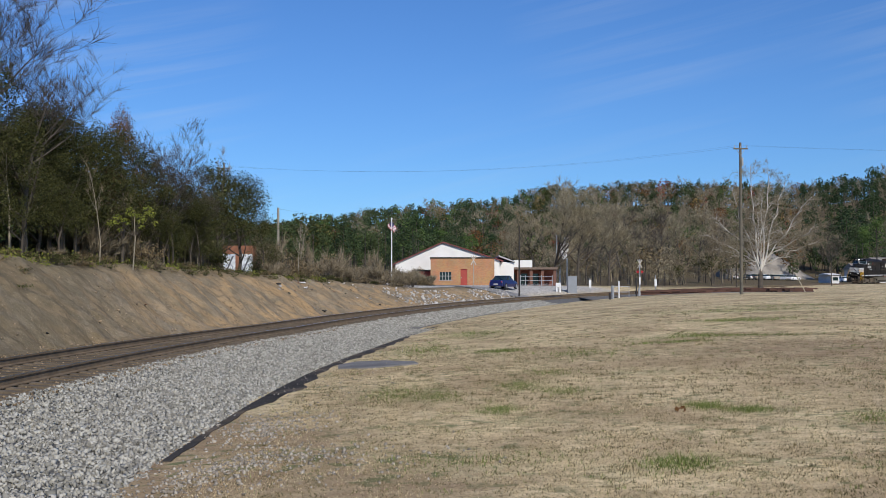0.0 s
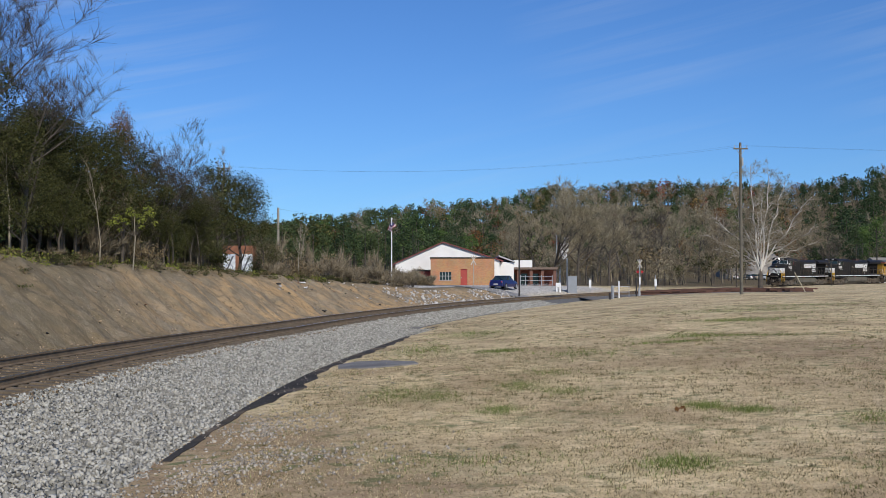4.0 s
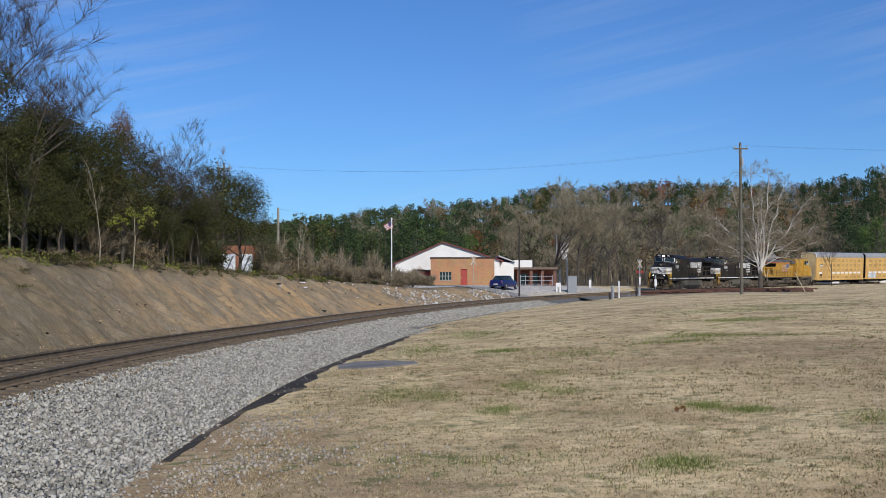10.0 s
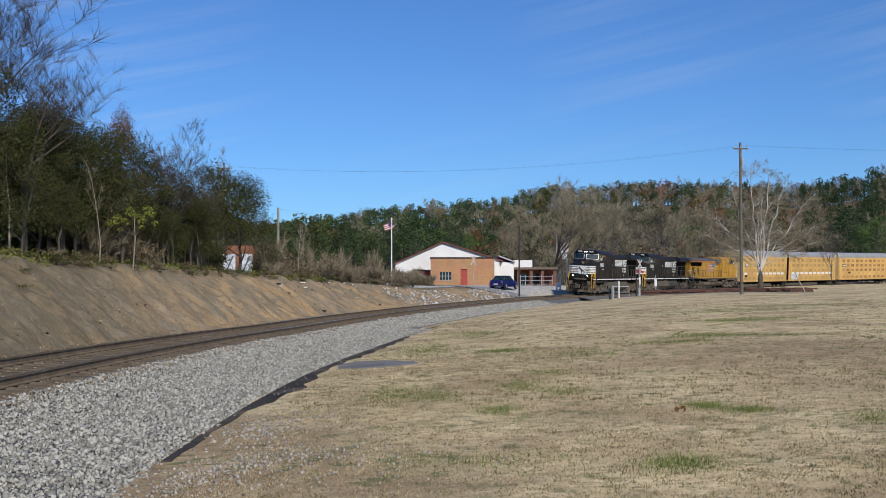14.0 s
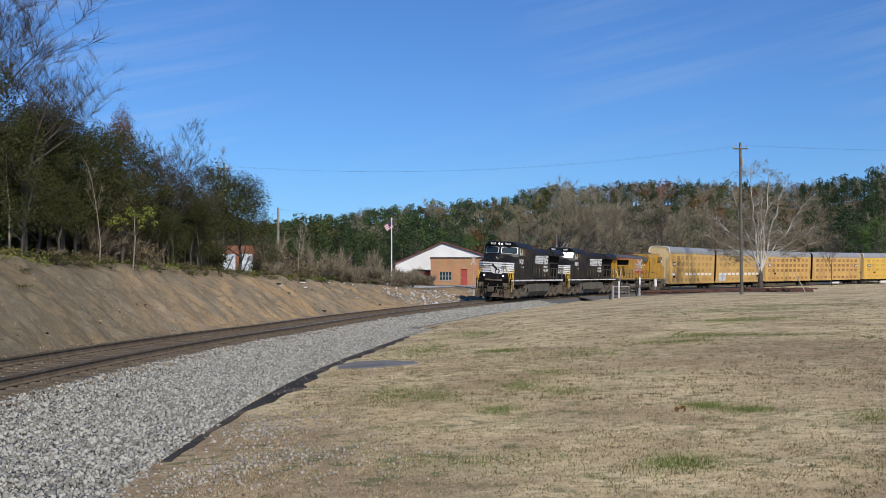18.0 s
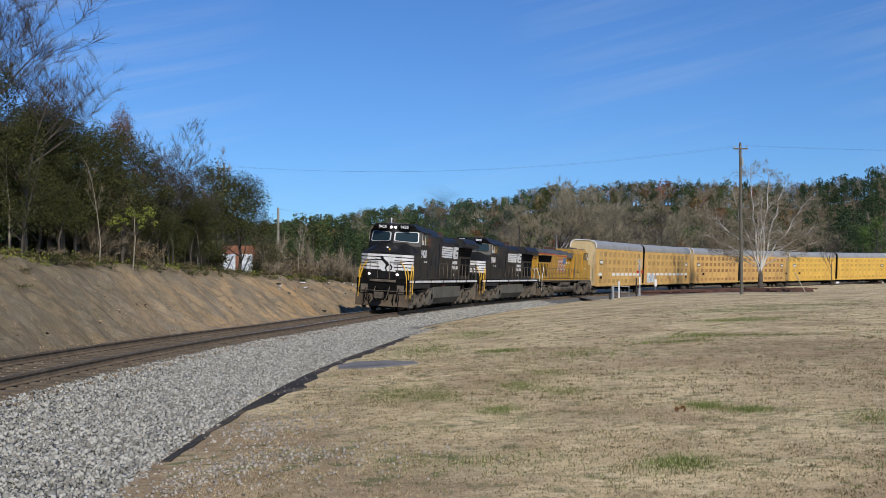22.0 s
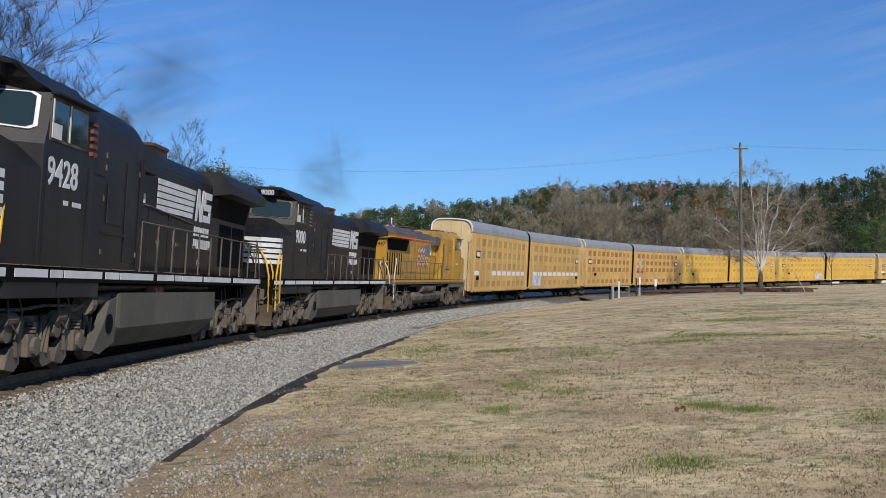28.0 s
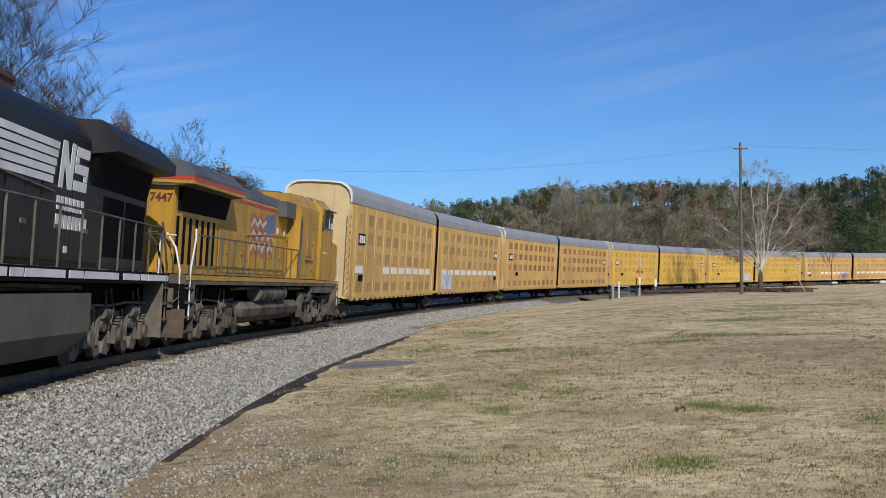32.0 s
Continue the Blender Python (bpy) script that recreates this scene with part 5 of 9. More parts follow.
            for yy in (-0.75, 0.0, 0.75):
                box(bm, min(xe - 0.36 * end, xe - 0.33 * end), max(xe - 0.36 * end, xe - 0.33 * end), yy - 0.02, yy + 0.02, 1.1, 5.95)
            return bm
        shared("end_door/%s%d" % (key, end), door, M_CREAM if coupled else M_DARK, T, Matrix(), "cream end door" if coupled else "")
        if coupled:
            def rim(xe=xe, end=end):
                bm = B()
                arc = [(1.54, 5.3), (1.53, 5.61), (1.45, 5.84), (1.28, 6.02), (1.02, 6.13), (0.5, 6.165), (0, 6.175)]
                arc = arc + [(-a, b) for a, b in arc[-2::-1]]
                prism(bm, arc + [(a * 0.96, b - 0.08) for a, b in arc][::-1], "x", xe - 0.45 * end, xe - 0.25 * end)
                return bm
            shared("end_rim/%s%d" % (key, end), rim, M_RIM, T, Matrix(), "white roof rim")

            for s in (-1, 1):
                def ladder(xe=xe, end=end, s=s):
                    bm = B()
                    for xx in (xe - 0.40 * end, xe - 0.02 * end):
                        tube(bm, [(xx, 1.52 * s, 1.1), (xx, 1.52 * s, 4.9)], 0.022)
                    for k in range(11):
                        z = 1.25 + 0.34 * k
                        tube(bm, [(xe - 0.42 * end, 1.53 * s, z), (xe - 0.02 * end, 1.53 * s, z)], 0.018, 5)
                    return bm
                shared("ladder/%s%d%d" % (key, end, s), ladder, paint, T, Matrix())

            def coupler(xe=xe, end=end):
                bm = B()
                box(bm, min(xe - 0.3 * end, xe + 0.42 * end), max(xe - 0.3 * end, xe + 0.42 * end), -0.12, 0.12, 0.70, 0.95, 0.02)
                box(bm, min(xe - 0.2 * end, xe), max(xe - 0.2 * end, xe), -1.3, 1.3, 0.78, 1.02, 0.02)
                return bm
            shared("coupler/%s%d" % (key, end), coupler, M_GRIME, T, Matrix())
    # underframe and trucks
    def under():
        bm = B()
        box(bm, x0 + 0.6, x1 - 0.6, -0.45, 0.45, 0.55, 0.9)
        for xa in (-4.5, 0.0, 4.0):
            box(bm, xa, xa + 1.3, -1.1, 1.1, 0.62, 0.88)
        disc(bm, (2.6, 0.7, 0.66), (1, 0, 0), 0.18, 0.9, 10)
        return bm
    shared("underframe/" + key, under, M_DARK, T, Matrix())
    trucks = (9.0, -10.95) if first else (-9.0,)
    for xc in trucks:
        def frame_(xc=xc):
            bm = B()
            for s in (-1, 1):
                prism(bm, [(-1.15, 0.62), (-0.85, 0.68), (-0.4, 0.72), (0.4, 0.72), (0.85, 0.68), (1.15, 0.62), (1.15, 0.34), (0.8, 0.34), (0.5, 0.2), (-0.5, 0.2), (-0.8, 0.34), (-1.15, 0.34)], "y", 0.93 * s, 1.07 * s)
                for ax in (-0.88, 0.88):
                    disc(bm, (ax, 1.09 * s, 0.43), (0, 1, 0), 0.13, 0.1, 10)
                for dx in (-0.2, 0, 0.2):
                    disc(bm, (dx, 1.08 * s, 0.40), (0, 0, 1), 0.08, 0.26, 8)
            box(bm, -0.25, 0.25, -0.95, 0.95, 0.45, 0.62)
            return bm
        shared("truck", frame_, M_GRIME, T, pose(xc, 0, 0))
        for ax in (-0.88, 0.88):
            add_wheelset(T, xc + ax, 0.42, False)
    return T


def build_train():
    a = locomotive("9428", "black", False, True, "dusty black diesel locomotive with white nose stripes, lights lit")
    b = locomotive("9000", "black", False, False, "dusty black diesel locomotive with white stripes, second in line")
    c = locomotive("7447", "yellow", True, False, "weathered yellow diesel locomotive with grey roof, running backwards")
    for k, (ob, turned) in enumerate(((a, False), (b, False), (c, True))):
        TRAIN_ORDER.append((ob, L_LOCO * (k + 0.5) + (0.0, 0.15, 0.1)[k], 7.25, turned))
    for k in range(12):
        first = k % 2 == 0
        car = k // 2
        white = car in (0, 4)
        rusty = car == 1
        graf = {1: 1, 6: 1, 8: 2}.get(k, 0)
        text = "weathered yellow auto rack unit with grey rounded roof"
        if white:
            text += ", white reflectors"
        elif rusty:
            text += ", rusty vents"
        if graf:
            text += ", graffiti"
        ob = auto_rack(first, white, rusty, graf, text, car in (2, 3, 5))
        TRAIN_ORDER.append((ob, 3 * L_LOCO + L_RACK * (k + 0.5), 9.0, False))


build_train()


def front_s(t):
    """Where the front coupler is along the track at t seconds."""
    u = t - 32.0
    v = 12.5 - t
    return -31.798 - 8.0309 * u + 0.0087922 * u * u + 0.105 * (v + math.sqrt(v * v + 4.0))


def vehicle_pose(s, half, turned):
    """The pose of a vehicle whose middle is at s, standing on the canted rails by its two trucks."""
    f = Vector([float(q) for q in on_track(s - half)])
    r = Vector([float(q) for q in on_track(s + half)])
    mid = (f + r) / 2
    d = (f - r).normalized()
    left = Vector((0, 0, 1)).cross(d).normalized()
    up = d.cross(left)
    up = (up + left * CANT).normalized()
    left = up.cross(d).normalized()
    mid.z += 0.75 * CANT
    m = Matrix((d, left, up)).transposed().to_4x4()
    m.translation = mid
    return m @ pose(0, 0, 0, 0, 0, 180) if turned else m
# ---- trees and woods ----
def leaf_material(name, a, b, through=0.25):
    """Leaves: two tones, varied from leaf to leaf, a little light let through."""
    m = bpy.data.materials.new(name)
    m.use_nodes = True
    nt = m.node_tree
    p = nt.nodes["Principled BSDF"]
    p.inputs["Roughness"].default_value = 0.7
    p.inputs["Specular IOR Level"].default_value = 0.2
    g = nt.nodes.new("ShaderNodeNewGeometry")
    x = nt.nodes.new("ShaderNodeMix")
    x.data_type = "RGBA"
    x.inputs["A"].default_value, x.inputs["B"].default_value = (*a, 1), (*b, 1)
    nt.links.new(g.outputs["Random Per Island"], x.inputs["Factor"])
    nt.links.new(x.outputs["Result"], p.inputs["Base Color"])
    if through:
        t = nt.nodes.new("ShaderNodeBsdfTranslucent")
        nt.links.new(x.outputs["Result"], t.inputs["Color"])
        mix = nt.nodes.new("ShaderNodeMixShader")
        mix.inputs["Fac"].default_value = through
        out = nt.nodes["Material Output"]
        nt.links.new(p.outputs["BSDF"], mix.inputs[1])
        nt.links.new(t.outputs["BSDF"], mix.inputs[2])
        nt.links.new(mix.outputs["Shader"], out.inputs["Surface"])
    return m


M_PINE = leaf_material("pine_needles", (0.028, 0.05, 0.022), (0.075, 0.115, 0.045))
M_PINEMID = leaf_material("pine_needles_mid", (0.048, 0.072, 0.028), (0.105, 0.14, 0.052))
M_PINEBRIGHT = leaf_material("pine_needles_bright", (0.055, 0.10, 0.026), (0.14, 0.21, 0.055))
M_REDLEAF = leaf_material("red_autumn_leaves", (0.20, 0.045, 0.03), (0.34, 0.09, 0.05))
M_GOLD = leaf_material("gold_autumn_leaves", (0.24, 0.15, 0.05), (0.40, 0.26, 0.09))
M_OLIVE = leaf_material("olive_leaves", (0.024, 0.028, 0.010), (0.105, 0.108, 0.032), 0.15)
M_LIME = leaf_material("yellow_green_leaves", (0.14, 0.18, 0.03), (0.32, 0.34, 0.06))
M_RUSSET = leaf_material("russet_leaves", (0.11, 0.055, 0.022), (0.24, 0.115, 0.04))
M_DRYLEAF = leaf_material("dry_brown_leaves", (0.13, 0.10, 0.055), (0.30, 0.23, 0.13))
M_TWIG = leaf_material("bare_twigs", (0.15, 0.122, 0.08), (0.32, 0.268, 0.18), 0.0)
M_TWIGDARK = leaf_material("dark_twigs", (0.045, 0.038, 0.032), (0.11, 0.092, 0.072), 0.0)
M_TANBUD = leaf_material("tan_buds", (0.23, 0.195, 0.125), (0.42, 0.365, 0.24))
M_BARK = material("bark_grey_brown", (0.085, 0.071, 0.056), 0.9, 0, 2.0, 0.4, 18, 0.5)
M_BARKPALE = material("bark_pale", (0.29, 0.255, 0.19), 0.9, 0, 2.0, 0.35, 18, 0.4)
M_SYCAMORE = material("sycamore_bark", (0.56, 0.53, 0.47), 0.85, 0, 0.9, 0.2, 8, 0.3, stain=(0.20, 0.16, 0.12), stain_amt=0.8)


def tubes_mesh(segs, n=4):
    """Tapered tubes from arrays of p0, p1, r0, r1."""
    p0, p1 = np.array([s[0] for s in segs]), np.array([s[1] for s in segs])
    r0, r1 = np.array([s[2] for s in segs]), np.array([s[3] for s in segs])
    d = p1 - p0
    d /= np.maximum(np.linalg.norm(d, axis=1, keepdims=True), 1e-6)
    ref = np.where(abs(d[:, 2:3]) > 0.9, np.array([[1.0, 0, 0]]), np.array([[0, 0, 1.0]]))
    a = np.cross(d, ref)
    a /= np.linalg.norm(a, axis=1, keepdims=True)
    b = np.cross(d, a)
    vs = []
    for p, r in ((p0, r0), (p1, r1)):
        for k in range(n):
            t = 2 * math.pi * k / n
            vs.append(p + (a * math.cos(t) + b * math.sin(t)) * r[:, None])
    v = np.stack(vs, 1).reshape(-1, 3)
    base = np.arange(len(segs))[:, None] * 2 * n
    f = np.concatenate([base + np.array([k, (k + 1) % n, n + (k + 1) % n, n + k]) for k in range(n)], 0)
    return v, f


def limbs_mesh(segs):
    """Stout limbs with five sides, thin ones with three."""
    stout = [s for s in segs if s[2] >= 0.03]
    thin = [s for s in segs if s[2] < 0.03]
    v, f = tubes_mesh(stout, 5)
    if not thin:
        return v.tolist(), f.tolist()
    v2, f2 = tubes_mesh(thin, 3)
    return np.concatenate([v, v2]).tolist(), f.tolist() + (f2 + len(v)).tolist()


def grow(rng, height, trunk_r, levels, kids, spread_=0.75, up=0.35, first=0.3, bend=0.15, shrink=0.62):
    """Segments of a branching tree; returns them and the tips."""
    segs, tips = [], []

    def limb(p, d, length, r, level):
        n = 4 if level == 0 else 3 if level < 3 else 2
        q = p
        pts = [p]
        for i in range(n):
            d = d + rng.normal(0, bend, 3) + np.array([0, 0, up * 0.25])
            d = d / np.linalg.norm(d)
            q2 = q + d * length / n
            segs.append((q, q2, r * (1 - 0.8 * i / n), r * (1 - 0.8 * (i + 1) / n)))
            q = q2
            pts.append(q)
        if level >= levels:
            tips.append((q, d))
            return
        k = kids[min(level, len(kids) - 1)]
        for j in range(k):
            f = first + (1 - first) * (j + rng.uniform(0.2, 0.9)) / k if level == 0 else rng.uniform(0.25, 1.0)
            i = min(int(f * n), n - 1)
            at = pts[i] + (pts[i + 1] - pts[i]) * (f * n - i)
            az = rng.uniform(0, 2 * math.pi)
            side = np.array([math.cos(az), math.sin(az), 0])
            nd = d * (1 - spread_) + side * spread_ + np.array([0, 0, up])
            nd /= np.linalg.norm(nd)
            limb(at, nd, length * shrink * (1.15 - 0.55 * f if level == 0 else 1) * rng.uniform(0.75, 1.1), max(r * (1 - 0.75 * f) * 0.6, 0.006), level + 1)

    limb(np.zeros(3), np.array([0, 0, 1.0]), height * 0.8, trunk_r, 0)
    return segs, tips


def quads_at(rng, c, size, flat=0.0, long=1.0):
    """Small four-cornered leaves or leaf clumps at points c."""
    n = len(c)
    a = rng.normal(0, 1, (n, 3))
    a[:, 2] *= 1 - flat
    a /= np.linalg.norm(a, axis=1, keepdims=True)
    b = rng.normal(0, 1, (n, 3))
    b -= a * np.sum(a * b, 1, keepdims=True)
    b /= np.linalg.norm(b, axis=1, keepdims=True)
    s = size * rng.uniform(0.6, 1.3, (n, 1))
    v = np.stack([c - a * s * long, c - b * s * 0.5, c + a * s * long, c + b * s * 0.5], 1).reshape(-1, 3)
    f = np.arange(n)[:, None] * 4 + np.array([[0, 1, 2, 3]])
    return v, f


def crown_points(rng, n, blobs):
    """Points in lumps: blobs of (x, y, z, radius, flatness), denser to the outside."""
    w = np.array([b[3] ** 2 for b in blobs])
    idx = rng.choice(len(blobs), n, p=w / w.sum())
    bl = np.array(blobs)[idx]
    d = rng.normal(0, 1, (n, 3))
    d /= np.linalg.norm(d, axis=1, keepdims=True)
    r = bl[:, 3:4] * rng.uniform(0.35, 1.08, (n, 1)) ** 0.6
    d[:, 2] *= bl[:, 4]
    return bl[:, :3] + d * r


def twig_tris(rng, tips, per, length, width, up=0.25):
    p = np.repeat(np.array([t[0] for t in tips]), per, 0)
    d = np.repeat(np.array([t[1] for t in tips]), per, 0) + rng.normal(0, 0.6, (len(p), 3)) + np.array([0, 0, up])
    d /= np.linalg.norm(d, axis=1, keepdims=True)
    side = np.cross(d, rng.normal(0, 1, (len(p), 3)))
    side /= np.linalg.norm(side, axis=1, keepdims=True)
    ln = length * rng.uniform(0.5, 1.2, (len(p), 1))
    start = p - np.repeat(np.array([t[1] for t in tips]), per, 0) * rng.uniform(0, 0.8, (len(p), 1)) * length
    v = np.stack([start - side * width, start + side * width, start + d * ln], 1).reshape(-1, 3)
    f = np.arange(len(p))[:, None] * 3 + np.array([[0, 1, 2]])
    return v, f


def tree_proto(seed, kind):
    """Trunk arrays and crown arrays of one tree of unit-free size in metres (about 10 m high)."""
    rng = np.random.default_rng(seed)
    if kind == "bare":
        segs, tips = grow(rng, 10, 0.13, 3, (11, 6, 4), 0.6, 0.35, 0.25, 0.13, 0.58)
        tv, tf = limbs_mesh(segs)
        return (tv, tf), twig_tris(rng, tips, 14, 0.75, 0.008), M_BARK, M_TWIGDARK
    if kind == "budded":
        segs, tips = grow(rng, 10, 0.15, 3, (12, 5, 4), 0.66, 0.35, 0.2, 0.13, 0.55)
        tv, tf = limbs_mesh(segs)
        return (tv, tf), twig_tris(rng, tips, 15, 0.9, 0.012), M_BARK, M_TANBUD
    if kind == "slender":
        segs, tips = grow(rng, 10, 0.085, 3, (8, 3, 3), 0.55, 0.4, 0.5, 0.07, 0.34)
        tv, tf = limbs_mesh(segs)
        return (tv, tf), twig_tris(rng, tips, 6, 0.5, 0.007), M_BARKPALE, M_TWIG
    segs, tips = grow(rng, 10, 0.13, 2, (11, 4), 0.7, 0.25, 0.12, 0.12, 0.36)
    tv, tf = limbs_mesh(segs)
    if kind in ("olive", "russet", "crowned"):
        blobs = []
        for k in range(24):
            z = rng.uniform(3.9 if kind == "crowned" else 2.3, 9.3)
            w = 2.1 * math.sin(min(1, (10.6 - z) / 6.0) * 1.4)
            az = rng.uniform(0, 6.283)
            rr = w * rng.uniform(0.3, 0.9)
            blobs.append((rr * math.cos(az), rr * math.sin(az), z, rng.uniform(0.6, 1.25), 0.9))
        blobs.append((0, 0, 9.3, 0.8, 1.2))
        pts = crown_points(rng, 8200, blobs)
        return (tv, tf), quads_at(rng, pts, 0.074, 0.2, 0.85), M_BARK, M_RUSSET if kind == "russet" else M_OLIVE
    # pine: bare trunk, flat tufted tiers towards the top
    segs = [(np.array([0, 0, 0.0]), np.array([0.1, 0, 5.0]), 0.17, 0.12), (np.array([0.1, 0, 5.0]), np.array([0, 0.1, 9.9]), 0.12, 0.03)]
    blobs = []
    for k in range(18):
        z = rng.uniform(4.2, 9.6)
        w = 2.3 * (10.4 - z) / 5.0 + 0.3
        az = rng.uniform(0, 6.283)
        rr = min(w, 2.2) * rng.uniform(0.35, 0.95)
        q = np.array([rr * math.cos(az), rr * math.sin(az), z])
        segs.append((np.array([0.05, 0, z - 0.4]), q, 0.04, 0.015))
        blobs.append((*q, rng.uniform(0.5, 0.95), 0.6))
    tv, tf = limbs_mesh(segs)
    return (tv, tf), quads_at(rng, crown_points(rng, 2400, blobs), 0.14, 0.1, 0.9), M_BARK, M_PINE


TREE_MESHES = {}


def tree_meshes(kind, seed):
    if (kind, seed) not in TREE_MESHES:
        (tv, tf), (cv, cf), mt, mc = tree_proto(seed, kind)
        TREE_MESHES[kind, seed] = (mesh_from("trunk", tv, tf, [mt]), mesh_from("crown", cv.tolist(), cf.tolist(), [mc], smooth=False))
    return TREE_MESHES[kind, seed]


def plant(kind, seed, x, y, height, turn=0.0, width=1.0, sink=0.15, name="tree", label="", category="tree", group="trees of the wood by the cut"):
    a, b = tree_meshes(kind, seed)
    T = tagged(empty(name), label, category, group=group)
    z = float(ground_z([x], [y])[0]) - sink
    k = height / 10.0
    T.matrix_basis = Matrix.LocRotScale((x, y, z), Euler((0, 0, turn)), (k * width, k * width, k))
    for nm, me in (("trunk", a), ("crown", b)):
        o = new(nm, me)
        o.parent = T
    return T


TREE_WORDS = {
    "bare": "bare grey-brown tree with fine twigs on the bank",
    "slender": "slender pale-trunked bare tree on the bank",
    "olive": "dense olive-green leafy tree on the bank",
    "crowned": "rounded olive-brown leafy tree on the bank",
    "russet": "leafy tree turning russet brown on the bank",
    "pine": "dark green pine tree with a bare trunk",
}
# Height of the wood's edge (absolute) by distance from the camera.
EDGE_Y = [5, 30, 40, 45, 50, 56, 60, 65, 70, 76, 81, 90]
EDGE_TOP = [13, 13, 12.6, 10.2, 10.0, 10.6, 9.2, 8.2, 9.4, 8.4, 8.6, 5.0]


def wood_by_the_cut():
    rng = random.Random(11)
    s = -14.0
    while s < 69:
        for row, lat in ((0, -9.7), (1, -11.6), (2, -14), (3, -17), (4, -21.0), (5, -26.0)):
            if row > 3 and rng.random() < 0.3:
                continue
            la = lat + rng.uniform(-1.2, 0.9)
            ss = s + rng.uniform(-1.1, 1.1)
            if ss > 64 and row > 1:
                continue
            x, y, _ = (float(q) for q in on_track(ss, la))
            if (-0.206 < x / y < -0.160 and y < 90) or -0.156 < x / y < -0.136 or (-0.298 < x / y < -0.25 and lat > -12):
                continue
            gz = float(ground_z([x], [y])[0])
            top = float(np.interp(y, EDGE_Y, EDGE_TOP)) + (0.4 if row else -0.3) * rng.uniform(-1, 1.3)
            h = max(2.5, (top - gz) * (rng.uniform(0.62, 0.95) if row < 2 else rng.uniform(0.85, 1.05)))
            r = rng.random()
            if row == 0:
                kind = "slender" if r < 0.46 else "bare" if r < 0.48 else "olive"
                h *= 0.9 if kind != "olive" else 0.8
            elif y < 42:
                kind = "bare" if r < 0.30 else "olive" if r < 0.92 else "slender"
                h *= 0.80 if kind == "olive" else 1.0
            else:
                kind = "olive" if r < 0.72 else "slender" if r < 0.82 else "bare" if r < 0.985 else "russet"
            plant(kind, rng.randrange(3), x, y, h, rng.uniform(0, 6.28), rng.uniform(0.8, 1.15) * (1.15 if kind == "olive" else 1.0), label=TREE_WORDS[kind])
        s += 2.25
    # the trees that stand out: russet spire, rounded olive crown, bare sky-line trees
    for kind, seed, u, y, top, w in (("olive", 0, -0.395, 44, 7.6, 1.3), ("olive", 1, -0.383, 46, 8.2, 1.3), ("olive", 2, -0.368, 47, 9.0, 1.25), ("olive", 1, -0.356, 49, 9.3, 1.3), ("olive", 0, -0.345, 50, 9.4, 1.3), ("olive", 2, -0.333, 52, 9.2, 1.3), ("olive", 0, -0.32, 53, 9.2, 1.3), ("olive", 1, -0.308, 54, 9.4, 1.3), ("olive", 2, -0.268, 58, 8.8, 1.2), ("olive", 0, -0.24, 62, 8.2, 1.2), ("olive", 1, -0.388, 52, 8.8, 1.3), ("olive", 2, -0.362, 55, 9.6, 1.3),
                                     ("russet", 1, -0.2805, 57, 10.6, 0.6), ("olive", 0, -0.2805, 54.5, 9.6, 1.0), ("olive", 1, -0.30, 53, 9.0, 1.2), ("olive", 1, -0.255, 59, 8.6, 1.1), ("olive", 2, -0.225, 63, 7.4, 1.2), ("olive", 2, -0.335, 50, 9.6, 1.1), ("crowned", 0, -0.197, 70, 9.3, 1.35), ("crowned", 1, -0.178, 73, 8.9, 1.45), ("olive", 1, -0.17, 99, 10.6, 1.3), ("olive", 2, -0.195, 98, 11.0, 1.3), ("crowned", 2, -0.210, 66, 8.6, 1.2), ("slender", 2, -0.2145, 63, 7.5, 0.8),
                                     ("bare", 0, -0.402, 43, 13.6, 1.15), ("bare", 2, -0.365, 45, 11.3, 1.1), ("bare", 1, -0.250, 58, 8.9, 1.0), ("bare", 0, -0.236, 60, 8.0, 1.0), ("bare", 2, -0.220, 62, 7.2, 1.0), ("slender", 0, -0.198, 74, 10.9, 0.8)):
        x = u * y
        gz = float(ground_z([x], [y])[0])
        plant(kind, seed, x, y, (top - gz) / 0.97, 1.0 + u * 40, w, label=TREE_WORDS[kind])


wood_by_the_cut()


def lime_tree():
    """A thin stem that holds out one spray of yellow-green leaves."""
    rng = np.random.default_rng(91)
    y = 50.0
    x = -0.2715 * y
    T = tagged(empty("sapling", pose(x, y, float(ground_z([x], [y])[0]) - 0.1)), "thin sapling with one spray of yellow-green leaves", "tree")
    segs = [(np.array([0, 0, 0.0]), np.array([0.1, 0, 1.6]), 0.035, 0.028), (np.array([0.1, 0, 1.6]), np.array([0.0, 0.1, 2.9]), 0.028, 0.012)]
    blobs = []
    v, f = tubes_mesh(segs, 5)
    o = new("trunk", mesh_from("trunk", v.tolist(), f.tolist(), [M_BARKPALE]))
    o.parent = T
    for dx, z, r in ((-0.95, 2.25, 0.2), (-0.7, 2.45, 0.28), (-0.35, 2.35, 0.22), (-0.1, 2.75, 0.24), (0.25, 2.5, 0.3), (0.55, 2.85, 0.26), (0.85, 2.65, 0.2), (0.95, 2.3, 0.16), (0.4, 2.1, 0.16), (-0.55, 2.0, 0.14)):
        v, f = tubes_mesh([(np.array([0.05, 0.0, 1.7]), np.array([dx, 0.0, z]), 0.014, 0.005)], 4)
        o = new("branch", mesh_from("branch", v.tolist(), f.tolist(), [M_BARK]))
        o.parent = T
        blobs.append((dx, rng.uniform(-0.3, 0.3), z, r, 0.8))
    v, f = quads_at(rng, crown_points(rng, 430, blobs), 0.062, 0.2)
    o = new("crown", mesh_from("crown", v.tolist(), f.tolist(), [M_LIME], smooth=False))
    o.parent = T


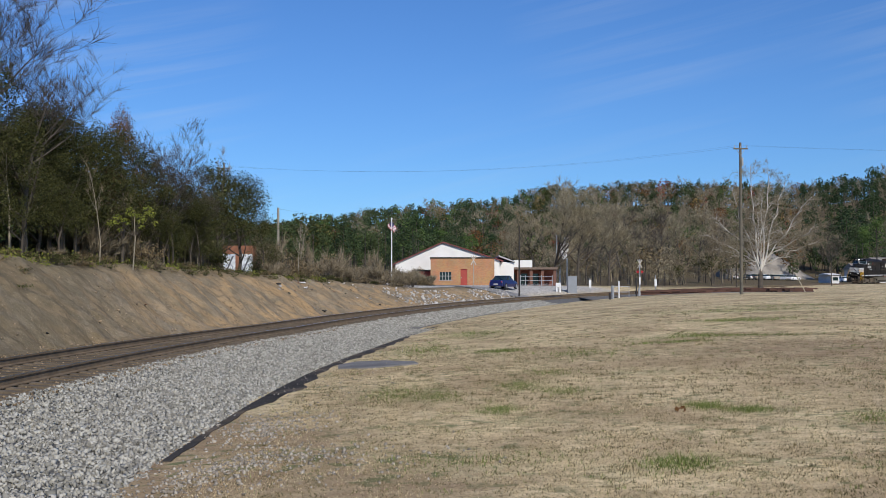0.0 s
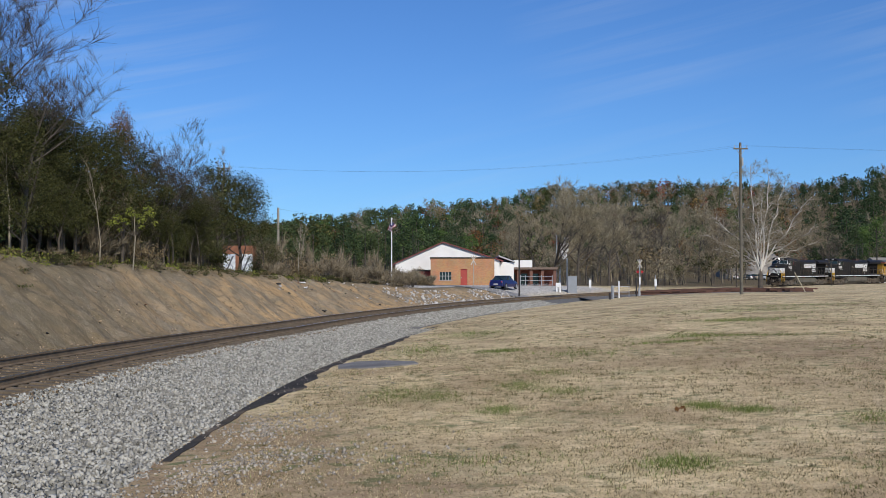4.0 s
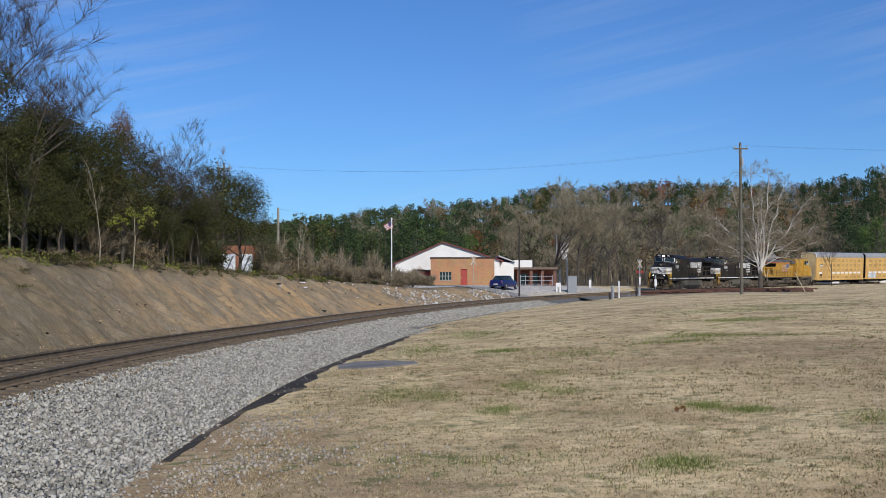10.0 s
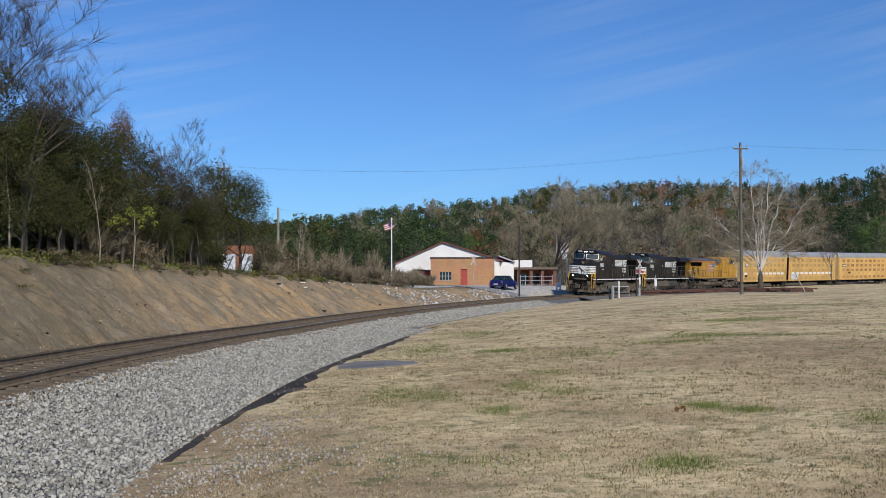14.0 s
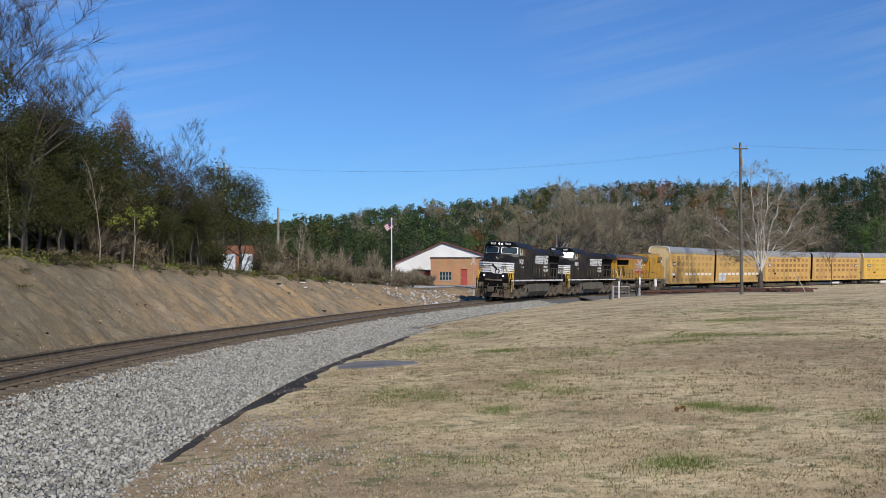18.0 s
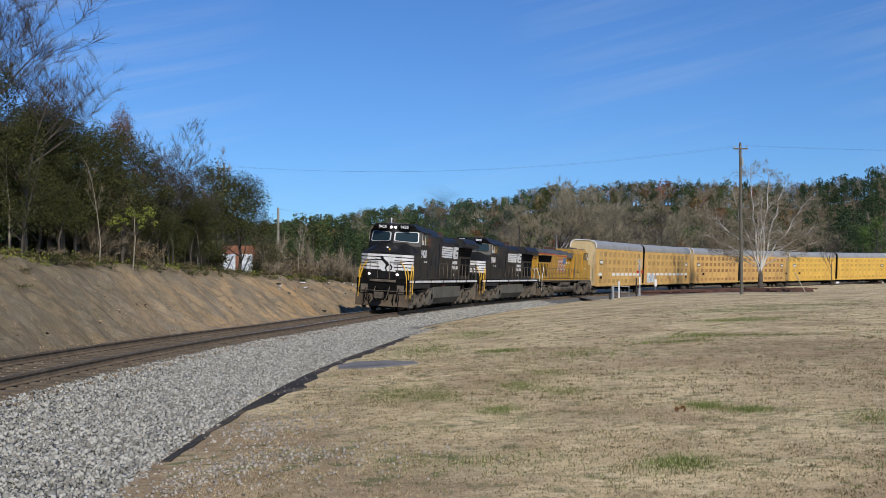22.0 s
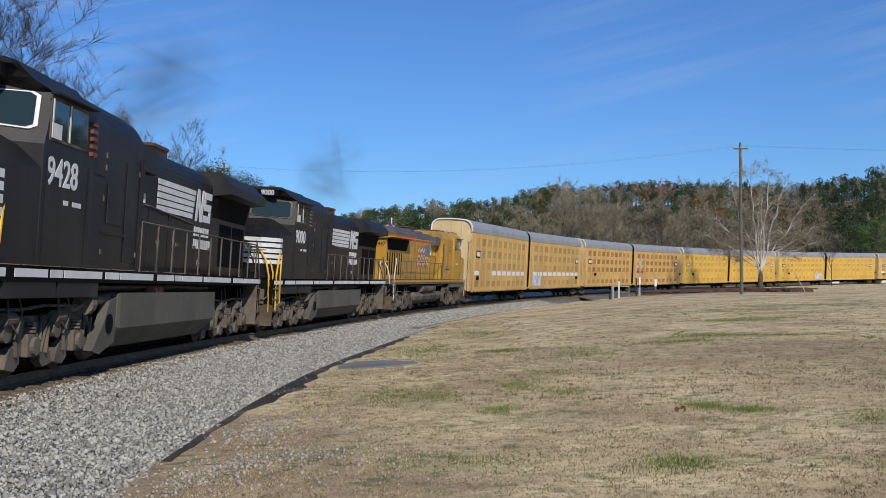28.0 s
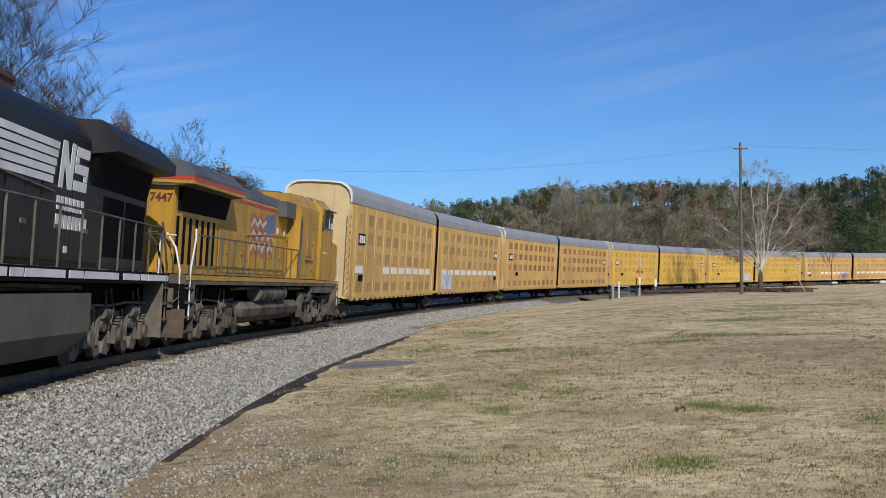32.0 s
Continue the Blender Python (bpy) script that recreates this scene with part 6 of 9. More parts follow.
lime_tree()


def joined(name, mats, vs, fs, ms, label, category, kind="stuff"):
    """One mesh from many arrays of four-cornered or three-cornered faces."""
    me = bpy.data.meshes.new(name)
    v = np.concatenate(vs)
    sizes = np.concatenate([np.full(len(f), f.shape[1]) for f in fs])
    loops = np.concatenate([f.ravel() for f in fs])
    me.vertices.add(len(v))
    me.vertices.foreach_set("co", v.astype(np.float32).ravel())
    me.loops.add(len(loops))
    me.loops.foreach_set("vertex_index", loops.astype(np.int32))
    me.polygons.add(len(sizes))
    me.polygons.foreach_set("loop_start", np.concatenate([[0], np.cumsum(sizes)[:-1]]).astype(np.int32))
    me.polygons.foreach_set("loop_total", sizes.astype(np.int32))
    me.polygons.foreach_set("material_index", np.concatenate(ms).astype(np.int32))
    for m in mats:
        me.materials.append(m)
    me.update(calc_edges=True)
    me.validate()
    return tagged(new(name, me), label, category, kind=kind)


def shrub_mesh(seed, n, mat_kind, twiggy):
    rng = np.random.default_rng(seed)
    segs = []
    tips = []
    for k in range(16):
        az, out = rng.uniform(0, 6.283), rng.uniform(0.15, 0.75)
        p1 = np.array([out * math.cos(az), out * math.sin(az), rng.uniform(0.6, 1.1)])
        segs.append((np.array([0.12 * math.cos(az), 0.12 * math.sin(az), 0.0]), p1, 0.018, 0.006))
        tips.append((p1, p1 / np.linalg.norm(p1)))
    tv, tf = tubes_mesh(segs, 3)
    blobs = [(rng.uniform(-0.5, 0.5), rng.uniform(-0.5, 0.5), rng.uniform(0.25, 0.8), rng.uniform(0.25, 0.45), 0.85) for k in range(9)]
    if twiggy:
        cv, cf = twig_tris(rng, tips, 40, 0.5, 0.012)
    else:
        cv, cf = quads_at(rng, crown_points(rng, n, blobs), 0.055, 0.1, 0.9)
    return mesh_from("stems", tv.tolist(), tf.tolist(), [M_BARK]), mesh_from("foliage", cv.tolist(), cf.tolist(), [mat_kind], smooth=False)


SHRUBS = {"dry": [shrub_mesh(40 + k, 900, M_DRYLEAF, False) for k in range(2)], "twig": [shrub_mesh(50 + k, 0, M_TWIG, True) for k in range(2)],
          "green": [shrub_mesh(60 + k, 1000, M_OLIVE, False) for k in range(2)], "lime": [shrub_mesh(70, 1100, M_LIME, False)]}
SHRUB_WORDS = {"dry": "dry brown brush with dead leaves on the bank", "twig": "leafless grey twiggy brush on the bank", "green": "low olive green bush on the bank", "lime": "bright yellow-green leafy bush on the bank"}


def shrub(kind, x, y, h, w, turn, z=None, group="brush along the bank"):
    rngs = SHRUBS[kind]
    a, b = rngs[int(abs(x * 7 + y * 3)) % len(rngs)]
    T = tagged(empty("bush"), SHRUB_WORDS[kind], "bush", group=group)
    zz = float(ground_z([x], [y])[0]) - 0.05 if z is None else z
    T.matrix_basis = Matrix.LocRotScale((x, y, zz), Euler((0, 0, turn)), (w, w, h))
    for nm, me in (("woody_base", a), ("foliage", b)):
        o = new(nm, me)
        o.parent = T


def brush():
    rng = random.Random(5)
    # brush that closes the foot of the wood
    for k in range(84):
        s, lat = rng.uniform(2, 68), -rng.uniform(9.2, 15)
        x, y, _ = (float(q) for q in on_track(s, lat))
        if -0.204 < x / y < -0.162:
            continue
        kind = rng.choice(("dry", "green", "twig", "twig", "green"))
        shrub(kind, x, y, rng.uniform(0.7, 1.9), rng.uniform(0.8, 1.6), rng.uniform(0, 6))
    # tangle past the wood, down to the buildings
    for k in range(112):
        s, lat = rng.uniform(62, 104), -rng.uniform(9.0, 34)
        if s > 92 and lat > -15:
            continue
        x, y, _ = (float(q) for q in on_track(s, lat))
        if y < 104 and (-0.152 < x / y < -0.137 or -0.204 < x / y < -0.162):
            continue
        kind = rng.choice(("dry", "dry", "twig", "twig", "twig", "green"))
        h = rng.uniform(1.2, 3.0) * (1.0 if lat < -12 else 0.5) * (0.75 if s > 90 else 1)
        shrub(kind, x, y, h, rng.uniform(1.0, 2.0), rng.uniform(0, 6))
    # brush before the white hall
    for k in range(36):
        y = rng.uniform(118, 134)
        x = (rng.uniform(690, 765) - 784) / 2023 * y
        shrub(rng.choice(("dry", "twig", "dry", "twig")), x, y, rng.uniform(0.6, 1.6), rng.uniform(0.9, 1.7), rng.uniform(0, 6))
    # low growth along the crest of the cut
    for k in range(60):
        s, lat = rng.uniform(-2, 88), -rng.uniform(7.9, 9.6)
        x, y, _ = (float(q) for q in on_track(s, lat))
        shrub(rng.choice(("dry", "green", "twig", "dry")), x, y, rng.uniform(0.2, 0.5) * (0.5 if -0.21 < x / y < -0.155 else 1), rng.uniform(0.4, 0.9), rng.uniform(0, 6))
    # fresh green weeds on the lip and face of the cut
    leaf_rng = np.random.default_rng(66)
    vs, fs, ms, off = [], [], [], 0
    for k in range(420):
        s, lat = rng.uniform(6, 66), -rng.uniform(7.8, 9.5)
        if k > 400:
            s, lat = rng.uniform(16, 25), -rng.uniform(6.4, 8.2)
        x, y, _ = (float(q) for q in on_track(s, lat))
        z = float(ground_z([x], [y])[0])
        h, w = rng.uniform(0.08, 0.32), rng.uniform(0.15, 0.42)
        pts = np.array([x, y, z + 0.05]) + np.abs(leaf_rng.normal(0, 0.5, (46, 3))) * np.array([0, 0, h]) + leaf_rng.normal(0, 0.5, (46, 3)) * np.array([w, w, 0])
        v, f = quads_at(leaf_rng, pts, 0.045, 0.1, 1.2)
        vs.append(v)
        fs.append(f + off)
        ms.append(np.full(len(f), rng.choice((0, 1, 1, 1, 2))))
        off += len(v)
    joined("crest_weeds", [M_LIME, M_OLIVE, M_DRYLEAF], vs, fs, ms, "low green and dry weeds along the crest of the cut", "weeds")


brush()


def place_all(protos, spots):
    """Many copies of arrays (vertices, faces, material index), as one set of arrays."""
    vs, fs, ms = [], [], []
    off = 0
    for j, x, y, z, k, w, turn in spots:
        c, s_ = math.cos(turn), math.sin(turn)
        for v, f, mi in protos[j]:
            q = np.stack([(v[:, 0] * c - v[:, 1] * s_) * w + x, (v[:, 0] * s_ + v[:, 1] * c) * w + y, v[:, 2] * k + z], 1)
            vs.append(q)
            fs.append(f + off)
            ms.append(np.full(len(f), mi))
            off += len(q)
    return vs, fs, ms


FOREST_MATS = [M_BARK, M_PINE, M_OLIVE, M_RUSSET, M_DRYLEAF, M_TWIG, M_PINEMID, M_PINEBRIGHT, M_REDLEAF, M_GOLD, M_TANBUD]


def far_proto(seed, kind):
    rng = np.random.default_rng(seed)
    fine = kind.startswith("fine_")
    kind = kind.replace("fine_", "")
    if kind in ("pine", "pinemid", "pinebright"):
        mi = {"pine": 1, "pinemid": 6, "pinebright": 7}[kind]
        blobs = []
        for k in range(12):
            z = rng.uniform(4.4 if fine else 2.2, 9.3)
            w = 2.3 * math.sqrt(max(0.05, (10.0 - z) / 5.0))
            az = rng.uniform(0, 6.283)
            rr = min(w, 2.2) * rng.uniform(0.2, 0.85)
            blobs.append((rr * math.cos(az), rr * math.sin(az), z, rng.uniform(0.7, 1.2), 0.75))
        v, f = quads_at(rng, crown_points(rng, 620 if fine else 260, blobs), 0.2 if fine else 0.36, 0.2, 0.8)
        tv, tf = tubes_mesh([(np.zeros(3), np.array([0, 0, 8.5]), 0.17, 0.06)], 3)
        return [(v, f, mi), (tv, tf, 0)]
    if kind == "bare":
        segs, tips = grow(rng, 9.5, 0.17, 2, (9, 4), 0.62, 0.4, 0.25, 0.12, 0.5)
        v, f = twig_tris(rng, tips, 9, 1.3, 0.035)
        tv, tf = tubes_mesh(segs, 3)
        return [(v, f, 5), (tv, tf, 5)]
    mi = {"olive": 2, "russet": 3, "dry": 4, "red": 8, "gold": 9, "tan": 10}[kind]
    blobs = [(rng.uniform(-1.7, 1.7), rng.uniform(-1.7, 1.7), rng.uniform(3.5, 8.4), rng.uniform(1.0, 1.8), 0.85) for k in range(9)]
    v, f = quads_at(rng, crown_points(rng, 250, blobs), 0.32, 0.2, 0.8)
    tv, tf = tubes_mesh([(np.zeros(3), np.array([0, 0, 6.5]), 0.18, 0.07)], 3)
    return [(v, f, mi), (tv, tf, 0)]


FAR_KINDS = ["pine", "pine", "pinemid", "bare", "bare", "bare", "olive", "russet", "dry", "tan", "pinemid", "pinebright", "red", "gold", "tan", "fine_pine", "fine_pinemid", "fine_pinebright"]
FAR = [far_proto(200 + k, kind) for k, kind in enumerate(FAR_KINDS)]


def woods():
    rng = random.Random(3)
    spots = []
    # the wooded ridge
    for k in range(2200):
        u = rng.uniform(-0.44, 0.44) if k % 12 else rng.uniform(-0.8, 0.8)
        d = 325 + 245 * rng.random() ** 0.85
        y = d / math.sqrt(1 + u * u)
        x = u * y
        pine = 0.78 if u < 0.07 else 0.42 if u < 0.32 else 0.74
        r = rng.random()
        if r < pine:
            j = rng.choice((0, 1, 2, 10, 2, 11) if u < 0.28 else (0, 1, 0, 1, 2))
        elif r < pine + (0.14 if u < 0.07 else 0.28):
            j = rng.choice((3, 4, 5))
        elif r < 0.90:
            j = rng.choice((6, 8, 6, 14, 6, 10))
        else:
            j = rng.choice((7, 13, 7, 12, 9))
        h = rng.uniform(9, 13.5)
        spots.append((j, x, y, h, rng.uniform(0.8, 1.25) * h))
    # low growth that closes the ridge line
    for k in range(220):
        u = rng.uniform(-0.3, 0.46)
        d = rng.uniform(520, 575)
        h = rng.uniform(4.5, 7.5)
        spots.append((rng.choice((6, 0, 2, 8)), u * d, d / math.sqrt(1 + u * u), h, h * 1.7))
    # pines that stand above the skyline, and one red maple
    for k in range(110):
        u = rng.uniform(-0.2, 0.42)
        d = rng.uniform(515, 545)
        spots.append((rng.choice((0, 1, 2)), u * d, d / math.sqrt(1 + u * u), rng.uniform(9, 13.5), rng.uniform(9, 12.5)))
    spots += [(12, 0.19 * 470, 470.0, 15.5, 15.0), (7, 0.145 * 470, 470.0, 12.5, 13.0), (13, 0.222 * 440, 440.0, 13.0, 13.0), (13, 0.07 * 430, 430.0, 12.0, 11.0)]
    # pines and bare trees on the flat behind the buildings and the brush
    for k in range(150):
        u = rng.uniform(-0.20, 0.02)
        y = rng.uniform(175, 320)
        j = rng.choice((15, 16, 15, 16, 15, 16, 6, 17, 15))
        h = rng.uniform(7, 12.5)
        spots.append((j, u * y, y, h, rng.uniform(0.8, 1.3) * h))
    # dark pines at the foot of the hill by the town
    for k in range(40):
        u = rng.uniform(0.357, 0.62)
        y = rng.uniform(285, 335)
        h = rng.uniform(13, 21)
        spots.append((rng.choice((15, 15, 16, 17)), u * y, y, h, rng.uniform(0.8, 1.1) * h))
    xs, ys = np.array([q[1] for q in spots]), np.array([q[2] for q in spots])
    zs = ground_z(xs, ys, False)
    full = [(j, x, y, float(z) - 0.3, h / 10, w / 10, rng.uniform(0, 6.28)) for (j, x, y, h, w), z in zip(spots, zs)]
    joined("hill_woods", FOREST_MATS, *place_all(FAR, full), "mixed pine and autumn woods covering the far hill", "woods")


woods()


def undergrowth():
    """Small trees and saplings crowded inside the wood by the cut."""
    rng = random.Random(29)
    spots = []
    for k in range(330):
        s, lat = rng.uniform(-14, 69), -rng.uniform(10.5, 34)
        x, y, _ = (float(q) for q in on_track(s, lat))
        if -0.206 < x / y < -0.136 and y < 90:
            continue
        h = rng.uniform(2.2, 5.5)
        spots.append((rng.choice((6, 6, 6, 3, 6, 0, 6, 2)), x, y, h, h * rng.uniform(0.9, 1.4)))
    zs = ground_z([q[1] for q in spots], [q[2] for q in spots], False)
    full = [(j, x, y, float(z) - 0.1, h / 10, w / 10, rng.uniform(0, 6.28)) for (j, x, y, h, w), z in zip(spots, zs)]
    joined("undergrowth", FOREST_MATS, *place_all(FAR, full), "dense dark undergrowth inside the wood", "undergrowth")


undergrowth()


def bare_grove():
    """Big bare trees behind the crossing, each a thing of its own."""
    rng = random.Random(21)
    for u, y, h, w in ((0.098, 172, 14.5, 1.25), (0.118, 176, 14.0, 1.2), (0.080, 168, 11.0, 1.1), (0.145, 190, 13.0, 1.2), (0.165, 205, 13.5, 1.15), (0.188, 215, 13.0, 1.2), (0.21, 225, 13.5, 1.15), (0.235, 235, 13.0, 1.2),
                       (0.135, 230, 15.0, 1.2), (0.155, 245, 15.0, 1.2), (0.175, 255, 15.0, 1.2), (0.2, 265, 15.5, 1.2), (0.225, 270, 15.5, 1.2), (0.25, 275, 15.0, 1.2), (0.125, 210, 13.0, 1.1), (0.07, 185, 10.0, 1.1), (0.34, 190, 9.5, 0.7), (0.262, 350, 12.5, 1.3), (0.274, 354, 12.5, 1.4), (0.286, 350, 12.5, 1.3), (0.298, 354, 12.0, 1.4), (0.310, 352, 12.0, 1.3), (0.322, 350, 11, 1.3), (0.334, 348, 11, 1.2)):
        k = "bare" if u > 0.335 else "budded" if u > 0.255 else "budded" if rng.random() < 0.7 else "bare"
        plant(k, rng.randrange(3), u * y, y, h, rng.uniform(0, 6.28), w, label="bare brown winter tree behind the railway", group="bare trees behind the railway")
    # thicket between and under them
    spots = []
    for k in range(150):
        u = rng.uniform(0.055, 0.265)
        y = rng.uniform(196, 300) if u > 0.12 else rng.uniform(178, 300)
        h = rng.uniform(3, 8.5)
        spots.append((rng.choice((3, 4, 5, 9, 14, 8, 6)), u * y, y, h, h * rng.uniform(0.9, 1.5)))
    zs = ground_z([q[1] for q in spots], [q[2] for q in spots], False)
    full = [(j, x, y, float(z) - 0.2, h / 10, w / 10, rng.uniform(0, 6.28)) for (j, x, y, h, w), z in zip(spots, zs)]
    joined("thicket", FOREST_MATS, *place_all(FAR, full), "brown leafless thicket behind the railway", "thicket")


bare_grove()


def sycamore():
    rng = np.random.default_rng(77)
    segs, tips = [], []
    # two stems from one foot fork low into ascending limbs that hold out long side branches
    for ex, ey, top, z0, r in ((-0.8, 0.6, 15.6, 1.8, 0.17), (0.9, -0.5, 15.0, 1.8, 0.16), (3.0, 0.8, 14.0, 2.4, 0.13), (-3.2, -0.8, 12.6, 2.6, 0.12), (5.4, -0.6, 11.6, 3.2, 0.11), (-5.0, 0.9, 9.8, 3.4, 0.10), (6.8, 0.5, 8.6, 3.8, 0.09), (-6.0, -0.5, 7.2, 3.6, 0.08), (5.8, -1.2, 6.2, 3.2, 0.07), (-4.2, 1.4, 5.6, 3.0, 0.06), (0.6, 3.6, 12.0, 2.6, 0.10), (-0.6, -3.6, 11.6, 2.8, 0.10)):
        pts = []
        for i in range(10):
            t = i / 9
            wob = rng.normal(0, 0.16, 3) * min(1, 4 * t * (1.2 - t))
            pts.append(np.array([1.12 * ex * t ** 0.95, ey * t, z0 + (top - z0) * t]) + wob)
        for i in range(9):
            segs.append((pts[i], pts[i + 1], 0.95 * r * (1 - 0.82 * i / 9), 0.95 * r * (1 - 0.82 * (i + 1) / 9)))
        for k in range(22):
            t = rng.uniform(0.22, 1.0)
            i = min(int(t * 9), 8)
            d = (pts[i + 1] - pts[i]) / np.linalg.norm(pts[i + 1] - pts[i])
            az = rng.uniform(0, 6.283)
            out = np.array([math.cos(az) + 0.25 * np.sign(ex), 0.8 * math.sin(az), 0.1]) * 0.9 + d * 0.55
            rot = np.array(Vector((0, 0, 1)).rotation_difference(Vector(out)).to_matrix())
            sub, st = grow(rng, rng.uniform(1.8, 3.6) * (1.15 - 0.45 * t), max(0.022, 0.42 * r * (1.1 - t)), 2, (6, 4), 0.55, 0.15, 0.15, 0.18, 0.5)
            base = pts[i] + (pts[i + 1] - pts[i]) * (t * 9 - i)
            segs += [(base + rot @ a, base + rot @ c, r0, r1) for a, c, r0, r1 in sub]
            tips += [(base + rot @ a, rot @ q) for a, q in st]
    T = tagged(empty("sycamore_tree"), "tall bare sycamore with white bark by the road", "tree")
    x, y = 0.2775 * 150, 150.0
    T.matrix_basis = Matrix.LocRotScale((x, y, float(ground_z([x], [y])[0]) - 0.2), Euler((0, 0, 0.0)), (1.05, 1.05, 1.05))
    v, f = tubes_mesh([(np.zeros(3), np.array([0.02, 0.02, 1.6]), 0.36, 0.29), (np.array([0.02, 0.02, 1.6]), np.array([0.06, 0.08, 3.4]), 0.29, 0.17)], 10)
    o = new("trunk_base", mesh_from("trunk_base", v.tolist(), f.tolist(), [M_BARK]))
    o.parent = T
    v, f = tubes_mesh([q for q in segs if q[2] > 0.013], 5)
    o = new("trunk", mesh_from("trunk", v.tolist(), f.tolist(), [M_SYCAMORE]))
    o.parent = T
    thin = [q for q in segs if q[2] <= 0.013]
    v, f = tubes_mesh(thin, 3)
    tv, tf = twig_tris(rng, tips, 4, 0.6, 0.007, 0.0)
    o = new("twig_spray", mesh_from("twig_spray", tv.tolist(), tf.tolist(), [M_TWIG], smooth=False))
    o.parent = T
    o = new("limb_canopy", mesh_from("limb_canopy", v.tolist(), f.tolist(), [M_BARKPALE]))
    o.parent = T
    pts = np.array([t[0] for t in tips])
    pts = pts[rng.random(len(pts)) < 0.10]
    v, f = quads_at(rng, pts, 0.12, 0.2)
    o = new("foliage", mesh_from("foliage", v.tolist(), f.tolist(), [M_DRYLEAF], smooth=False))
    o.parent = T


sycamore()
# ---- buildings, poles and roadside things ----
def UX(px, y):
    """Across from the line of sight at distance y: px in thousandths of the lens's width unit."""
    return (px - 784) / 2023 * y


def GZ(x, y):
    return float(ground_z([x], [y], False)[0])


def brick_material():
    m = bpy.data.materials.new("orange_brick")
    m.use_nodes = True
    nt = m.node_tree
    b = nt.nodes["Principled BSDF"]
    b.inputs["Roughness"].default_value = 0.9
    co = nt.nodes.new("ShaderNodeTexCoord")
    mp = nt.nodes.new("ShaderNodeMapping")
    mp.inputs["Rotation"].default_value = (radians(90), 0, 0)
    br = nt.nodes.new("ShaderNodeTexBrick")
    br.inputs["Color1"].default_value = (0.46, 0.19, 0.06, 1)
    br.inputs["Color2"].default_value = (0.58, 0.27, 0.09, 1)
    br.inputs["Mortar"].default_value = (0.42, 0.28, 0.16, 1)
    br.inputs["Scale"].default_value = 1.0
    br.inputs["Brick Width"].default_value, br.inputs["Row Height"].default_value, br.inputs["Mortar Size"].default_value = 0.22, 0.075, 0.008
    n = nt.nodes.new("ShaderNodeTexNoise")
    n.inputs["Scale"].default_value = 0.7
    n.inputs["Detail"].default_value = 5
    mx = nt.nodes.new("ShaderNodeMix")
    mx.data_type, mx.blend_type = "RGBA", "MULTIPLY"
    mx.inputs["Factor"].default_value = 0.55
    nt.links.new(co.outputs["Object"], mp.inputs["Vector"])
    nt.links.new(mp.outputs["Vector"], br.inputs["Vector"])
    nt.links.new(co.outputs["Object"], n.inputs["Vector"])
    nt.links.new(br.outputs["Color"], mx.inputs["A"])
    nt.links.new(n.outputs["Color"], mx.inputs["B"])
    gain = nt.nodes.new("ShaderNodeBrightContrast")
    gain.inputs["Bright"].default_value = 0.04
    nt.links.new(mx.outputs["Result"], gain.inputs["Color"])
    nt.links.new(gain.outputs["Color"], b.inputs["Base Color"])
    return m


M_BRICK = brick_material()
M_WALLWHITE = material("white_render_wall", (0.78, 0.77, 0.73), 0.8, 0, 0.6, 0.08, 6, 0.1, stain=(0.6, 0.56, 0.5), stain_amt=0.4)
M_MAROON = material("maroon_metal", (0.20, 0.045, 0.04), 0.6, 0, 2, 0.2, 12, 0.05)
M_DOORRED = material("red_door", (0.36, 0.05, 0.035), 0.6, 0, 2, 0.15, 12, 0.05)
M_CONC = material("concrete", (0.36, 0.35, 0.33), 0.9, 0, 1.2, 0.2, 20, 0.2, stain=(0.22, 0.2, 0.18), stain_amt=0.5)
M_ASPHALT = material("old_asphalt", (0.055, 0.05, 0.045), 0.95, 0, 1.5, 0.4, 40, 0.5, stain=(0.19, 0.15, 0.105), stain_amt=0.8, spec=0.15)
M_ROAD = material("worn_road", (0.30, 0.285, 0.26), 0.9, 0, 0.6, 0.2, 30, 0.2, stain=(0.22, 0.2, 0.17), stain_amt=0.5)
M_POLEGREY = material("silvered_pole", (0.30, 0.27, 0.22), 0.9, 0, 1.5, 0.3, 25, 0.4)
M_POLE = material("weathered_pole", (0.135, 0.12, 0.09), 0.9, 0, 1.5, 0.3, 25, 0.4)
M_POLEDARK = material("creosote_pole", (0.035, 0.03, 0.027), 0.85, 0, 1.5, 0.3, 25, 0.4)
M_GALV = material("galvanised_steel", (0.42, 0.43, 0.44), 0.45, 0.6, 2, 0.15, 15, 0.05)
M_GREYBOX = material("grey_cabinet", (0.26, 0.28, 0.30), 0.6, 0.1, 1.5, 0.12, 12, 0.05)
M_WIRE = material("wire", (0.05, 0.05, 0.05), 0.6, 0.3, 2, 0.1, 10, 0.0)
M_CARBLUE = material("car_blue_paint", (0.012, 0.02, 0.11), 0.3, 0.2, 1, 0.1, 10, 0.0, coat=0.5)
M_TYRE = material("tyre_rubber", (0.02, 0.02, 0.02), 0.85, 0, 4, 0.2, 20, 0.1)
M_REDLAMP = material("red_lens", (0.45, 0.02, 0.02), 0.3, 0, 4, 0.1, 20, 0.0)
M_TIMBER = material("red_brown_timber", (0.085, 0.042, 0.03), 0.9, 0, 1.0, 0.4, 14, 0.4, stain=(0.03, 0.024, 0.022), stain_amt=0.7, per_object=0.3)
M_RUSTBOX = material("rusty_container", (0.26, 0.11, 0.06), 0.8, 0, 1.5, 0.3, 14, 0.2, stain=(0.12, 0.07, 0.05), stain_amt=0.7)


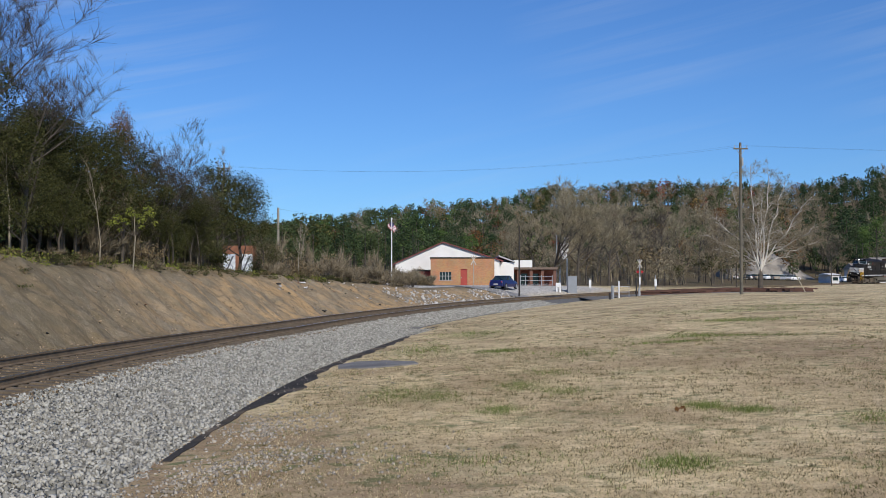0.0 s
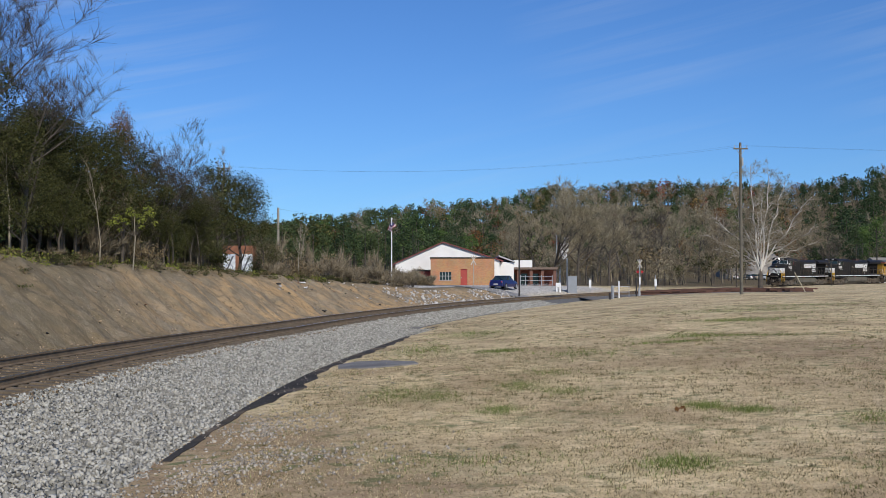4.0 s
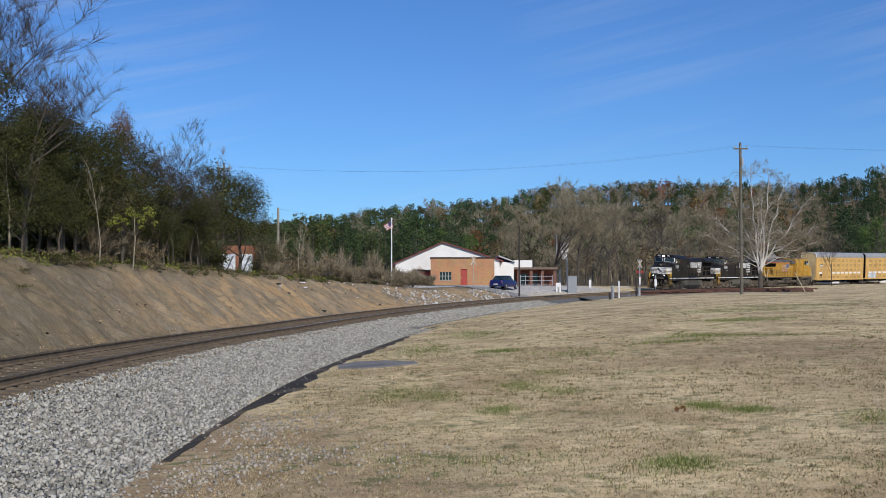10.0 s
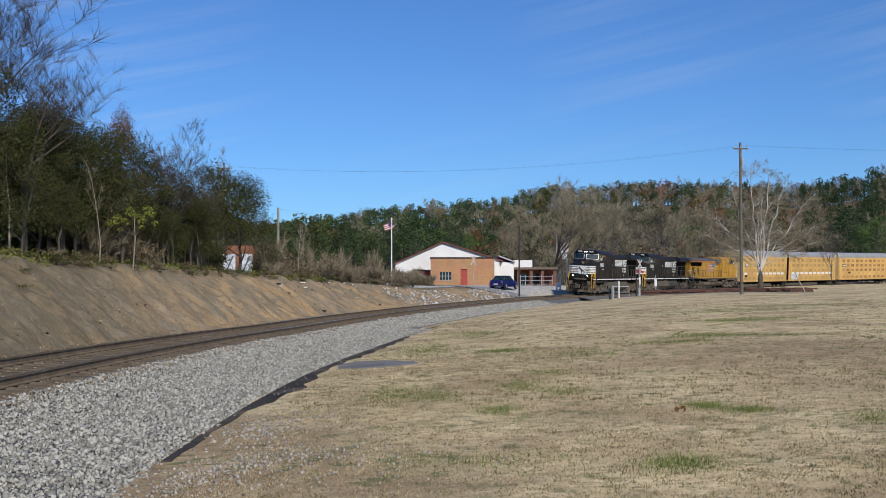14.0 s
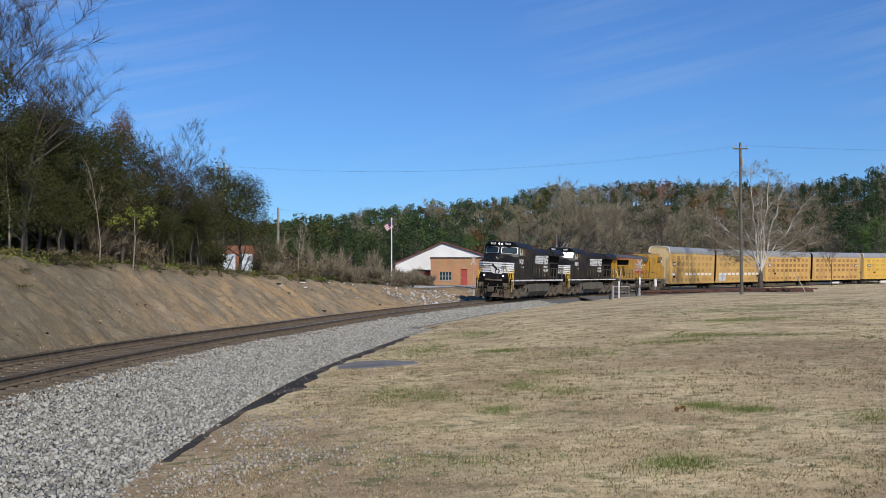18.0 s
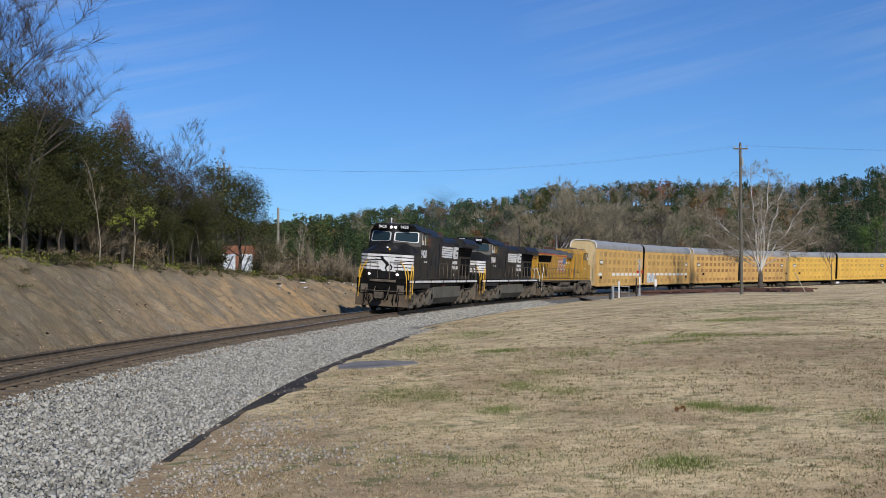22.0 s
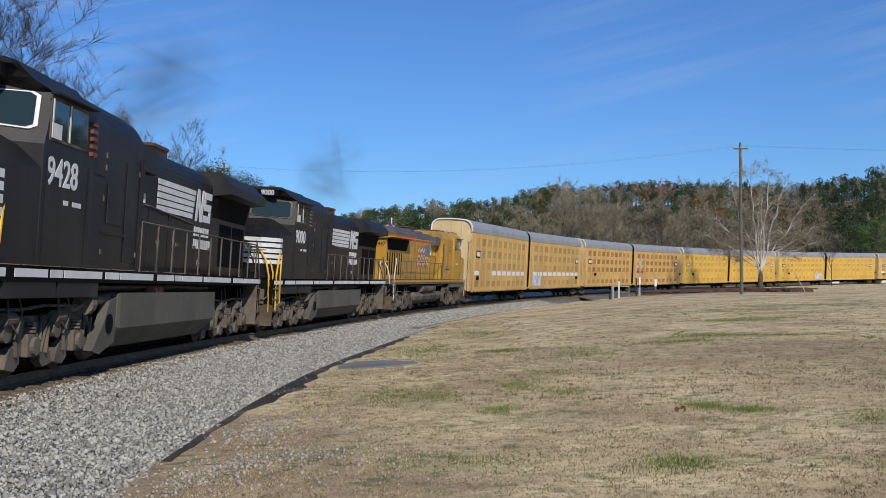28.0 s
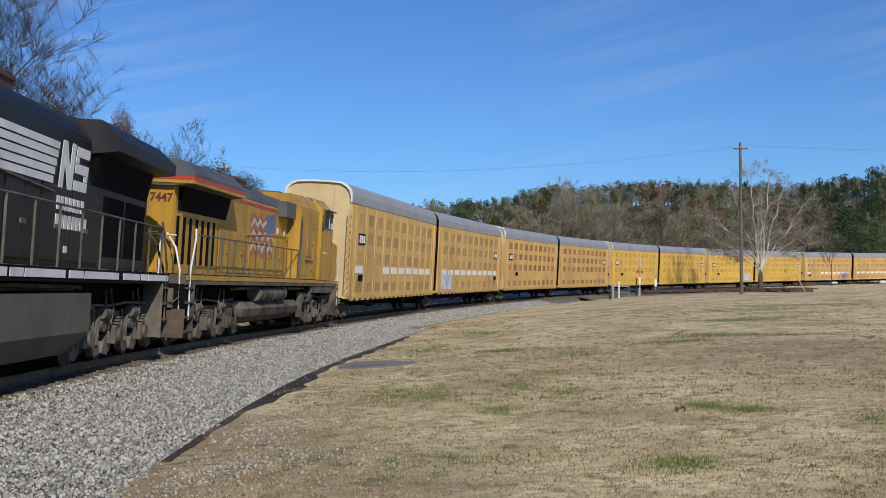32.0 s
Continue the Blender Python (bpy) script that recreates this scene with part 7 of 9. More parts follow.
def brick_building():
    y = 137.0
    x0, x1 = UX(762, y), UX(875, y)
    z0, z1 = 1.5, 5.2
    T = tagged(empty("brick_building", pose(x0, y, 0)), "low orange brick building with a red door, flat roof", "building")
    w = x1 - x0
    dx0, dx1 = UX(815, y) - x0, UX(827, y) - x0
    wx0, wx1 = UX(778, y) - x0, UX(799, y) - x0
    bm = bmesh.new()
    for a, b, c, d in ((0, wx0, z0, z1), (wx0, wx1, z0, 2.62), (wx0, wx1, 3.56, z1), (wx1, dx0, z0, z1), (dx0, dx1, 3.92, z1), (dx1, w, z0, z1)):
        box(bm, a, b, 0, 0.3, c, d)
    part("front_wall", bm, M_BRICK, T)
    for a, b, c, d in ((0, 0.3, 0.3, 7.0), (w - 0.3, w, 0.3, 7.0), (0.3, w - 0.3, 6.7, 7.0)):
        bm = bmesh.new()
        box(bm, a, b, c, d, z0, z1)
        part("wall", bm, M_BRICK, T)
    bm = bmesh.new()
    box(bm, -0.08, w + 0.08, -0.08, 7.1, z1, z1 + 0.14)
    part("roof", bm, M_POLEDARK, T, "dark roof edge")
    bm = bmesh.new()
    box(bm, dx0, dx1, 0.10, 0.16, z0 + 0.2, 3.92)
    d = part("door", bm, M_DOORRED, T, "dull red door")
    bm = bmesh.new()
    box(bm, dx0 + 0.08, dx0 + 0.14, 0.05, 0.10, 2.8, 2.95)
    part("handle", bm, M_GALV, d)
    bm = bmesh.new()
    box(bm, wx0, wx1, 0.18, 0.2, 2.62, 3.56)
    win = part("window", bm, M_GLASS, T)
    for k in range(5):
        bm = bmesh.new()
        xx = wx0 + (wx1 - wx0) * k / 4
        box(bm, xx - 0.03, xx + 0.03, 0.12, 0.18, 2.62, 3.56)
        part("mullion", bm, M_CONC, win)
    bm = bmesh.new()
    box(bm, wx0, wx1, 0.12, 0.185, 3.05, 3.11)
    part("crossbar", bm, M_CONC, win)
    bm = bmesh.new()
    box(bm, wx0 - 0.1, wx1 + 0.1, -0.08, 0.1, 2.54, 2.62)
    part("window_sill", bm, M_CONC, win)


def white_hall():
    y = 146.0
    T = tagged(empty("gabled_hall", pose(0, y, 0)), "white gabled hall with maroon roof trim", "building")
    xl, xr, xa = UX(700, y), UX(884, y), UX(784, y)
    zl, zr, za = 4.75, 5.15, 7.45
    depth = 18
    bm = bmesh.new()
    prism(bm, [(xl, 1.2), (xr, 1.2), (xr, zr), (xa, za), (xl, zl)], "y", 0, 0.25)
    part("gable_wall", bm, M_WALLWHITE, T)
    for a in (xl, xr - 0.25):
        bm = bmesh.new()
        box(bm, a, a + 0.25, 0.25, depth, 1.2, min(zl, zr))
        part("side_wall", bm, M_WALLWHITE, T)
    bm = bmesh.new()
    prism(bm, [(xl, 1.2), (xr, 1.2), (xr, zr), (xa, za), (xl, zl)], "y", depth, depth + 0.25)
    part("back_wall", bm, M_WALLWHITE, T)
    for (a, za_), (b, zb_) in (((xl - 0.4, zl - 0.17), (xa, za)), ((xa, za), (xr + 0.5, zr - 0.13))):
        bm = bmesh.new()
        prism(bm, [(a, za_ + 0.01), (b, zb_ + 0.01), (b, zb_ + 0.13), (a, za_ + 0.13)], "y", -0.35, depth + 0.4)
        part("roof", bm, M_MAROON, T, "maroon metal roof")
    # lower maroon doorway on the left, white wing on the right
    bm = bmesh.new()
    box(bm, UX(741, y), UX(763, y), -1.6, 0, 1.2, 3.75)
    part("porch", bm, M_DOORRED, T, "dark red porch")
    bm = bmesh.new()
    box(bm, UX(738, y), UX(764, y), -1.8, 0, 3.75, 3.95)
    part("porch_roof", bm, M_POLEDARK, T)
    bm = bmesh.new()
    box(bm, xr, UX(911, y), 2.0, 12, 1.2, 5.0)
    part("wing", bm, M_WALLWHITE, T)
    bm = bmesh.new()
    prism(bm, [(xr, 5.7), (UX(913, y), 4.95), (UX(913, y), 5.12), (xr, 5.9)], "y", 1.6, 12.3)
    part("wing_roof", bm, M_BUFF, T)
    # ivy climbing the corner
    rng = np.random.default_rng(9)
    blobs = [(xl + 1.2 + 0.6 * k, -0.1, 1.8 + 0.62 * k * (1 if k < 4 else 0.5), 0.7, 1.0) for k in range(6)]
    pts = crown_points(rng, 900, blobs)
    pts[:, 1] = -0.06 - 0.2 * rng.random(len(pts))
    v, f = quads_at(rng, pts, 0.12)
    o = new("ivy", mesh_from("ivy", v.tolist(), f.tolist(), [M_DRYLEAF], smooth=False))
    o.parent = T


def porch_building():
    y = 150.0
    T = tagged(empty("porch_building", pose(0, y, 0)), "low brick building with pale roof and open porch", "building")
    xa, xb = UX(893, y), UX(985, y)
    bm = bmesh.new()
    box(bm, xa, xb, 2.5, 8, 1.2, 4.1)
    part("wall", bm, material("red_brick", (0.22, 0.075, 0.05), 0.9, 0, 1, 0.25, 20, 0.1), T)
    bm = bmesh.new()
    box(bm, xa - 0.3, xb + 0.2, -0.3, 8.3, 4.1, 4.38)
    part("roof", bm, material("brown_fascia", (0.17, 0.12, 0.09), 0.8), T)
    bm = bmesh.new()
    box(bm, UX(912, y), UX(945, y), 3.0, 8, 4.4, 5.4)
    part("upper_wall", bm, M_WALLWHITE, T)
    for px in (896, 918, 940, 960, 982):
        bm = bmesh.new()
        box(bm, UX(px, y) - 0.2, UX(px, y) + 0.2, 0, 0.4, 1.2, 4.1)
        part("pillar", bm, material("pillar_brick", (0.17, 0.085, 0.06), 0.9), T)
    for px0, px1 in ((902, 914), (924, 936), (945, 956)):
        bm = bmesh.new()
        box(bm, UX(px0, y), UX(px1, y), 2.44, 2.5, 1.4, 3.6)
        part("opening", bm, M_GLASS, T)
    # metal yard fence with a gate
    F = tagged(empty("yard_fence"), "galvanised pipe fence and gate by the yard", "fence")
    yy = 140.0
    zg = GZ(UX(950, yy), yy)
    posts = [UX(p, yy) for p in (921, 930, 958, 978)]
    for x in posts:
        bm = bmesh.new()
        tube(bm, [(x, yy, zg - 0.1), (x, yy, zg + 1.35)], 0.05, 8)
        part("post", bm, M_GALV, F)
    for z in (0.25, 0.7, 1.2):
        bm = bmesh.new()
        tube(bm, [(posts[0], yy, zg + z), (posts[-1], yy, zg + z)], 0.028, 6)
        part("rail", bm, M_GALV, F)
    # pale tank tower among the trees
    yt = 185.0
    xt = UX(997, yt)
    S = tagged(empty("water_tank"), "pale tank on a brick tower behind bare trees", "tank")
    bm = bmesh.new()
    tube(bm, [(xt, yt, 6.4), (xt, yt, 8.9)], 0.62, 14)
    tube(bm, [(xt + 0.5, yt, 7.6), (xt + 0.5, yt, 9.9)], 0.34, 12)
    part("vessel", bm, M_RIM, S)
    bm = bmesh.new()
    for dx, dy in ((-0.6, -0.6), (0.6, -0.6), (-0.6, 0.6), (0.6, 0.6)):
        tube(bm, [(xt + dx, yt + dy, GZ(xt, yt)), (xt + dx, yt + dy, 6.5)], 0.08, 6)
    part("leg_frame", bm, M_GALV, S)
    bm = bmesh.new()
    tube(bm, [(xt - 1.1, yt, GZ(xt, yt)), (xt - 1.1, yt, 10.3)], 0.12, 8)
    part("vent_pipe", bm, M_GALV, S)


brick_building()
white_hall()
porch_building()


def sedan(paint, label, m, group=""):
    """A small saloon car, front towards +x, about 4.5 m long."""
    T = tagged(empty("car", m), label, "car", group=group)
    bm = bmesh.new()

    def ring(x, w, zb, zt, wt):
        return [(x, -w, zb), (x, w, zb), (x, w, zb + 0.28), (x, wt, zt), (x, -wt, zt), (x, -w, zb + 0.28)]
    loft(bm, [ring(-2.22, 0.72, 0.36, 0.80, 0.60), ring(-2.1, 0.82, 0.28, 0.95, 0.70), ring(-1.4, 0.87, 0.24, 0.99, 0.76), ring(0.9, 0.87, 0.24, 0.93, 0.78), ring(1.8, 0.84, 0.26, 0.80, 0.70), ring(2.2, 0.68, 0.34, 0.62, 0.56)])
    body = part("body", bm, paint, T)
    bm = bmesh.new()
    ring2 = lambda x, w, zb, zt: [(x, -w, zb), (x, w, zb), (x, w * 0.86, zt), (x, -w * 0.86, zt)]
    loft(bm, [ring2(-1.75, 0.72, 0.92, 0.98), ring2(-0.95, 0.74, 0.93, 1.40), ring2(-0.2, 0.74, 0.92, 1.45), ring2(0.35, 0.72, 0.90, 1.38), ring2(1.15, 0.70, 0.88, 0.94)])
    part("cabin_glass", bm, M_GLASS, T)
    bm = bmesh.new()
    box(bm, -1.0, 0.38, -0.63, 0.63, 1.40, 1.46, 0.03)
    for s in (-1, 1):
        for xa in (-0.95, -0.25, 0.4):
            prism(bm, [(xa - 0.04, 0.95), (xa + 0.05, 0.95), (xa + 0.03, 1.42), (xa - 0.03, 1.42)], "y", 0.63 * s, 0.70 * s)
    part("roof", bm, paint, T)
    for x in (-1.35, 1.35):
        for s in (-1, 1):
            bm = bmesh.new()
            disc(bm, (x, 0.78 * s, 0.31), (0, 1, 0), 0.31, 0.2, 16)
            w = part("wheel", bm, M_TYRE, T)
            bm = bmesh.new()
            disc(bm, (x, 0.885 * s, 0.31), (0, 1, 0), 0.19, 0.02, 12)
            part("rim", bm, M_GALV, w)
    for s in (-1, 1):
        bm = bmesh.new()
        box(bm, -2.21, -2.12, min(0.45 * s, 0.74 * s), max(0.45 * s, 0.74 * s), 0.66, 0.82, 0.02)
        part("tail_light", bm, M_REDLAMP, T)
        bm = bmesh.new()
        box(bm, 2.02, 2.14, min(0.4 * s, 0.66 * s), max(0.4 * s, 0.66 * s), 0.52, 0.66, 0.02)
        part("headlight", bm, M_RIM, T)
    bm = bmesh.new()
    box(bm, -2.235, -2.215, -0.25, 0.25, 0.46, 0.58)
    part("plate", bm, M_WHITE, T)
    return T


def roadside():
    y = 126.0
    x = UX(892, y)
    sedan(M_CARBLUE, "dark blue saloon car parked on gravel", pose(x, y, GZ(x, y), 0, 0, 63))
    # crossbuck signs on both sides of the line
    for px, y, h, lab in ((1132, 121.0, 3.9, "railway crossbuck sign on a pale post with red lamps"), (838, 124.0, 3.35, "railway crossbuck sign on a brown post beside the gravel")):
        x = UX(px, y)
        zg = GZ(x, y)
        T = tagged(empty("crossbuck_sign", pose(x, y, zg)), lab, "sign", group="crossbuck signs")
        bm = bmesh.new()
        tube(bm, [(0, 0, -0.2), (0, 0, h)], 0.065, 8)
        part("post", bm, M_GALV if px > 1000 else material("tan_post", (0.40, 0.33, 0.25), 0.8), T)
        for a in (-1, 1):
            bm = bmesh.new()
            bmesh.ops.create_cube(bm, size=1.0, matrix=Matrix.Translation((0, -0.09 - 0.02 * a, h - 0.5)) @ pose(0, 0, 0, 0, 29 * a, 0) @ Matrix.Diagonal((0.10, 0.015, 1.0 if px > 1000 else 1.15, 1)))
            part("board", bm, material("weathered_board", (0.50, 0.46, 0.40), 0.8, 0, 3, 0.2, 12, 0.05), T)
        if px > 1000:
            for s in (-1, 1):
                bm = bmesh.new()
                disc(bm, (0.24 * s, -0.12, h - 1.35), (0, 1, 0), 0.13, 0.08, 14)
                part("lamp", bm, M_REDLAMP, T)
            bm = bmesh.new()
            box(bm, -0.07, 0.07, -0.09, -0.07, h - 2.7, h - 1.9)
            part("plate", bm, M_WHITE, T)
    # posts, cabinets and pipe rails by the crossing
    def post(px, y, h, r, mat, lab, plate=None, name="post"):
        x = UX(px, y)
        T = tagged(empty(name, pose(x, y, GZ(x, y))), lab, "post", group="posts by the crossing")
        bm = bmesh.new()
        tube(bm, [(0, 0, -0.2), (0, 0, h)], r, 8)
        part("shaft", bm, mat, T)
        if plate:
            bm = bmesh.new()
            box(bm, -plate[0] / 2, plate[0] / 2, -r - 0.05, -r - 0.01, plate[1], plate[2])
            part("plate", bm, M_WHITE, T)
    post(1084, 108, 1.25, 0.14, M_GALV, "stout galvanised steel post by the crossing")
    post(1095, 110, 1.65, 0.08, M_WHITE, "slim white marker post by the crossing")
    post(1126, 118, 1.9, 0.08, M_POLEDARK, "dark creosoted timber post by the crossing")
    post(1131, 119, 0.85, 0.13, M_BUFF, "short pale bollard beside the crossbuck")
    post(1160, 131, 2.2, 0.05, M_GALV, "thin steel post with a white plate", (0.28, 0.9, 1.7))
    post(1044, 146, 1.75, 0.05, M_GALV, "thin steel post with a white plate", (0.30, 0.5, 1.5))
    post(1079, 103, 0.6, 0.10, M_POLEDARK, "short black post beside the rails")
    x, y = UX(1104, 112), 112.0
    T = tagged(empty("pipe_rail", pose(x, y, GZ(x, y))), "galvanised pipe guard rail by the crossing", "railing")
    for a, b in (((-1.2, 0, 0), (-1.2, 0, 1.1)), ((0.5, 0, 0), (0.5, 0, 1.1)), ((-1.2, 0, 1.1), (0.5, 0, 1.1)), ((-1.2, 0, 0.55), (0.5, 0, 0.55))):
        bm = bmesh.new()
        tube(bm, [a, b], 0.035, 6)
        part("pipe", bm, M_GALV, T)
    x, y = UX(1012, 138), 138.0
    T = tagged(empty("signal_cabinet", pose(x, y, GZ(x, y))), "grey steel signal cabinet on a plinth", "cabinet")
    bm = bmesh.new()
    box(bm, -0.55, 0.55, -0.45, 0.45, 0.08, 2.0, 0.02)
    c = part("body", bm, M_GREYBOX, T)
    bm = bmesh.new()
    box(bm, -0.5, 0.5, -0.475, -0.455, 0.2, 1.9, 0.005)
    d = part("door", bm, M_GREYBOX, T)
    bm = bmesh.new()
    box(bm, 0.3, 0.34, -0.52, -0.475, 0.95, 1.1)
    part("handle", bm, M_GALV, d)
    bm = bmesh.new()
    prism(bm, [(-0.6, 2.0), (0.6, 2.0), (0.58, 2.07), (0, 2.13), (-0.58, 2.07)], "y", -0.5, 0.5)
    part("lid", bm, M_GREYBOX, T)
    bm = bmesh.new()
    box(bm, -0.65, 0.65, -0.55, 0.55, -0.2, 0.08)
    part("plinth", bm, M_CONC, T)
    x, y = UX(988, 136), 136.0
    T = tagged(empty("meter_box", pose(x, y, GZ(x, y))), "white meter box on two short legs", "box")
    bm = bmesh.new()
    box(bm, -0.3, 0.3, -0.2, 0.2, 0.55, 1.05, 0.02)
    part("body", bm, M_WHITE, T)
    for s in (-0.2, 0.2):
        bm = bmesh.new()
        box(bm, s - 0.09, s + 0.09, -0.12, 0.12, -0.1, 0.55)
        part("leg", bm, M_WHITE, T)

    # utility poles and their wires
    def pole(px, y, top, r, mat, lab, arm):
        x = UX(px, y)
        zg = GZ(x, y)
        T = tagged(empty("utility_pole", pose(x, y, zg)), lab, "utility pole", group="utility poles")
        bm = bmesh.new()
        tube(bm, [(0, 0, -0.3), (0, 0, (top - zg) * 0.5), (0, 0, top - zg)], r, 10, r * 0.68)
        part("shaft", bm, mat, T)
        if arm:
            h = top - zg - 0.55
            bm = bmesh.new()
            box(bm, -0.62, 0.62, -0.16, -0.05, h - 0.06, h + 0.06)
            part("crossarm", bm, mat, T)
            for dx in (-0.55, 0.0, 0.55):
                bm = bmesh.new()
                tube(bm, [(dx, -0.1, h + 0.05), (dx, -0.1, h + 0.28)], 0.05, 8, 0.03)
                part("insulator", bm, M_CONC, T)
            for s in (-1, 1):
                bm = bmesh.new()
                tube(bm, [(0.4 * s, -0.1, h - 0.05), (0, -0.1, h - 0.6)], 0.02, 5)
                part("brace", bm, M_GALV, T)
            bm = bmesh.new()
            tube(bm, [(0.14, -0.12, h - 1.5), (0.14, -0.12, h - 0.8)], 0.09, 8)
            part("fuse", bm, M_BUFF, T)
        return Vector((x, y, top))
    a = pole(1312, 100.0, 14.35, 0.155, M_POLE, "tall weathered wooden utility pole with a crossarm", True)
    b = pole(492, 104.0, 8.9, 0.15, M_POLEGREY, "weathered wooden utility pole among brush", False)
    c = pole(919, 120.0, 8.1, 0.10, M_POLEDARK, "thin dark pole beside the parked car", False)
    d = pole(395, 112.0, 13.9, 0.15, M_POLE, "wooden utility pole hidden in the wood", True)

    def wire(p, q, sag, lab="thin black overhead wire"):
        pts = []
        for k in range(25):
            t = k / 24
            v = p.lerp(q, t)
            v.z -= sag * 4 * t * (1 - t)
            pts.append(v)
        bm = bmesh.new()
        tube(bm, pts, 0.0036, 4)
        tagged(part("overhead_wire", bm, M_WIRE), lab, "wire", group="overhead wires")
    for dx in (-0.55, 0.55):
        wire(a + Vector((dx, -0.1, -0.27)), d + Vector((dx, -0.1, -0.3)), 1.3)
        wire(a + Vector((dx, -0.1, -0.27)), Vector((95 + dx, 92, 14.0)), 1.0)
    wire(b + Vector((0, 0, -0.1)), c + Vector((0, 0, -0.1)), 0.5)
    wire(b + Vector((0, 0, -0.5)), Vector((-60, 88, 10)), 0.3)
    wire(d + Vector((0, 0, -1.2)), b + Vector((0, 0, 0)), 0.3)
    # guy wire guard
    y = 118.0
    xa, xb = UX(1406, y), UX(1426, y)
    bm = bmesh.new()
    tube(bm, [(xb, y, GZ(xb, y) - 0.1), (xa, y, GZ(xb, y) + 2.05)], 0.05, 8)
    tagged(part("guy_guard", bm, material("guy_yellow", (0.45, 0.40, 0.28), 0.6)), "pale yellow plastic guard on a leaning guy wire", "guard")

    # flagpole
    y = 118.0
    x = UX(693, y)
    zg = GZ(x, y)
    T = tagged(empty("flagpole", pose(x, y, zg)), "white metal flagpole with a ball finial", "flagpole")
    bm = bmesh.new()
    tube(bm, [(0, 0, -0.2), (0, 0, 8.75 - zg)], 0.075, 10, 0.05)
    part("shaft", bm, M_WHITE, T)
    bm = bmesh.new()
    bmesh.ops.create_uvsphere(bm, u_segments=10, v_segments=6, radius=0.09, matrix=Matrix.Translation((0, 0, 8.8 - zg)))
    part("finial", bm, M_WHITE, T)
    return x, y, zg


FLAG_AT = roadside()


def build_flag():
    """A flag in six upright strips, each following the one before."""
    x, y, zg = FLAG_AT
    T = tagged(empty("flag", pose(x, y, 8.5)), "red and white striped flag with blue corner, flying", "flag")
    strips = []
    for k in range(6):
        bm = bmesh.new()
        for i in range(7):
            z1 = -0.098 * i
            fs = box(bm, 0, 0.165, -0.006, 0.006, z1 - 0.098, z1)
            for f in fs:
                f.material_index = 2 if (k < 3 and i < 4) else (0 if i % 2 == 0 else 1)
        strips.append(part("flag_strip", bm, [material("flag_red", (0.42, 0.10, 0.10), 0.8), material("flag_white", (0.8, 0.79, 0.78), 0.8), material("flag_blue", (0.07, 0.07, 0.17), 0.8)], T))
    return T, strips


FLAG, FLAG_STRIPS = build_flag()
# heading of the flag (degrees, 0 to the right) and its droop, by time
FLAG_T = [0, 0.75, 1.5, 2.0, 2.5, 3.0, 3.5, 4.25, 5.0, 32]
FLAG_HEAD = [35, 10, -10, 40, 100, 165, 120, 160, 185, 180]
FLAG_DROOP = [52, 40, 34, 40, 66, 45, 70, 40, 24, 24]


def flag_rows(k):
    """Poses of strip k on the flag: a travelling wave that turns with the wind."""
    rows = []
    for i in range(129):
        t = i * 0.25
        head, sag = float(np.interp(t, FLAG_T, FLAG_HEAD)), float(np.interp(t, FLAG_T, FLAG_DROOP))
        px = py = pz = 0.0
        for j in range(k + 1):
            a = radians(head + 24 * math.sin(t * 5.2 - j * 1.05))
            droop = radians(sag + 8 * math.sin(t * 2.3 - j * 0.5))
            if j == k:
                rows.append((t, Matrix.Translation((px, py, pz)) @ pose(0, 0, 0, 0, 0, math.degrees(a)) @ pose(0, 0, 0, 0, math.degrees(droop), 0)))
            px += 0.16 * math.cos(droop) * math.cos(a)
            py += 0.16 * math.cos(droop) * math.sin(a)
            pz -= 0.16 * math.sin(droop)
    return rows


def gravel_slope():
    """A pale heap of quarried stone at the foot of the hill."""
    y0 = 318.0
    u, v = np.meshgrid(np.linspace(0, 1, 64), np.linspace(0, 1, 24))
    u, v = u.ravel(), v.ravel()
    x = UX(1296, y0) + (UX(1452, y0) - UX(1296, y0)) * u
    y = y0 + 26 * v
    rise = np.clip(np.sin(np.pi * v), 0, 1) ** 0.6 * np.clip(np.sin(np.pi * u), 0, 1) ** 0.35 * np.interp(u, [0, 0.35, 0.6, 0.8, 1], [5.0, 6.8, 7.2, 5.5, 2.0])
    z = ground_z(x, y, False) - 0.4 + rise * (1 + 0.35 * lumps(u * 9, v * 4, 71, 4)) + 0.5 * lumps(u * 24, v * 9, 72, 3)
    mat = material("quarried_stone", (0.33, 0.30, 0.255), 0.95, 0, 0.5, 0.3, 3.0, 0.6, stain=(0.19, 0.165, 0.13), stain_amt=0.7, distance=0.3)
    me = mesh_from("gravel_heap", np.stack([x, y, z], 1).tolist(), grid_faces(64, 24), [mat])
    tagged(new("gravel_heap", me), "pale heap of quarried stone at the hill's foot", "gravel heap", kind="stuff")


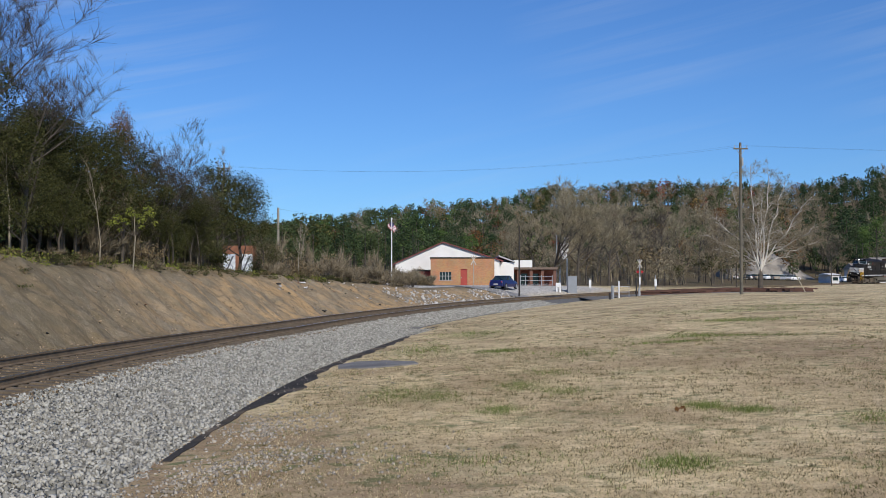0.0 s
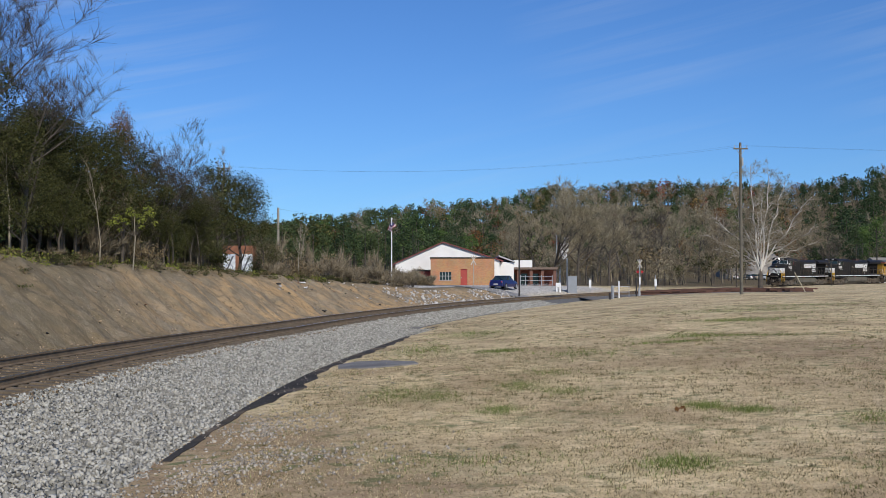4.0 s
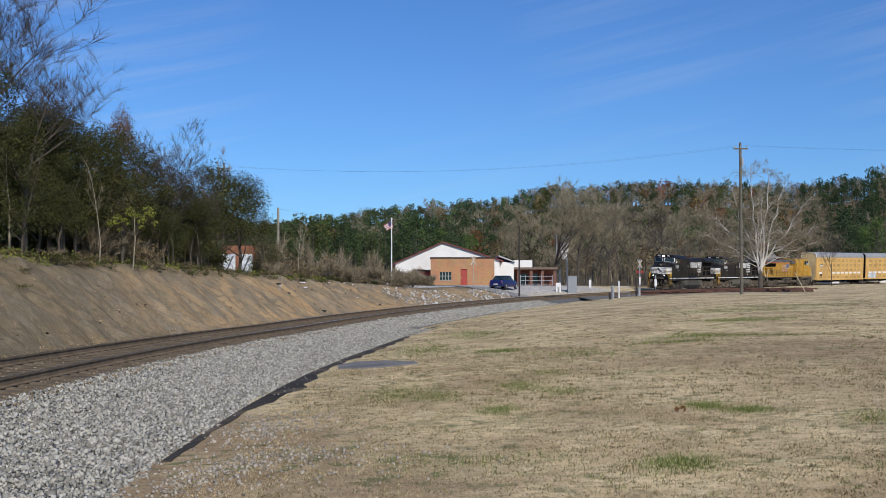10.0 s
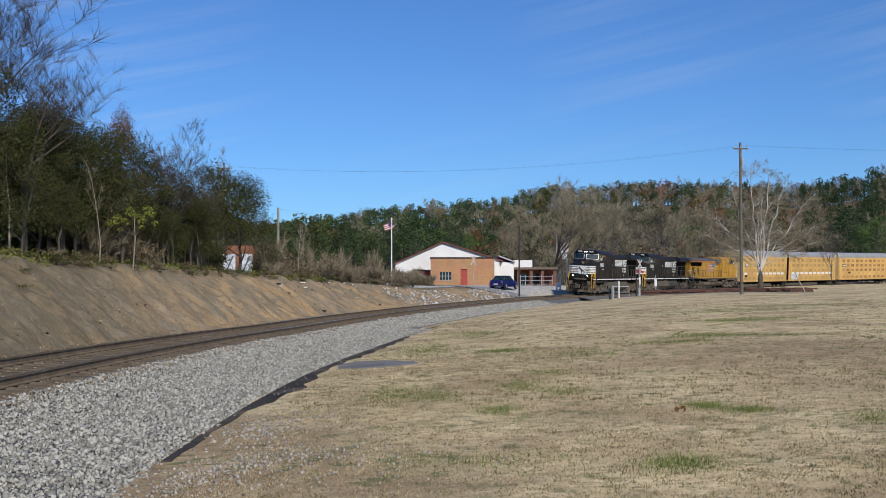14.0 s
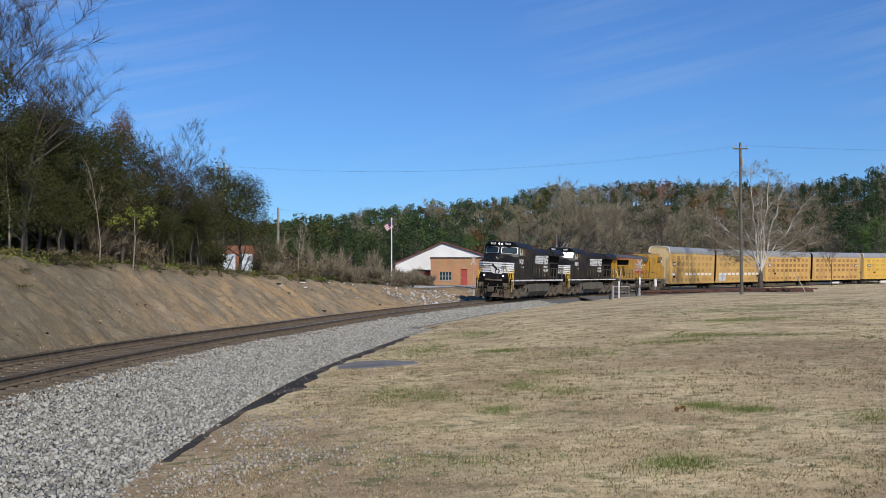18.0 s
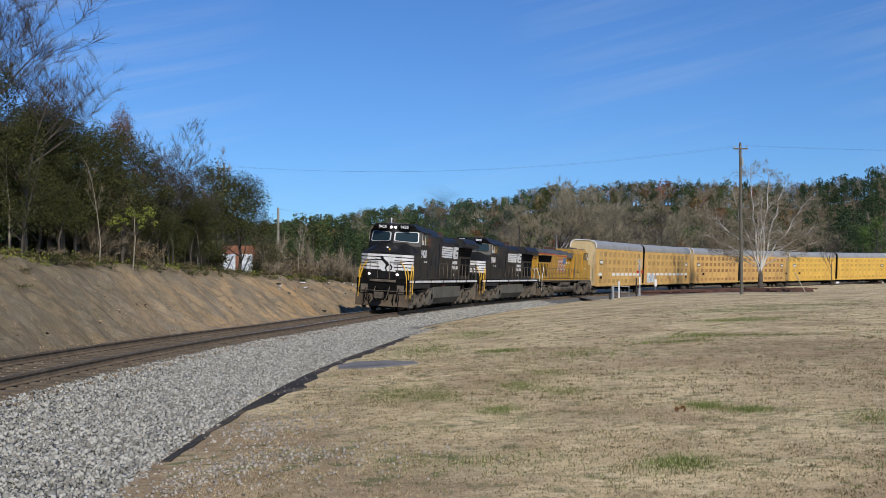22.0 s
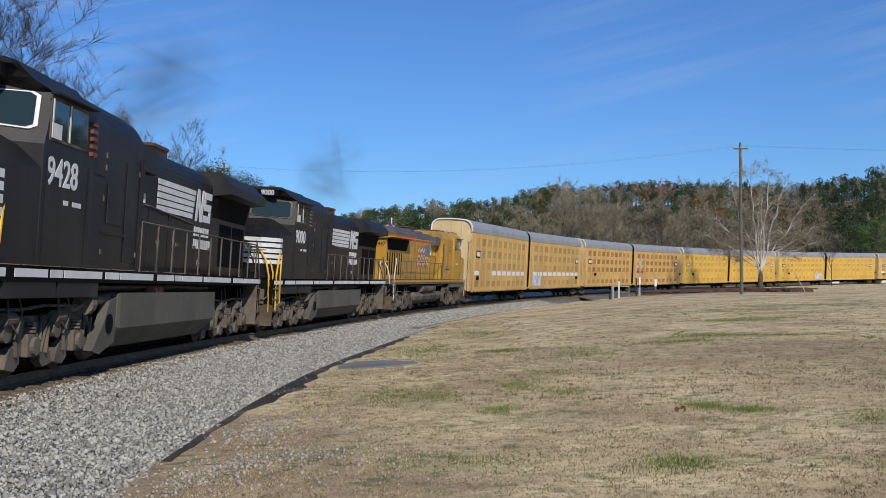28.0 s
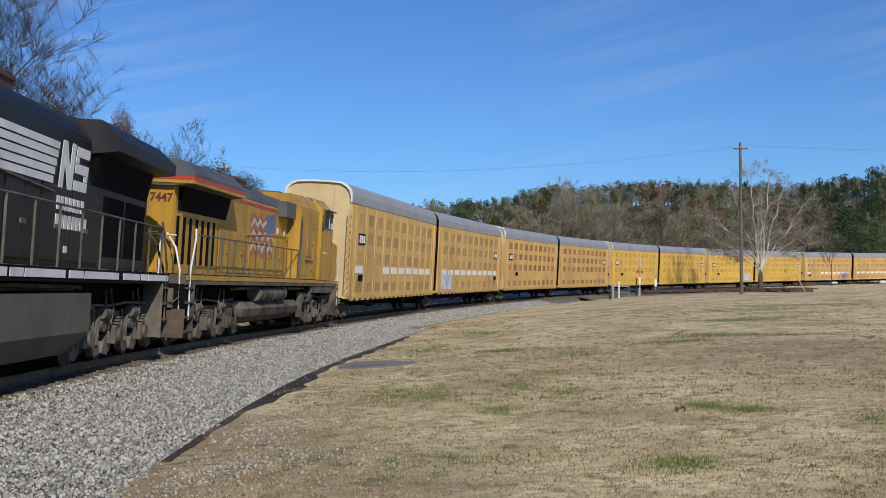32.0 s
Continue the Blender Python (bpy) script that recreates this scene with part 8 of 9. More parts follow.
def far_town():
    # parked cars and roofs beyond the line
    rng = random.Random(8)
    paints = [material("car_white", (0.85, 0.85, 0.84), 0.35), material("car_silver", (0.42, 0.43, 0.45), 0.35, 0.4), material("car_black", (0.03, 0.03, 0.03), 0.35), material("car_tan", (0.35, 0.3, 0.22), 0.4)]
    names = ["white saloon car parked in the far lot", "silver saloon car parked in the far lot", "black saloon car parked in the far lot", "tan saloon car parked in the far lot"]
    protos = {}
    spots = []
    for k in range(13):
        y = 300 + rng.uniform(-4, 4)
        spots.append((UX(1306 + 8.2 * k + rng.uniform(-2, 2), y), y, rng.choice((0, 0, 0, 0, 1, 3, 2)), rng.uniform(20, 160)))
    for k in range(9):
        y = 326 + rng.uniform(-3, 3)
        spots.append((UX(1308 + 10 * k + rng.uniform(-3, 3), y), y, rng.choice((0, 0, 1, 0, 3)), rng.uniform(20, 160)))
    for k in range(4):
        y = 285 + rng.uniform(-3, 3)
        spots.append((UX(1490 + 18 * k, y), y, rng.choice((0, 1, 3)), rng.uniform(20, 160)))
    for x, y, j, turn in spots:
        m = pose(x, y, GZ(x, y) + 0.0, 0, 0, turn)
        if j not in protos:
            protos[j] = sedan(paints[j], names[j], m, "cars in the far lot")
        else:
            copy_thing(protos[j], m)
    def house(px0, px1, y, h, roof_h, wall, roof, lab, deep=9):
        x0, x1 = UX(px0, y), UX(px1, y)
        zg = GZ((x0 + x1) / 2, y)
        T = tagged(empty("building", pose(x0, y, zg)), lab, "building")
        w = x1 - x0
        bm = bmesh.new()
        box(bm, 0, w, 0, deep, -0.8, h)
        part("wall", bm, wall, T)
        bm = bmesh.new()
        prism(bm, [(-0.4, h), (deep + 0.4, h), (deep / 2, h + roof_h)], "x", -0.4, w + 0.4)
        # the prism lies along x with its ridge parallel to the front
        part("roof", bm, roof, T)
        n = max(1, int(w // 4))
        for k in range(n):
            bm = bmesh.new()
            xa = w * (k + 0.5) / n
            box(bm, xa - 0.6, xa + 0.6, -0.06, 0.05, h * 0.35, h * 0.75)
            part("window", bm, M_GLASS, T)
    tan = material("far_roof_grey", (0.30, 0.275, 0.23), 0.8, 0, 0.3, 0.15, 4, 0.1)
    gravel_slope()
    house(1471, 1485, 262, 1.9, 0.5, M_WALLWHITE, M_WALLWHITE, "small white shed behind the railway")
    house(1516, 1534, 285, 3.4, 1.5, M_WALLWHITE, tan, "small white house with a grey roof")
    house(1553, 1640, 290, 5.2, 1.4, M_WALLWHITE, tan, "white building with a grey roof at the hill")


far_town()


def old_ties_and_road():
    # red-brown timbers stacked in a long low row by the road
    rng = random.Random(2)
    T = tagged(empty("timber_row"), "long low row of red-brown old timbers", "timber stack")
    bm = bmesh.new()
    box(bm, -1.3, 1.3, -0.12, 0.12, 0, 0.17, 0.01)
    first = part("timber", bm, M_TIMBER, T)
    n = 0
    for k in range(34):
        f = k / 33
        px = 1143 + (1421 - 1143) * f
        y = 127 + 4 * math.sin(f * 2.5)
        x = UX(px, y)
        zg = GZ(x, y)
        for r in range(3 if k % 7 != 6 else 2):
            m = pose(x + rng.uniform(-0.5, 0.5), y + rng.uniform(-0.1, 0.1), zg - 0.02 + 0.165 * r, rng.uniform(-2, 2), rng.uniform(-1.5, 1.5), rng.uniform(-5, 5))
            if n == 0:
                first.matrix_basis = m
            else:
                again(first, m, T)
            n += 1
    # the road that crosses the line
    xs = np.linspace(120, -22, 110)
    yl = np.where(xs > 22, 119.5 - (xs - 22) * 0.015, 119.5 + (22 - xs) * 0.10)
    verts = []
    s, lat = track_coords(xs, yl)
    for x, y, ss, la in zip(xs, yl, s, lat):
        rail = float(np.interp(ss, TS, TZ))
        for off in (-2.2, 0, 2.2):
            z = GZ(x, y + off) + 0.05
            if abs(la) < 5:
                z = max(z, rail - 0.015 - 0.02 * abs(la))
            verts.append((x, y + off, z))
    me = mesh_from("road", verts, [f for f in grid_faces(3, len(xs)) if not any(abs(lat[i // 3]) < 1.0 for i in f)], [M_ROAD])
    tagged(new("road", me), "worn pale road crossing the railway", "road", kind="structure")
    # timber crossing panels between the rails
    P = tagged(empty("crossing_deck"), "dark timber planks of the level crossing", "crossing deck")
    sx = [float(v) for v in track_coords([11.6], [119.5])[0]][0]
    for k in range(6):
        la = -0.55 + 0.22 * k
        bm = bmesh.new()
        pts = [Vector([float(q) for q in on_track(sx + d, la, -0.06 - (la - 0.75) * CANT)]) for d in (-3, 3)]
        dirv = (pts[1] - pts[0]).normalized()
        side = dirv.cross(Vector((0, 0, 1))).normalized() * 0.1
        lo = [pts[0] - side, pts[0] + side, pts[1] + side, pts[1] - side]
        loft(bm, [[p - Vector((0, 0, 0.1)) for p in lo], lo])
        part("plank", bm, M_POLEDARK, P)


old_ties_and_road()


def yard_container(px0, px1, y):
    x0, x1 = UX(px0, y), UX(px1, y)
    zg = GZ(x0, y)
    T = tagged(empty("storage_container", pose(x0, y, zg)), "rusty container with white graffiti among trees", "container")
    w = x1 - x0
    bm = bmesh.new()
    box(bm, 0, w, 0, 5.0, 0.0, 2.5, 0.02)
    part("body", bm, M_RUSTBOX, T)
    for a, b in ((0.05, w * 0.42), (w * 0.56, w - 0.05)):
        bm = bmesh.new()
        box(bm, a, b, -0.03, -0.005, 0.25, 1.85)
        d = part("door", bm, M_GRAFF, T, "door sprayed with pale graffiti")
        bm = bmesh.new()
        c = (a + b) / 2
        for k in range(14):
            t = 2 * math.pi * k / 14
            t2 = 2 * math.pi * (k + 1) / 14
            prism(bm, [(c + 0.30 * math.cos(t), 0.8 + 0.28 * math.sin(t)), (c + 0.30 * math.cos(t2), 0.8 + 0.28 * math.sin(t2)), (c + 0.24 * math.cos(t2), 0.8 + 0.22 * math.sin(t2)), (c + 0.24 * math.cos(t), 0.8 + 0.22 * math.sin(t))], "y", -0.04, -0.03)
        part("sprayed_loop", bm, material("spray_grey", (0.22, 0.25, 0.33), 0.6), d)
        bm = bmesh.new()
        prism(bm, [(a + 0.1, 0.3), (a + 0.22, 0.3), (b - 0.12, 1.7), (b - 0.26, 1.7)], "y", -0.046, -0.036)
        part("sprayed_stroke", bm, material("spray_dark", (0.10, 0.11, 0.13), 0.6), d)


yard_container(394, 448, 88.0)
yard_container(338, 368, 93.0)
# ---- ground detail: ties, stones, turf, rubble ----
def place_ties():
    bed = bpy.data.objects["ballast_bed"]
    bm = bmesh.new()
    box(bm, -0.115, 0.115, -1.38, 1.38, -0.16, 0.0, 0.008)
    first = part("tie", bm, M_TIE, bed)
    rng = random.Random(4)
    k = 0
    s = -22.0
    while s < 128:
        x, y, z = (float(q) for q in on_track(s))
        th = float(np.interp(s, TS, TTH))
        m = Matrix.Translation((x, y, z + 0.75 * CANT - 0.168)) @ pose(0, 0, 0, 0, 0, math.degrees(th)) @ pose(0, 0, 0, math.degrees(CANT), 0, rng.uniform(-1.2, 1.2)) @ Matrix.Translation((0, rng.uniform(-0.05, 0.05), 0))
        if k == 0:
            first.matrix_basis = m
        else:
            again(first, m, bed)
        k += 1
        s += 0.53


place_ties()


def stone_material(name, a, b):
    m = leaf_material(name, a, b, 0.0)
    m.node_tree.nodes["Principled BSDF"].inputs["Roughness"].default_value = 0.9
    return m


M_STONE = stone_material("ballast_stone", (0.19, 0.181, 0.15), (0.50, 0.48, 0.415))
M_STONEBROWN = stone_material("ballast_stone_rusty", (0.13, 0.096, 0.058), (0.31, 0.23, 0.14))
M_CLOD = stone_material("clay_clod", (0.16, 0.125, 0.085), (0.42, 0.32, 0.21))
OCTA_F = np.array([[0, 2, 4], [2, 1, 4], [1, 3, 4], [3, 0, 4], [2, 0, 5], [1, 2, 5], [3, 1, 5], [0, 3, 5]])


def stones(rng, c, size):
    """Broken stones: eight-sided lumps, no two alike."""
    n = len(c)
    base = np.array([[1, 0, 0], [-1, 0, 0], [0, 1, 0], [0, -1, 0], [0, 0, 1], [0, 0, -1]], float)
    v = base[None] * rng.uniform(0.45, 1.25, (n, 6, 1)) + rng.normal(0, 0.22, (n, 6, 3))
    q = rng.normal(0, 1, (n, 3, 3))
    u0 = q[:, 0] / np.linalg.norm(q[:, 0], axis=1, keepdims=True)
    u1 = q[:, 1] - u0 * np.sum(q[:, 1] * u0, 1, keepdims=True)
    u1 /= np.linalg.norm(u1, axis=1, keepdims=True)
    u2 = np.cross(u0, u1)
    rot = np.stack([u0, u1, u2], 2)
    v = np.einsum("nij,nkj->nki", rot, v) * np.asarray(size).reshape(-1, 1, 1)
    v = v + c[:, None, :]
    f = (np.arange(n)[:, None, None] * 6 + OCTA_F[None]).reshape(-1, 3)
    return v.reshape(-1, 3), f


def bed_height(s, lat):
    """Top of the ballast on the camera's side."""
    near = ([1.32, 1.55, 1.9, 2.7, 3.7, 4.45, 4.75], [-0.21, -0.22, -0.30, -0.46, -0.52, -0.55, -0.64])
    mid = ([1.32, 1.55, 1.9, 2.4, 2.7, 3.0, 3.3], [-0.21, -0.22, -0.30, -0.43, -0.48, -0.52, -0.60])
    f = np.clip((s - 34) / 12, 0, 1)
    z = np.interp(lat, *near) * (1 - f) + np.interp(lat, *mid) * f
    return z - (np.minimum(lat, 1.55) - 0.75) * CANT


def ballast_stones():
    rng = np.random.default_rng(12)
    vs, fs = [], []
    for n, s0, s1, l0, l1, a, b in ((26000, -6, 16, 1.3, 4.75, 0.024, 0.054), (20000, 16, 42, 1.3, 4.7, 0.032, 0.068), (11000, 42, 95, 1.3, 3.2, 0.045, 0.09)):
        s, lat = rng.uniform(s0, s1, n), rng.uniform(l0, l1, n)
        x, y, z = on_track(s, lat, bed_height(s, lat))
        c = np.stack([x, y, z + rng.uniform(-0.01, 0.03, n)], 1)
        v, f = stones(rng, c, rng.uniform(a, b, n))
        fs.append(f + sum(len(q) for q in vs))
        vs.append(v)
    joined("ballast_stones", [M_STONE], vs, fs, [np.zeros(len(f)) for f in fs], "loose pale grey crushed stones of the ballast", "ballast")
    n = 16000
    s, lat = rng.uniform(-6, 50, n), rng.uniform(-1.9, 1.68, n)
    x, y, z = on_track(s, lat, -0.2 - (lat - 0.75) * CANT)
    v, f = stones(rng, np.stack([x, y, z + rng.uniform(-0.02, 0.01, n)], 1), rng.uniform(0.02, 0.045, n))
    joined("rusty_ballast_stones", [M_STONEBROWN], [v], [f], [np.zeros(len(f))], "rust-stained stones between the rails", "ballast")
    # stray stones thrown out on to the grass
    n = 450
    s = rng.uniform(-4, 30, n)
    lat = 4.6 + np.abs(rng.normal(0, 0.9, n))
    lat = np.where(rng.random(n) < 0.35, rng.normal(5.9, 0.5, n), lat)
    x, y, _ = on_track(s, lat)
    v, f = stones(rng, np.stack([x, y, ground_z(x, y) + 0.01], 1), rng.uniform(0.010, 0.028, n))
    for n, cx, cy, rx, ry in ((520, -2.5, 16.2, 0.38, 1.0), (300, -2.6, 12.2, 0.3, 0.7), (240, -3.0, 10.4, 0.35, 0.8), (260, -1.9, 13.2, 0.45, 0.5), (120, -1.0, 12.6, 0.6, 0.8)):
        x, y = rng.normal(cx, rx, n), rng.normal(cy, ry, n)
        v2, f2 = stones(rng, np.stack([x, y, ground_z(x, y) + 0.008], 1), rng.uniform(0.012, 0.034, n))
        f = np.concatenate([f, f2 + len(v)])
        v = np.concatenate([v, v2])
    joined("stray_stones", [stone_material("dusty_stray_stone", (0.22, 0.19, 0.15), (0.50, 0.45, 0.37))], [v], [f], [np.zeros(len(f))], "stray ballast stones on the dirt", "stones")
    # pale broken stone tipped over the end of the cut
    n = 1500
    s, lat = rng.uniform(74, 108, n), -3.0 - 4.6 * rng.random(n) ** 1.3
    x, y, _ = on_track(s, lat)
    v, f = stones(rng, np.stack([x, y, ground_z(x, y) + 0.03], 1), 0.03 + 0.19 * rng.random(n) ** 3)
    joined("tipped_stone", [stone_material("pale_tipped_stone", (0.26, 0.235, 0.20), (0.62, 0.59, 0.54))], [v], [f], [np.zeros(len(f))], "pale broken stone tipped beside the crossing", "stones")
    # clods and pebbles on the cut
    n = 4200
    s, lat = rng.uniform(4, 100, n), -rng.uniform(3.2, 8.6, n)
    x, y, _ = on_track(s, lat)
    v, f = stones(rng, np.stack([x, y, ground_z(x, y)], 1), 0.012 + 0.055 * rng.random(n) ** 4)
    joined("clay_clods", [M_CLOD], [v], [f], [np.zeros(len(f))], "clods and pebbles on the clay cut", "clods")


ballast_stones()


M_STRAW = leaf_material("straw_blades", (0.48, 0.38, 0.23), (0.82, 0.67, 0.42), 0.15)
M_BLADEGREEN = leaf_material("green_blades", (0.09, 0.125, 0.03), (0.30, 0.35, 0.10), 0.2)


def turf():
    rng = np.random.default_rng(31)
    groups = []
    for n, y0, y1, ln, wd in ((190000, 8.3, 16, 0.028, 0.0055), (170000, 16, 28, 0.034, 0.009), (90000, 28, 52, 0.045, 0.018), (30000, 52, 95, 0.05, 0.04)):
        y = y0 + (y1 - y0) * rng.random(n)
        x = y * rng.uniform(-0.30, 0.42, n)
        groups.append((x, y, ln, wd, 0))
    for gx_, gy_, rx, ry, a in GREEN_SPOTS:
        n = int(900 * a) if gy_ < 30 else int(700 * a)
        groups.append((rng.normal(gx_, rx * 0.6, n), rng.normal(gy_, ry * 0.6, n), 0.075 if gy_ < 30 else 0.11, 0.005 if gy_ < 30 else 0.012, 1))
    # clumps that stand darker or greener than the rest
    for n, y0, y1, ln, wd, mi in ((4200, 8.5, 18, 0.034, 0.006, 2), (4200, 18, 34, 0.045, 0.010, 2), (1500, 34, 70, 0.06, 0.018, 2), (420, 8.5, 26, 0.05, 0.005, 1), (320, 26, 60, 0.07, 0.012, 1)):
        y = y0 + (y1 - y0) * rng.random(n)
        x = y * rng.uniform(-0.30, 0.42, n)
        k = 11
        r = np.repeat(rng.uniform(0.015, 0.06, n) * y0 ** 0.35 / 2, k)
        groups.append((np.repeat(x, k) + rng.normal(0, 1, n * k) * r * 1.6, np.repeat(y, k) + rng.normal(0, 1, n * k) * r, ln, wd, mi))
    vs, fs, ms = [], [], []
    off = 0
    for x, y, ln, wd, mi in groups:
        s, lat = track_coords(x, y)
        edge = np.where(s > 40, 3.4, 4.9)
        ok = lat > edge + rng.uniform(0, 0.7, len(x))
        bare = np.zeros(len(x))
        for gx_, gy_, rx, ry, a in BARE_SPOTS:
            bare = np.maximum(bare, a * np.exp(-(((x - gx_) / rx) ** 2 + ((y - gy_) / ry) ** 2)))
        ok &= rng.random(len(x)) > bare * 0.6
        clump = 1.5 * lumps(x * 2.6, y * 1.6, 81, 3) + 0.8 * lumps(x * 9.0, y * 5.0, 82, 2)
        ok &= (rng.random(len(x)) < 0.62 + 0.6 * clump) | (mi > 0)
        x, y = x[ok], y[ok]
        if not len(x):
            continue
        n = len(x)
        z = ground_z(x, y)
        az = rng.uniform(0, 6.283, n)
        lean = rng.uniform(0.55, 1.5, n) if mi == 0 else rng.uniform(0.35, 1.35, n)
        lg = ln * rng.uniform(0.5, 1.3, n)
        d = np.stack([np.cos(az) * np.sin(lean), np.sin(az) * np.sin(lean), np.cos(lean)], 1)
        side = np.stack([-np.sin(az), np.cos(az), np.zeros(n)], 1) * wd
        p = np.stack([x, y, z - 0.004], 1)
        v = np.stack([p - side, p + side, p + d * lg[:, None]], 1).reshape(-1, 3)
        f = np.arange(n)[:, None] * 3 + np.array([[0, 1, 2]]) + off
        vs.append(v)
        fs.append(f)
        ms.append(np.full(n, mi))
        off += len(v)
    joined("turf", [M_STRAW, M_BLADEGREEN, leaf_material("dull_olive_blades", (0.10, 0.085, 0.035), (0.26, 0.215, 0.10), 0.1)], vs, fs, ms, "short dry straw-coloured grass with green tufts", "grass")


turf()


def flat_slab(name, outline, thick, mat, label, category, kind=""):
    """A thin slab that lies on the ground."""
    bm = bmesh.new()
    lo, hi = [], []
    for x, y in outline:
        z = float(ground_z([x], [y], False)[0])
        lo.append((x, y, z - 0.06))
        hi.append((x, y, z + thick))
    loft(bm, [lo, hi])
    return tagged(part(name, bm, mat), label, category, kind=kind)


def old_paving():
    # cracked remains of asphalt along the foot of the ballast
    rng = random.Random(14)
    s = -1.0
    while s < 44:
        ln = rng.uniform(3.0, 6.0)
        n = 14
        inner, outer = [], []
        for i in range(n):
            q = s + ln * i / (n - 1)
            e = float(np.interp(q, [0, 30, 36, 44], [4.55, 4.55, 4.2, 3.85]))
            w = float(np.interp(q, [0, 4.5, 6.5, 8.5, 11, 13, 16, 20, 26, 32, 44], [0.12, 0.14, 0.34, 0.52, 0.46, 0.32, 0.26, 0.4, 0.4, 0.3, 0.2])) * (1 + 0.18 * math.sin(q * 2.3) + 0.04 * math.sin(q * 6.1 + 1)) + rng.uniform(-0.02, 0.02)
            for row, la in ((inner, e), (outer, e + w)):
                x, y, _ = on_track(q, la)
                row.append((float(x), float(y)))
        flat_slab("asphalt_remnant", inner + outer[::-1], 0.015, M_ASPHALT, "cracked dark remnant of old asphalt beside the ballast", "asphalt", "structure")
        s += ln + 0.01
    flat_slab("paving_patch", [(-2.62, 28.6), (-1.7, 28.2), (-0.62, 28.9), (-0.75, 29.8), (-1.6, 31.0), (-2.35, 31.2), (-2.75, 30.2)], 0.03, material("grey_paving", (0.21, 0.20, 0.19), 0.9, 0, 2.0, 0.3, 20, 0.3, stain=(0.12, 0.115, 0.11), stain_amt=0.7), "flat grey patch of old paving in the grass", "paving", "structure")


old_paving()


def rubble():
    rng = np.random.default_rng(17)
    mats = [M_RIM, M_TANK, M_RUSTBOX, M_POLEDARK, M_CONC]
    words = ["white broken slab dumped on the cut", "grey concrete lump dumped on the cut", "red brick rubble dumped on the cut", "dark rotten log lying on the cut", "grey concrete lump dumped on the cut"]
    meshes = []
    for k in range(5):
        v, f = stones(rng, np.zeros((1, 3)), [1.0])
        v = v * np.array([1.0, 0.7, 0.45])
        meshes.append(v)
    spots = []
    for px, py in ((505, 497), (520, 500), (534, 503), (540, 511), (551, 496), (545, 489), (512, 512), (522, 516), (497, 503), (563, 495), (531, 492), (510, 521), (549, 545), (575, 551), (556, 547), (625, 505), (643, 503), (690, 514), (688, 528), (655, 530), (633, 527), (610, 522), (765, 526), (772, 529), (758, 530), (800, 524), (235, 524), (258, 540), (85, 592), (712, 500), (735, 497), (520, 545), (590, 517), (672, 540), (700, 535)):
        spots.append((px, py))
    for k in range(30):
        spots.append((float(rng.uniform(486, 640)), float(rng.uniform(494, 516))))
    for k, (px, py) in enumerate(spots):
        # follow the sight line down to the slope of the cut
        u, w = (px - 784) / 2023, (513.3 - py) / 2023
        ys = np.arange(18, 125, 0.25)
        gz = ground_z(ys * u, ys)
        hit = np.nonzero(gz > 1.4266 + ys * w)[0]
        if not len(hit):
            continue
        y = float(ys[hit[0]])
        x = u * y
        j = k % 5
        size = float(rng.uniform(0.09, 0.24)) * (0.7 if y < 60 else 1)
        if px in (765, 772, 540, 534):
            j, size = 0, 0.34
        v = meshes[j] * size
        me = mesh_from("rubble", v.tolist(), OCTA_F.tolist(), [mats[j]], smooth=False)
        o = tagged(new("rubble_piece", me), words[j], "rubble", group="rubble on the cut")
        o.matrix_basis = pose(x, y, float(ground_z([x], [y])[0]) + size * 0.1, 0, 0, float(rng.uniform(0, 360)))
    # curled dead leaf on the lawn
    v, f = quads_at(rng, np.array([[0, 0, 0.05], [0.05, 0.01, 0.03], [-0.06, 0.0, 0.04], [0.02, 0.03, 0.06]]), 0.06)
    o = tagged(new("dead_leaf", mesh_from("dead_leaf", v.tolist(), f.tolist(), [M_RUSSET], smooth=False)), "curled brown dead leaf on the grass", "leaf")
    x, y = 3.3, 15.9
    o.matrix_basis = pose(x, y, float(ground_z([x], [y])[0]))


rubble()
